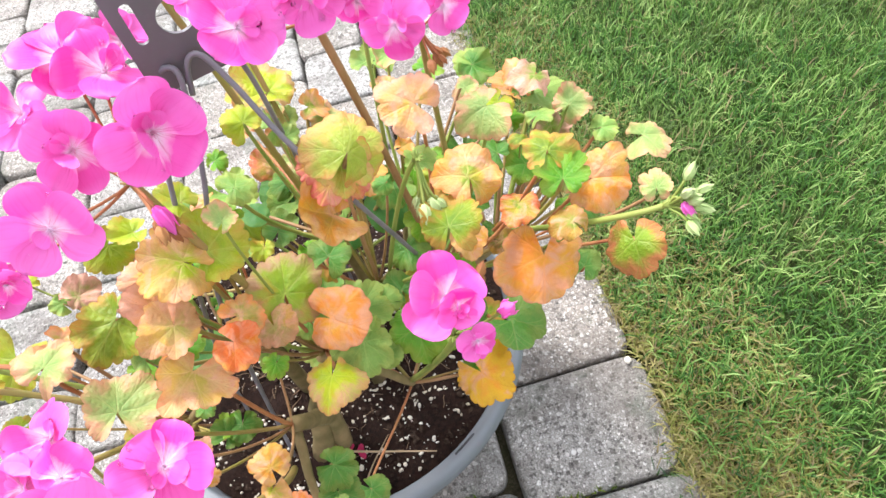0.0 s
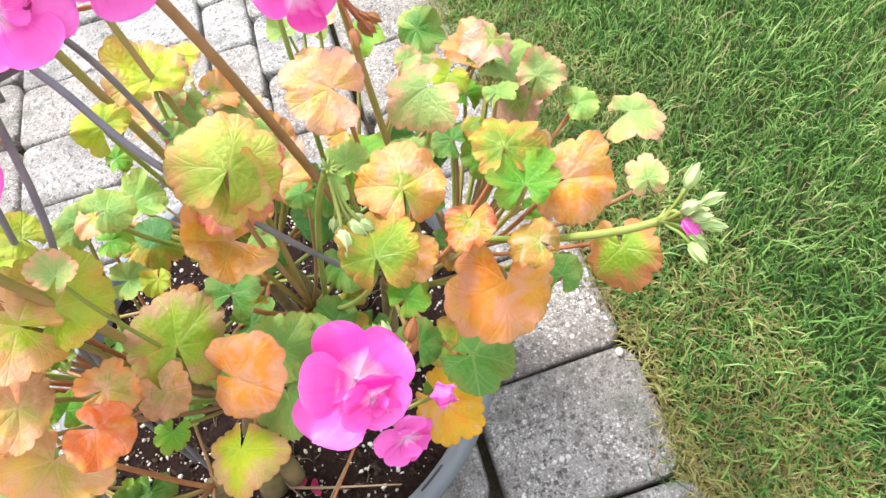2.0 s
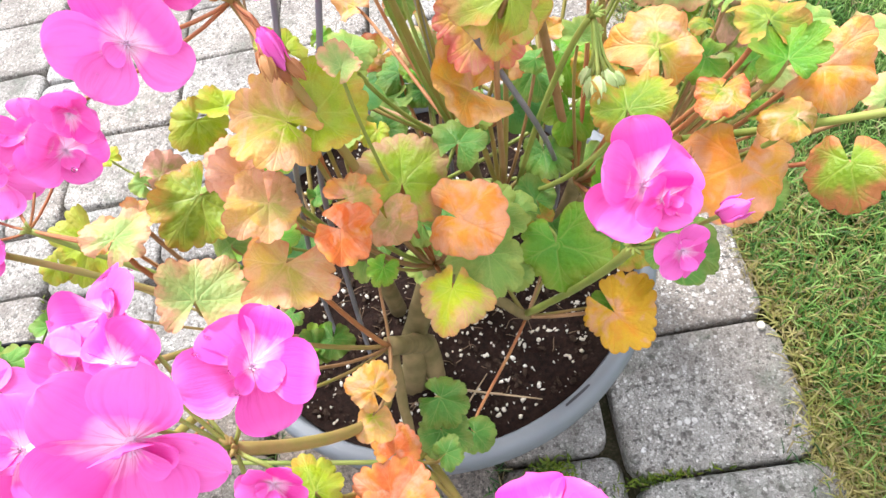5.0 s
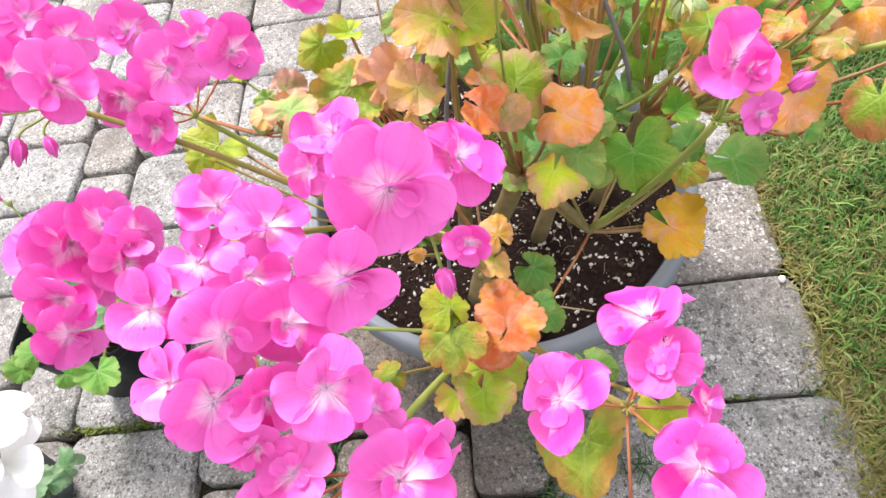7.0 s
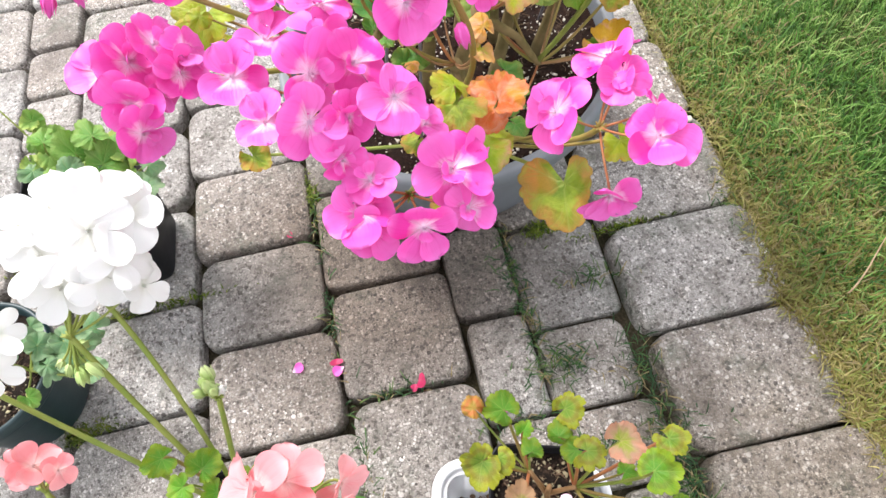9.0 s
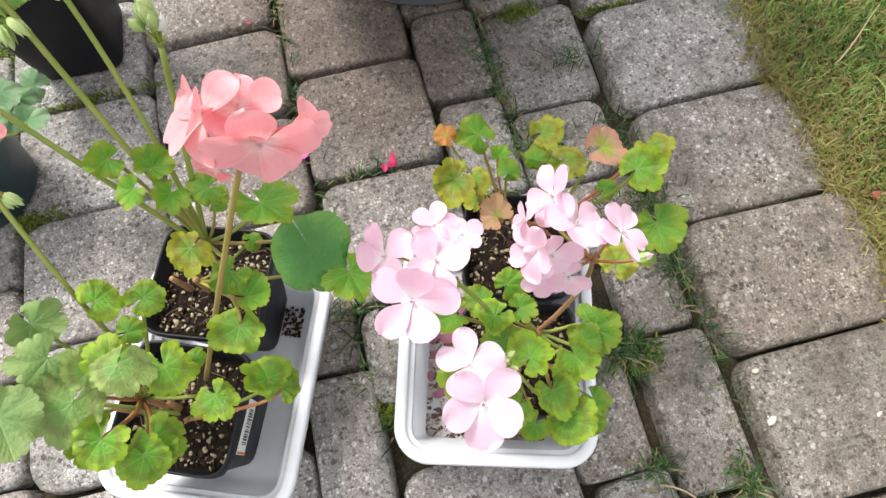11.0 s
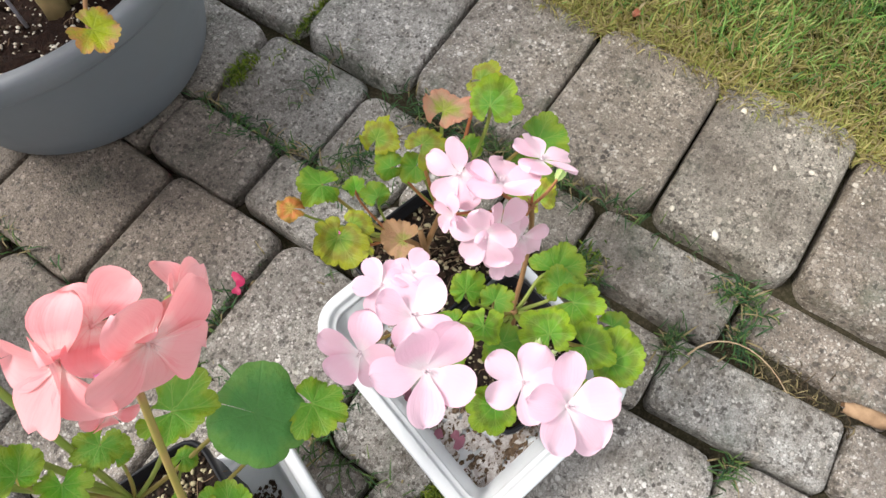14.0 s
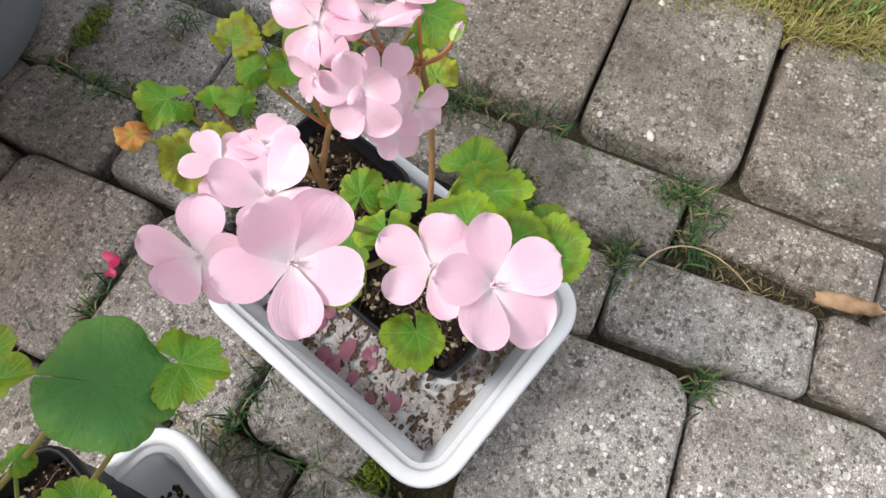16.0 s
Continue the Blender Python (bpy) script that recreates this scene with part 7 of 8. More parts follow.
leaf(E, (-0.356, 0.555, 0.180), (-0.058, 0.676, 0.544), (0.440, -0.539, 0.718), 0.0175, "weed")
leaf(E, (-0.299, 0.518, 0.159), (-0.665, -0.508, -0.236), (-0.049, -0.367, 0.929), 0.0111, "weed_grey")
leaf(E, (-0.321, 0.487, 0.202), (-0.243, 0.670, 0.499), (0.208, -0.534, 0.819), 0.0157, "weed_grey")
leaf(E, (-0.296, 0.515, 0.178), (-0.578, 0.532, 0.372), (0.133, -0.467, 0.874), 0.0109, "weed_grey")
leaf(E, (-0.254, 0.520, 0.170), (-0.191, 0.822, 0.209), (0.322, -0.162, 0.933), 0.0206, "weed")
leaf(E, (-0.367, 0.546, 0.167), (0.398, 0.773, -0.022), (0.495, -0.231, 0.838), 0.0172, "green_pale")
leaf(E, (-0.274, 0.515, 0.181), (0.019, 0.834, -0.246), (0.276, 0.266, 0.924), 0.0262, "green_pale")
leaf(E, (-0.309, 0.504, 0.171), (0.031, 0.829, 0.260), (0.648, -0.250, 0.719), 0.0143, "green_pale")
leaf(E, (-0.357, 0.533, 0.180), (0.365, -0.637, -0.466), (0.539, -0.274, 0.797), 0.0168, "green_pale")
leaf(E, (-0.243, 0.474, 0.200), (0.703, 0.501, 0.105), (0.130, -0.374, 0.918), 0.0131, "weed_grey")
leaf(E, (-0.377, 0.523, 0.176), (-0.415, -0.729, 0.229), (0.424, 0.043, 0.905), 0.0177, "weed_grey")
leaf(E, (-0.302, 0.462, 0.194), (0.247, -0.797, -0.246), (0.058, -0.278, 0.959), 0.0174, "weed_grey")
leaf(E, (-0.253, 0.457, 0.191), (-0.066, 0.865, -0.063), (0.403, 0.097, 0.910), 0.0190, "weed_grey")
leaf(E, (-0.333, 0.484, 0.183), (0.661, 0.541, 0.164), (0.024, -0.316, 0.949), 0.0156, "weed")
leaf(E, (-0.367, 0.522, 0.164), (0.097, -0.741, -0.445), (0.545, -0.377, 0.748), 0.0133, "weed_grey")
leaf(E, (-0.267, 0.531, 0.160), (0.216, -0.842, 0.004), (0.341, 0.092, 0.935), 0.0202, "weed")
leaf(E, (-0.314, 0.507, 0.174), (-0.367, 0.648, 0.449), (0.493, -0.290, 0.820), 0.0140, "green_pale")
leaf(E, (-0.269, 0.561, 0.173), (0.081, 0.849, 0.172), (0.682, -0.207, 0.702), 0.0133, "weed")
leaf(E, (-0.311, 0.516, 0.197), (0.088, 0.836, 0.223), (0.146, -0.269, 0.952), 0.0162, "weed")
leaf(K, (-0.385, 0.327, 0.116), (0.621, 0.504, -0.342), (0.434, 0.075, 0.898), 0.0175, "weed_grey")
leaf(K, (-0.327, 0.297, 0.149), (0.472, 0.730, 0.012), (0.337, -0.233, 0.912), 0.0164, "weed_grey")
leaf(K, (-0.342, 0.313, 0.138), (-0.293, -0.806, 0.145), (0.587, -0.068, 0.807), 0.0173, "weed_grey")
leaf(K, (-0.370, 0.315, 0.143), (0.719, -0.352, -0.341), (0.386, -0.099, 0.917), 0.0130, "weed_grey")
leaf(K, (-0.402, 0.369, 0.125), (0.355, -0.667, -0.430), (0.271, -0.416, 0.868), 0.0154, "weed_grey")
leaf(K, (-0.371, 0.339, 0.136), (-0.268, -0.823, 0.082), (0.743, -0.178, 0.645), 0.0168, "weed_grey")
leaf(K, (-0.343, 0.331, 0.137), (-0.437, 0.732, 0.172), (0.202, -0.108, 0.973), 0.0202, "weed_grey")
leaf(K, (-0.388, 0.334, 0.130), (-0.276, 0.777, 0.276), (-0.180, -0.386, 0.905), 0.0189, "weed_grey")
leaf(K, (-0.335, 0.349, 0.128), (-0.857, 0.123, 0.085), (0.026, -0.441, 0.897), 0.0163, "weed_grey")
leaf(K, (-0.376, 0.334, 0.147), (0.420, 0.663, -0.375), (0.763, -0.125, 0.634), 0.0162, "weed_grey")


# ---- the hanger with its wires ----


def hanger():
    low, right, up = Vector((0.0752, 0.5290, 0.507)), Vector((0.046, 0.014, 0.0)), Vector((0.0, 0.0, 0.080))
    h = thing("plant_hanger", (0.030, 0.52, 0.15), "dark grey plastic hanger plate with thin metal wires", "plant hanger")
    base = Vector((0.030, 0.52, 0.15))
    # the plate: an outline with a round hole and a slot, given thickness
    x, y = right.normalized(), (up - right * (up.dot(right) / right.length_squared)).normalized()
    z = x.cross(y)
    bm = bmesh.new()
    w, l = 0.046, 0.105

    def loop(points):
        vs = [bm.verts.new((px, py, 0)) for px, py in points]
        return [bm.edges.new((vs[i], vs[(i + 1) % len(vs)])) for i in range(len(vs))]

    edges = loop([(px + w / 2, py + l / 2) for px, py in rounded_rect(w, l, 0.004, 3)])
    edges += loop([(0.028 + 0.0092 * math.cos(a * math.pi / 12), 0.036 + 0.0092 * math.sin(a * math.pi / 12)) for a in range(24)])
    edges += loop([(px + 0.009, py + 0.040) for px, py in rounded_rect(0.0056, 0.022, 0.0026, 4)])
    bmesh.ops.triangle_fill(bm, use_beauty=True, use_dissolve=False, edges=edges)
    faces = list(bm.faces)
    more = bmesh.ops.extrude_face_region(bm, geom=faces)
    bmesh.ops.translate(bm, verts=[v for v in more["geom"] if isinstance(v, bmesh.types.BMVert)], vec=(0, 0, 0.0022))
    bmesh.ops.recalc_face_normals(bm, faces=bm.faces)
    me = bpy.data.meshes.new("plate")
    bm.to_mesh(me)
    bm.free()
    me.materials.append(HANGER)
    m = Matrix((x, y, z)).transposed().to_4x4()
    m.translation = low
    world_part("plate", me, h, base, m)
    runs = (((0.079, 0.534, 0.507), (0.084, 0.530, 0.520), (0.092, 0.526, 0.518), (0.087, 0.516, 0.490), (0.078, 0.505, 0.457), (0.057, 0.480, 0.395), (0.042, 0.471, 0.293), (0.026, 0.460, 0.156)),
            ((0.093, 0.526, 0.504), (0.098, 0.529, 0.521), (0.106, 0.529, 0.523), (0.116, 0.521, 0.506), (0.135, 0.504, 0.464), (0.176, 0.504, 0.355), (0.192, 0.560, 0.230), (0.195, 0.595, 0.152)),
            ((0.110, 0.541, 0.511), (0.115, 0.546, 0.515), (0.119, 0.554, 0.489), (0.120, 0.565, 0.433), (0.118, 0.597, 0.303), (0.111, 0.619, 0.156)),
            ((0.075, 0.538, 0.508), (0.069, 0.535, 0.510), (0.064, 0.525, 0.481), (0.044, 0.503, 0.402), (0.016, 0.496, 0.285), (-0.004, 0.497, 0.158)))
    for run in runs:
        pts = [Vector(p) for p in run]
        path = []
        for i in range(len(pts) - 1):
            p0, p1, p2, p3 = pts[max(i - 1, 0)], pts[i], pts[i + 1], pts[min(i + 2, len(pts) - 1)]
            for k in range(6):
                t = k / 6
                path.append(0.5 * ((2 * p1) + (p2 - p0) * t + (2 * p0 - 5 * p1 + 4 * p2 - p3) * t * t + (3 * p1 - p0 - 3 * p2 + p3) * t ** 3))
        path.append(pts[-1])
        v, f = tube(path, 0.0016, 8)
        world_part("wire", mesh_of("wire", v, f, STALK["wire"]), h, base)


HANGER = mat_plastic("hanger_plastic", (0.125, 0.115, 0.128), (0.17, 0.16, 0.17), 0.4, 0.25)
hanger()


# ---- small things lying about ----


def flake_mesh(seed, material, curl=0.2):
    """A crumpled scrap: an uneven disc with a bent rim."""
    r = random.Random(seed)
    n, rings = 12, 3
    ph = [r.uniform(0, 6.28) for _ in range(3)]
    verts, uvs, faces = [(0, 0, 0)], [(0.5, 0.4)], []
    for j in range(1, rings + 1):
        for k in range(n):
            a = 2 * math.pi * k / n
            R = j / rings * (1 + 0.22 * math.sin(2 * a + ph[0]) + 0.14 * math.sin(3 * a + ph[1]))
            verts.append((R * math.cos(a), 0.7 * R * math.sin(a), 0.10 + curl * (j / rings) ** 2 * (0.3 + math.sin(2 * a + ph[2]))))
            uvs.append((k / n, 0.3 + 0.6 * j / rings))
    for k in range(n):
        faces.append((0, 1 + k, 1 + (k + 1) % n))
    for j in range(rings - 1):
        for k in range(n):
            a, b = 1 + j * n + k, 1 + j * n + (k + 1) % n
            faces.append((a, a + n, b + n, b))
    return mesh_of("scrap", verts, faces, material, True, uvs)


def fallen(name, label, category, at, size, turn, me, group=""):
    ob = new(name, me)
    ob.matrix_basis = pose(*at, 0, 0, turn) @ Matrix.Scale(size, 4)
    return tagged(ob, label, category, group)


CRIMSON = mat_petal("crimson", (0.62, 0.06, 0.14), (0.52, 0.02, 0.09), (0.60, 0.05, 0.16), (0.40, 0.01, 0.05), 0.4)
for k, (x, y, z, s) in enumerate(((-0.125, 0.301, 0.002, 0.0065), (-0.036, 0.255, 0.002, 0.0075), (-0.158, 0.481, 0.002, 0.0050), (-0.045, 0.250, 0.002, 0.0050), (0.085, 0.446, 0.153, 0.0060), (0.074, 0.453, 0.152, 0.0050))):
    fallen("fallen_petal", "crumpled crimson petal fallen on the pavers" if z < 0.1 else "crimson petal scrap on the potting soil", "petal", (x, y, z), s, 71 * k, flake_mesh(k + 3, CRIMSON, 0.28), "fallen petals")
v, f, u = [], [], []
petal(v, f, u, 0.0, 1.0, 0.45, 0.15, -0.2, 5)
SINGLE = mesh_of("fallen_petal", v, f, PETAL["pink"], True, u)
for x, y, turn in ((0.055, 0.201, 150), (-0.177, 0.302, 20), (-0.118, 0.294, 200)):
    fallen("fallen_petal", "single fresh pink petal lying on a paver", "petal", (x, y, 0.001), 0.014, turn, SINGLE, "fallen petals")

fallen("leaf_scrap", "red-brown leaf scrap at the lawn's edge", "leaf", (0.420, 0.082, 0.006), 0.0062, 40, flake_mesh(77, mat_stalk("rust", (0.17, 0.045, 0.022), (0.26, 0.085, 0.04)), 0.3))
dry = thing("dry_leaf", (0.147, -0.262, 0.004), "brown curled dry leaf on the pavers", "leaf", turn=-80)
WITHERED = mat_stalk("withered", (0.15, 0.085, 0.045), (0.36, 0.235, 0.135), 0.7)


def scroll_mesh(length, radius):
    """A dead leaf rolled up lengthwise, open along one side, with torn ends."""
    verts, faces, n, m = [], [], 14, 12
    for i in range(n + 1):
        x = length * (i / n - 0.5)
        fat = 0.55 + 0.55 * math.sin(math.pi * (0.12 + 0.8 * i / n))
        for k in range(m + 1):
            a = radians(-70 + 300 * k / m)
            w = radius * fat * (1 - 0.28 * k / m) * (1 + 0.42 * noise.noise((x * 160, k * 0.7, 2.0)))
            verts.append((x + 0.003 * noise.noise((k * 0.9, i * 0.2, 7.0)), 1.15 * w * math.cos(a), radius + w * math.sin(a)))
    for i in range(n):
        for k in range(m):
            a = i * (m + 1) + k
            faces.append((a, a + 1, a + m + 2, a + m + 1))
    return mesh_of("blade", verts, faces, WITHERED)


blade = part("blade", scroll_mesh(0.046, 0.0062), None, dry)
v, f = tube(((0.022, 0, 0.003), (0.030, 0.002, 0.003), (0.040, 0.001, 0.001)), 0.0009, 5, 0.7)
part("leaf_stem", mesh_of("leaf_stem", v, f, STALK["dry"]), None, dry)

spots = ((0.356, -0.101), (0.349, -0.110), (0.236, -0.048), (0.232, -0.089), (0.328, -0.110), (0.372, -0.06), (0.300, 0.02), (0.335, -0.19))
walker = itertools.cycle(spots)
v, f = grains(16, lambda r: (lambda s: (s[0] + r.uniform(-0.003, 0.003), s[1] + r.uniform(-0.003, 0.003), 0.0012))(next(walker)), 0.0014, 0.0042, 9, 0.25)
tagged(new("white_specks", mesh_of("white_specks", v, f, PERLITE)), "dried white specks on a grey paver", "specks", kind="stuff")

v, f = grains(1, lambda r: (0, 0, 0.006), 0.011, 0.013, 21, 0.7)
bm = bmesh.new()
me = mesh_of("pebble", v, f, mat_stalk("pale_stone", (0.50, 0.46, 0.38), (0.62, 0.58, 0.50), 0.7))
bm.from_mesh(me)
bmesh.ops.subdivide_edges(bm, edges=bm.edges, cuts=1, use_grid_fill=True, smooth=1.0)
bm.to_mesh(me)
bm.free()
me.polygons.foreach_set("use_smooth", [True] * len(me.polygons))
fallen("pebble", "small pale pebble beside the lawn", "pebble", (0.383, 0.512, 0.0), 0.38, 0, me)


def stick(name, label, points, radius, kind):
    v, f = tube(bezier(*points, 10), radius, 6, 0.5)
    return tagged(new(name, mesh_of(name, v, f, STALK[kind])), label, name)


stick("straw", "long dry straw stalk lying on the grass", ((0.440, 0.228, 0.020), (0.462, 0.238, 0.030), (0.485, 0.262, 0.032), (0.515, 0.282, 0.026)), 0.0011, "dry")
stick("straw", "thin curved dry grass stem lying over the paver joint", ((0.118, -0.118, 0.004), (0.150, -0.128, 0.012), (0.160, -0.165, 0.008), (0.132, -0.200, 0.004)), 0.0009, "dry")
stick("twig", "thin dry twig on the potting soil", ((0.066, 0.452, 0.155), (0.09, 0.442, 0.158), (0.12, 0.434, 0.157), (0.150, 0.425, 0.156)), 0.0013, "dry")
stick("twig", "short forked dry twig on the potting soil", ((0.086, 0.420, 0.156), (0.095, 0.434, 0.158), (0.103, 0.440, 0.160), (0.112, 0.452, 0.158)), 0.0008, "dry")
stick("twig", "dry curved flower stalk lying on the potting soil", ((0.048, 0.500, 0.156), (0.056, 0.470, 0.166), (0.064, 0.455, 0.162), (0.075, 0.440, 0.156)), 0.0009, "dry")

# wet scraps washed into the tray of the pale pink geranium, and spilt soil in the other
PULP = mat_ground("wet_pulp", (0.50, 0.47, 0.45), (0.26, 0.20, 0.16), (0.66, 0.64, 0.63), 30)
LEAF_BIT = mat_ground("leaf_bit", (0.07, 0.045, 0.03), (0.17, 0.11, 0.07), (0.28, 0.20, 0.13))


def in_tray(at, turn, x0, x1, y0, y1, z):
    m = pose(*at, 0, 0, turn)
    return lambda r: m @ Vector((r.uniform(x0, x1), r.uniform(y0, y1), z))


def scraps(name, label, spot, count, low, high, material, seed):
    r = random.Random(seed)
    v, f = [], []
    for k in range(count):
        at, s, a = Vector(spot(r)), r.uniform(low, high), r.uniform(0, 6.28)
        n = r.choice((5, 6, 7))
        ring = [at + Vector((math.cos(a + 6.283 * i / n) * s * r.uniform(0.6, 1.2), math.sin(a + 6.283 * i / n) * s * r.uniform(0.4, 0.9), r.uniform(0, 0.0016))) for i in range(n)]
        low_ring = [p - Vector((0, 0, 0.0009)) for p in ring]
        i0 = len(v)
        v += [at + Vector((0, 0, 0.0010))] + ring + low_ring
        for i in range(n):
            j = (i + 1) % n
            f += [(i0, i0 + 1 + i, i0 + 1 + j), (i0 + 1 + i, i0 + 1 + n + i, i0 + 1 + n + j, i0 + 1 + j)]
    return tagged(new(name, mesh_of(name, v, f, material, False)), label, "litter", kind="stuff")


T1 = ((0.0126, 0.0358, 0.002), -16.5)
strip = in_tray(*T1, -0.062, -0.020, -0.084, 0.080, 0.0055)
corner = in_tray(*T1, -0.062, 0.055, -0.086, -0.062, 0.0055)
both = lambda r: strip(r) if r.random() < 0.7 else corner(r)
scraps("tray_pulp", "pale wet paper and petal scraps in the tray", both, 170, 0.003, 0.0080, PULP, 31)
scraps("tray_petals", "faded purple petal scraps in the tray", lambda r: in_tray(*T1, -0.060, -0.030, -0.05, 0.05, 0.0068)(r), 13, 0.004, 0.010, mat_petal("faded", (0.40, 0.16, 0.22), (0.30, 0.07, 0.12), (0.42, 0.17, 0.24), (0.22, 0.04, 0.07), 0.4), 32)
scraps("tray_leaf_bits", "brown leaf bits and soil in the tray", both, 520, 0.0008, 0.0042, LEAF_BIT, 33)
spill = lambda r: in_tray((-0.166, 0.108, 0.002), -21.5, -0.010, 0.008, -0.014, 0.014, 0.0065)(r)
v, f = grains(240, spill, 0.0004, 0.0022, 41, 0.4)
tagged(new("spilt_soil", mesh_of("spilt_soil", v, f, BARK, False)), "dark spilt soil crumbs in the white tray", "soil", kind="stuff")

# paper label on a small pot: plain bars stand for its print
PAPER = mat_plastic("label_paper", (0.72, 0.72, 0.70), (0.60, 0.58, 0.54), 0.6, 0.15)
INK = mat_plastic("label_ink", (0.03, 0.03, 0.035), (0.06, 0.06, 0.06), 0.6, 0.1)
ORANGE_INK = mat_plastic("label_orange", (0.60, 0.16, 0.04), (0.5, 0.16, 0.06), 0.6, 0.1)


def on_side(y0, y1, z0, z1, out):
    """A thin slip on the pot's sloping side."""
    bm = bmesh.new()
    at = lambda z, o: 0.0372 + (z - 0.003) * 0.1063 + o
    corners = [(at(z, o), y, z) for o in (out - 0.0003, out) for y, z in ((y0, z0), (y1, z0), (y1, z1), (y0, z1))]
    vs = [bm.verts.new(c) for c in corners]
    for q in ((4, 5, 6, 7), (0, 3, 2, 1), (0, 1, 5, 4), (1, 2, 6, 5), (2, 3, 7, 6), (3, 0, 4, 7)):
        bm.faces.new([vs[i] for i in q])
    return bm


slip = part("paper_label", on_side(-0.028, 0.016, 0.050, 0.076, 0.0009), PAPER, labelled, "white paper label with dark bars", smooth=False)
r = random.Random(3)
y = -0.020
while y < 0.008:
    h = r.choice((0.0006, 0.0009, 0.0013))
    part("bar", on_side(y, y + h, 0.055, 0.068, 0.0014), INK, slip, smooth=False)
    y += h + r.choice((0.0008, 0.0012))
part("stripe", on_side(-0.0275, -0.0255, 0.0505, 0.0755, 0.0014), ORANGE_INK, slip, smooth=False)

# a dark slot in the planter's rim
bm = bmesh.new()
for px, py in rounded_rect(0.0028, 0.024, 0.0013, 4):
    bm.verts.new((px, py, 0.0))
bm.faces.new(bm.verts[:])
more = bmesh.ops.extrude_face_region(bm, geom=bm.faces[:])
bmesh.ops.translate(bm, verts=[q for q in more["geom"] if isinstance(q, bmesh.types.BMVert)], vec=(0, 0, 0.0008))
bmesh.ops.recalc_face_normals(bm, faces=bm.faces)
slot = part("slot", bm, INK, planter, "dark drain slot in the rim")
slot.matrix_basis = pose(0.0955, -0.1545, 0.1706, 0, 0, -58.3)

# a withered flower head at the back of the large geranium
OLD = Umbel(G, (0.010, 0.636, 0.398), (0.020, 0.520, 0.286), "pink", (-0.01, 0.02, 0.0), 0.0011, "dry", "dry")
bud_cluster(OLD, (0.008, 0.640, 0.402), (-0.4, -0.3, 0.6), 9, 0.9, 0.0050, ("brown",), 17)

# ---- the many small pieces ----


def blades(name, label, x, y, length, width, seed, lean=0.6, material=None, z0=-0.012, category="grass"):
    """Grass blades: bent three-step ribbons, joined into one piece."""
    g = np.random.default_rng(seed)
    x, y = np.asarray(x), np.asarray(y)
    count = len(x)
    L = length * g.uniform(0.45, 1.25, count)
    W = width * g.uniform(0.6, 1.3, count)
    az = g.uniform(0, 2 * np.pi, count) + 0.9 * np.sin(x * 9) + 0.7 * np.sin(y * 7 + x * 4)
    ln = lean * g.uniform(0.2, 1.5, count)
    dx, dy = np.cos(az), np.sin(az)
    px, py = -dy, dx
    V = np.empty((count, 7, 3))
    U = np.empty((count, 7, 2))
    for i, (s, w) in enumerate(((0.0, 0.7), (0.38, 1.0), (0.74, 0.75))):
        out, up = L * s * np.sin(ln * s), L * s * np.cos(ln * s * 0.9)
        for j, side in enumerate((-1, 1)):
            V[:, 2 * i + j, 0] = x + dx * out + px * W * w * side
            V[:, 2 * i + j, 1] = y + dy * out + py * W * w * side
            V[:, 2 * i + j, 2] = z0 + up
            U[:, 2 * i + j] = (j, s)
    out, up = L * np.sin(ln * 1.2), L * np.cos(ln * 1.05)
    V[:, 6] = np.stack((x + dx * out, y + dy * out, z0 + np.maximum(up, 0.15 * L)), 1)
    U[:, 6] = (0.5, 1)
    base = (np.arange(count) * 7)[:, None]
    q = np.concatenate([base + np.array([0, 1, 3, 2]), base + np.array([2, 3, 5, 4])])
    tri = base + np.array([4, 5, 6])
    me = bpy.data.meshes.new(name)
    nv, nq, nt = count * 7, len(q), len(tri)
    me.vertices.add(nv)
    me.vertices.foreach_set("co", V.reshape(-1).astype(np.float32))
    me.loops.add(nq * 4 + nt * 3)
    loops = np.concatenate((q.ravel(), tri.ravel())).astype(np.int32)
    me.loops.foreach_set("vertex_index", loops)
    me.polygons.add(nq + nt)
    me.polygons.foreach_set("loop_start", np.concatenate((np.arange(nq) * 4, nq * 4 + np.arange(nt) * 3)).astype(np.int32))
    layer = me.uv_layers.new(name="UVMap")
    layer.data.foreach_set("uv", U.reshape(-1, 2)[loops].astype(np.float32).ravel())
    me.materials.append(material or GRASS)
    me.update(calc_edges=True)
    me.validate()
    return tagged(new(name, me), label, category, kind="stuff")


EDGE = np.vectorize(edge_x)
G0 = np.random.default_rng(5)


def lawn(name, label, count, reach, power, y0, y1, length, width, seed, lean, material=None, inset=0.0, worn=0.0):
    """Worn: the share of blades missing at the paved edge, where the turf is dry."""
    y = G0.uniform(y0, y1, count)
    off = inset + reach * G0.random(count) ** power
    keep = G0.random(count) > worn * np.exp(-np.maximum(off, 0) / np.where(y < 0.36, 0.10, 0.10)) * np.clip(1.45 - 1.7 * np.maximum(y, 0.0), 0.45, 1.35)
    if width > 0.002:                              # the coarse outer turf thins out into the ground
        keep &= G0.random(count) < np.clip((inset + reach - off) / (0.5 * reach), 0, 1) * np.clip((y1 - y) / 0.9, 0, 1) * np.clip((y - y0 + 0.4) / 0.9, 0, 1)
    x, y = (EDGE(y) + off)[keep], y[keep]
    return blades(name, label, x, y, length, width, seed, lean, material)


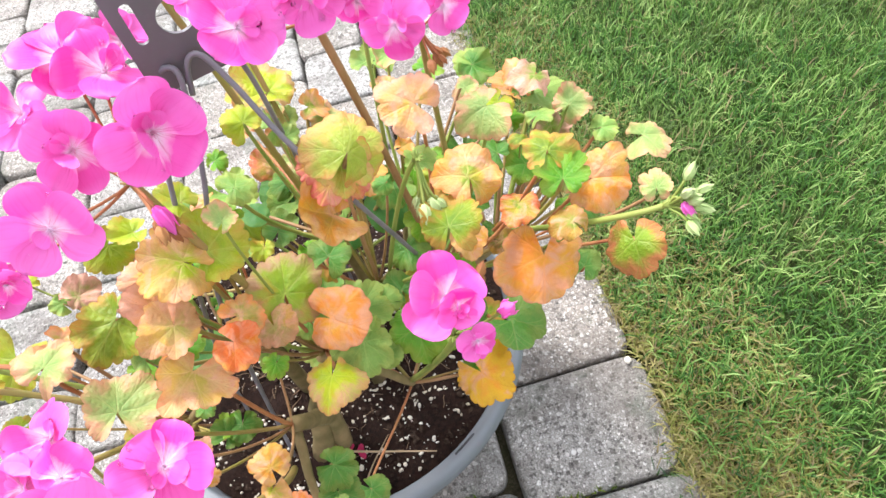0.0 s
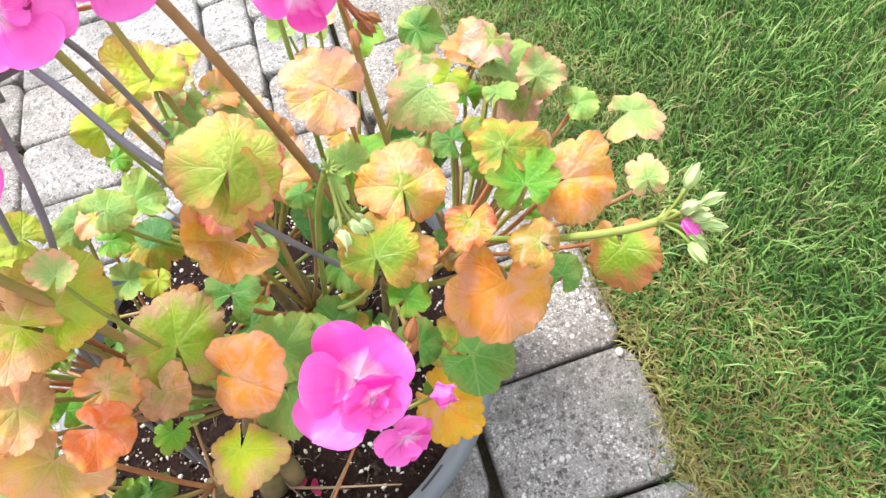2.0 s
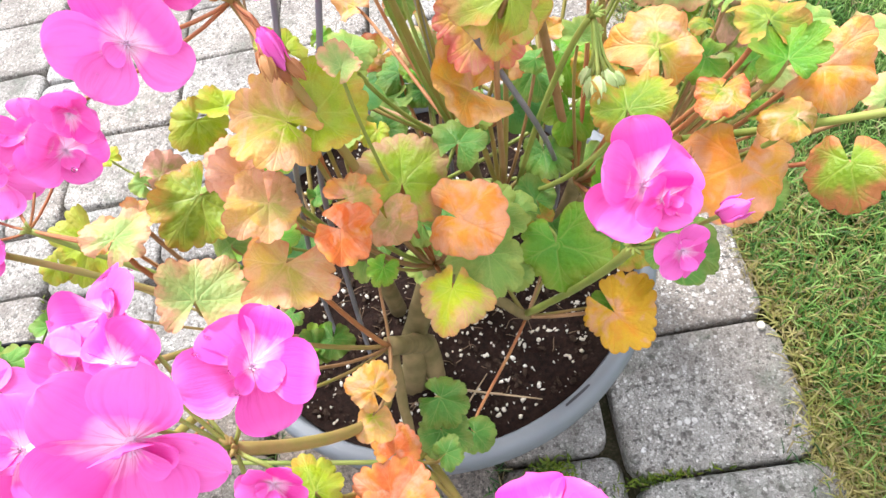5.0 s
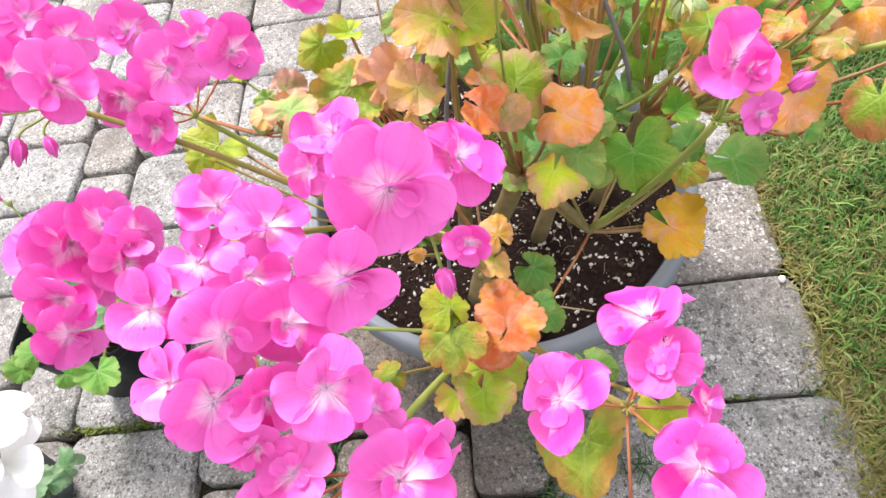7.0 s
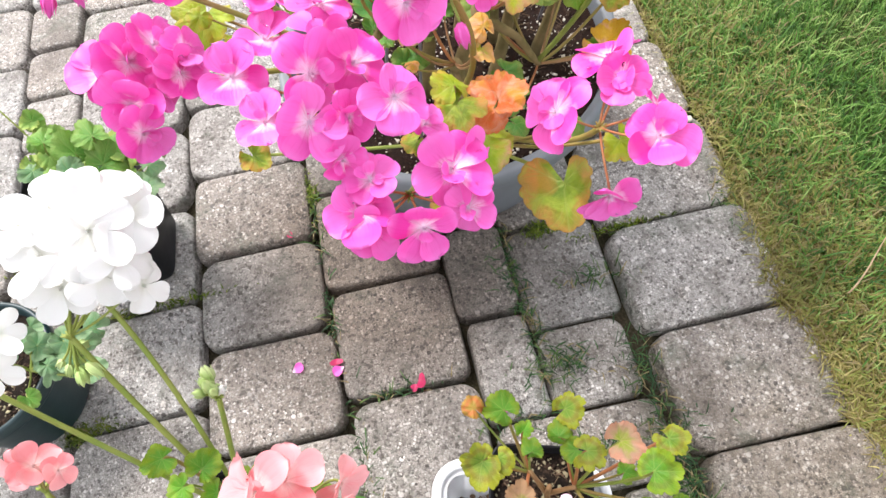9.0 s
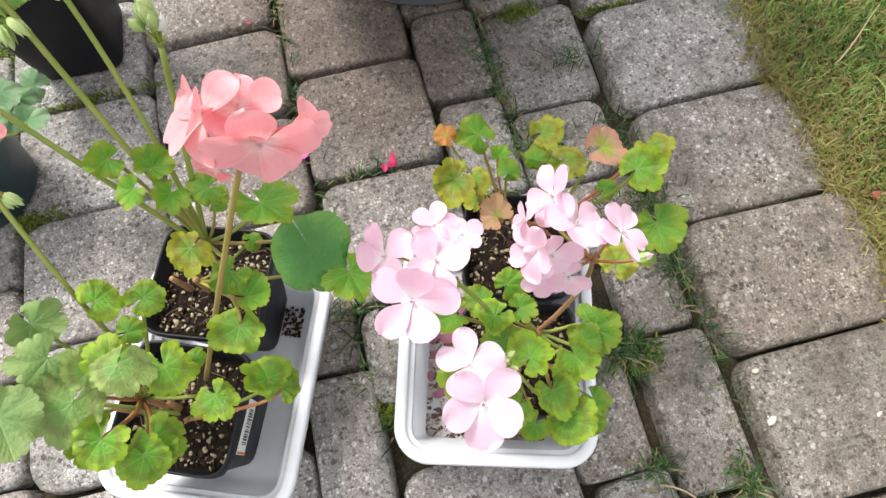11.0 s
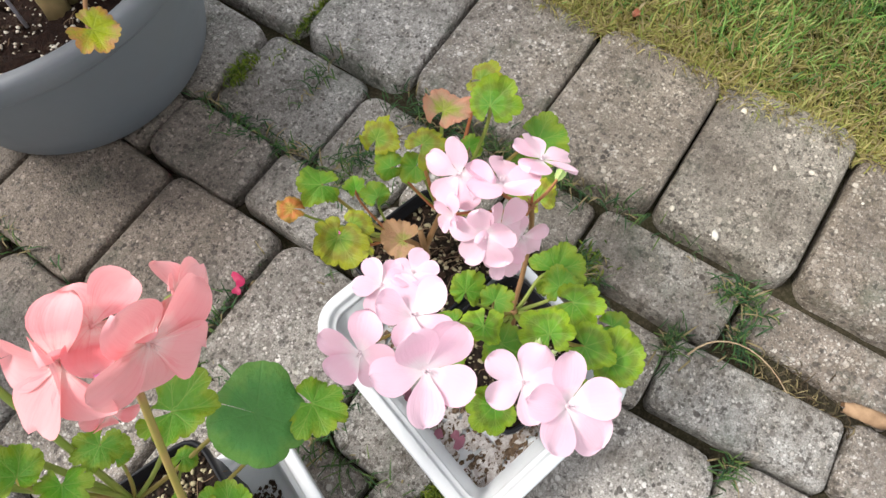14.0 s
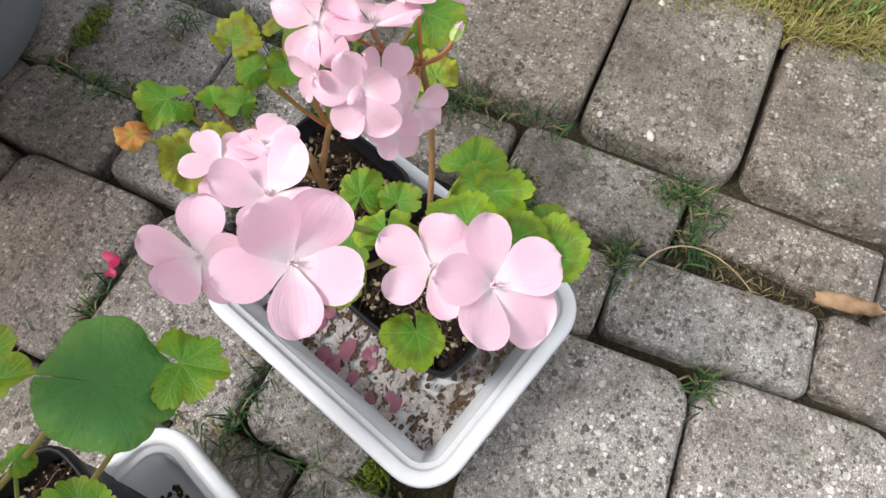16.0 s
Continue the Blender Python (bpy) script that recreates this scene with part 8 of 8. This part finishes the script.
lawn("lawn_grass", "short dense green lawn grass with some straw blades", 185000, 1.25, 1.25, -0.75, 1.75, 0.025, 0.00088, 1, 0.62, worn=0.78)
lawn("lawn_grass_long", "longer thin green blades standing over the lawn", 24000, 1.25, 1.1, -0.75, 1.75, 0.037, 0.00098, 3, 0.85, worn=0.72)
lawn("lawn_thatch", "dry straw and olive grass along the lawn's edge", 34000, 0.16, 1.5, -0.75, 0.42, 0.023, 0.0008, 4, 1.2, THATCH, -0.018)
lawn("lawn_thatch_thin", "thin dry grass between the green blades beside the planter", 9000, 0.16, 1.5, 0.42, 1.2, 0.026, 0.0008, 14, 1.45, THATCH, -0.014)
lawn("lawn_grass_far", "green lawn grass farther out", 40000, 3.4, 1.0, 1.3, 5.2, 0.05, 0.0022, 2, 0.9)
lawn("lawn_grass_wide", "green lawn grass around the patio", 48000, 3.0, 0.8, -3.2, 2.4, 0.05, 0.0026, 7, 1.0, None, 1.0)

# grass and moss in the joints: (x, y, spread along x, spread along y, blades)
tufts = ((0.136, 0.000, 0.010, 0.010, 260), (0.205, 0.090, 0.008, 0.030, 150), (0.124, -0.104, 0.008, 0.006, 70), (0.052, -0.186, 0.006, 0.004, 40), (0.194, -0.136, 0.006, 0.012, 130), (0.157, -0.151, 0.012, 0.006, 80), (0.094, 0.371, 0.008, 0.030, 110), (0.119, 0.235, 0.020, 0.012, 140), (0.205, 0.200, 0.010, 0.030, 120),
         (0.215, 0.060, 0.005, 0.070, 150), (0.100, 0.300, 0.006, 0.050, 130), (0.160, 0.145, 0.045, 0.006, 110), (-0.110, 0.080, 0.006, 0.050, 120), (-0.110, 0.200, 0.004, 0.040, 70), (-0.084, 0.106, 0.020, 0.004, 60),
         (-0.120, 0.470, 0.003, 0.040, 50), (-0.060, 0.250, 0.030, 0.004, 60), (-0.122, 0.350, 0.003, 0.020, 50), (0.060, 0.190, 0.030, 0.005, 60), (0.190, 0.330, 0.030, 0.005, 60), (0.380, 0.390, 0.010, 0.02, 40))
tx = np.concatenate([G0.normal(0, a, n) + x - 0.002 for x, y, a, b, n in tufts])
ty = np.concatenate([G0.normal(0, b, n) + y for x, y, a, b, n in tufts])
blades("joint_grass", "thin dark green grass growing out of the paver joints", tx, ty, 0.020, 0.0007, 6, 1.7, JOINT_GRASS, -0.006)
wx, wy = G0.normal(0.146, 0.007, 170), G0.normal(-0.200, 0.030, 170)
blades("joint_straw", "dead grass and straw washed into a wide paver joint", wx, wy, 0.014, 0.0006, 16, 1.9, DEAD, -0.012)
cushions = ((-0.130, 0.536, 0.008, 0.016, 420), (-0.471, 0.527, 0.020, 0.006, 400), (-0.425, 0.292, 0.020, 0.006, 380), (0.142, -0.004, 0.010, 0.008, 300), (-0.092, 0.000, 0.010, 0.006, 200), (-0.350, 0.430, 0.05, 0.003, 300),
            (0.150, 0.408, 0.012, 0.005, 220), (-0.432, 0.600, 0.004, 0.05, 260), (0.240, 0.385, 0.03, 0.003, 160))
mx = np.concatenate([G0.normal(0, a, n) + x for x, y, a, b, n in cushions])
my = np.concatenate([G0.normal(0, b, n) + y for x, y, a, b, n in cushions])
blades("joint_moss", "yellow-green moss cushions in the paver joints", mx, my, 0.0085, 0.0009, 8, 1.0, MOSS, -0.006, "moss")

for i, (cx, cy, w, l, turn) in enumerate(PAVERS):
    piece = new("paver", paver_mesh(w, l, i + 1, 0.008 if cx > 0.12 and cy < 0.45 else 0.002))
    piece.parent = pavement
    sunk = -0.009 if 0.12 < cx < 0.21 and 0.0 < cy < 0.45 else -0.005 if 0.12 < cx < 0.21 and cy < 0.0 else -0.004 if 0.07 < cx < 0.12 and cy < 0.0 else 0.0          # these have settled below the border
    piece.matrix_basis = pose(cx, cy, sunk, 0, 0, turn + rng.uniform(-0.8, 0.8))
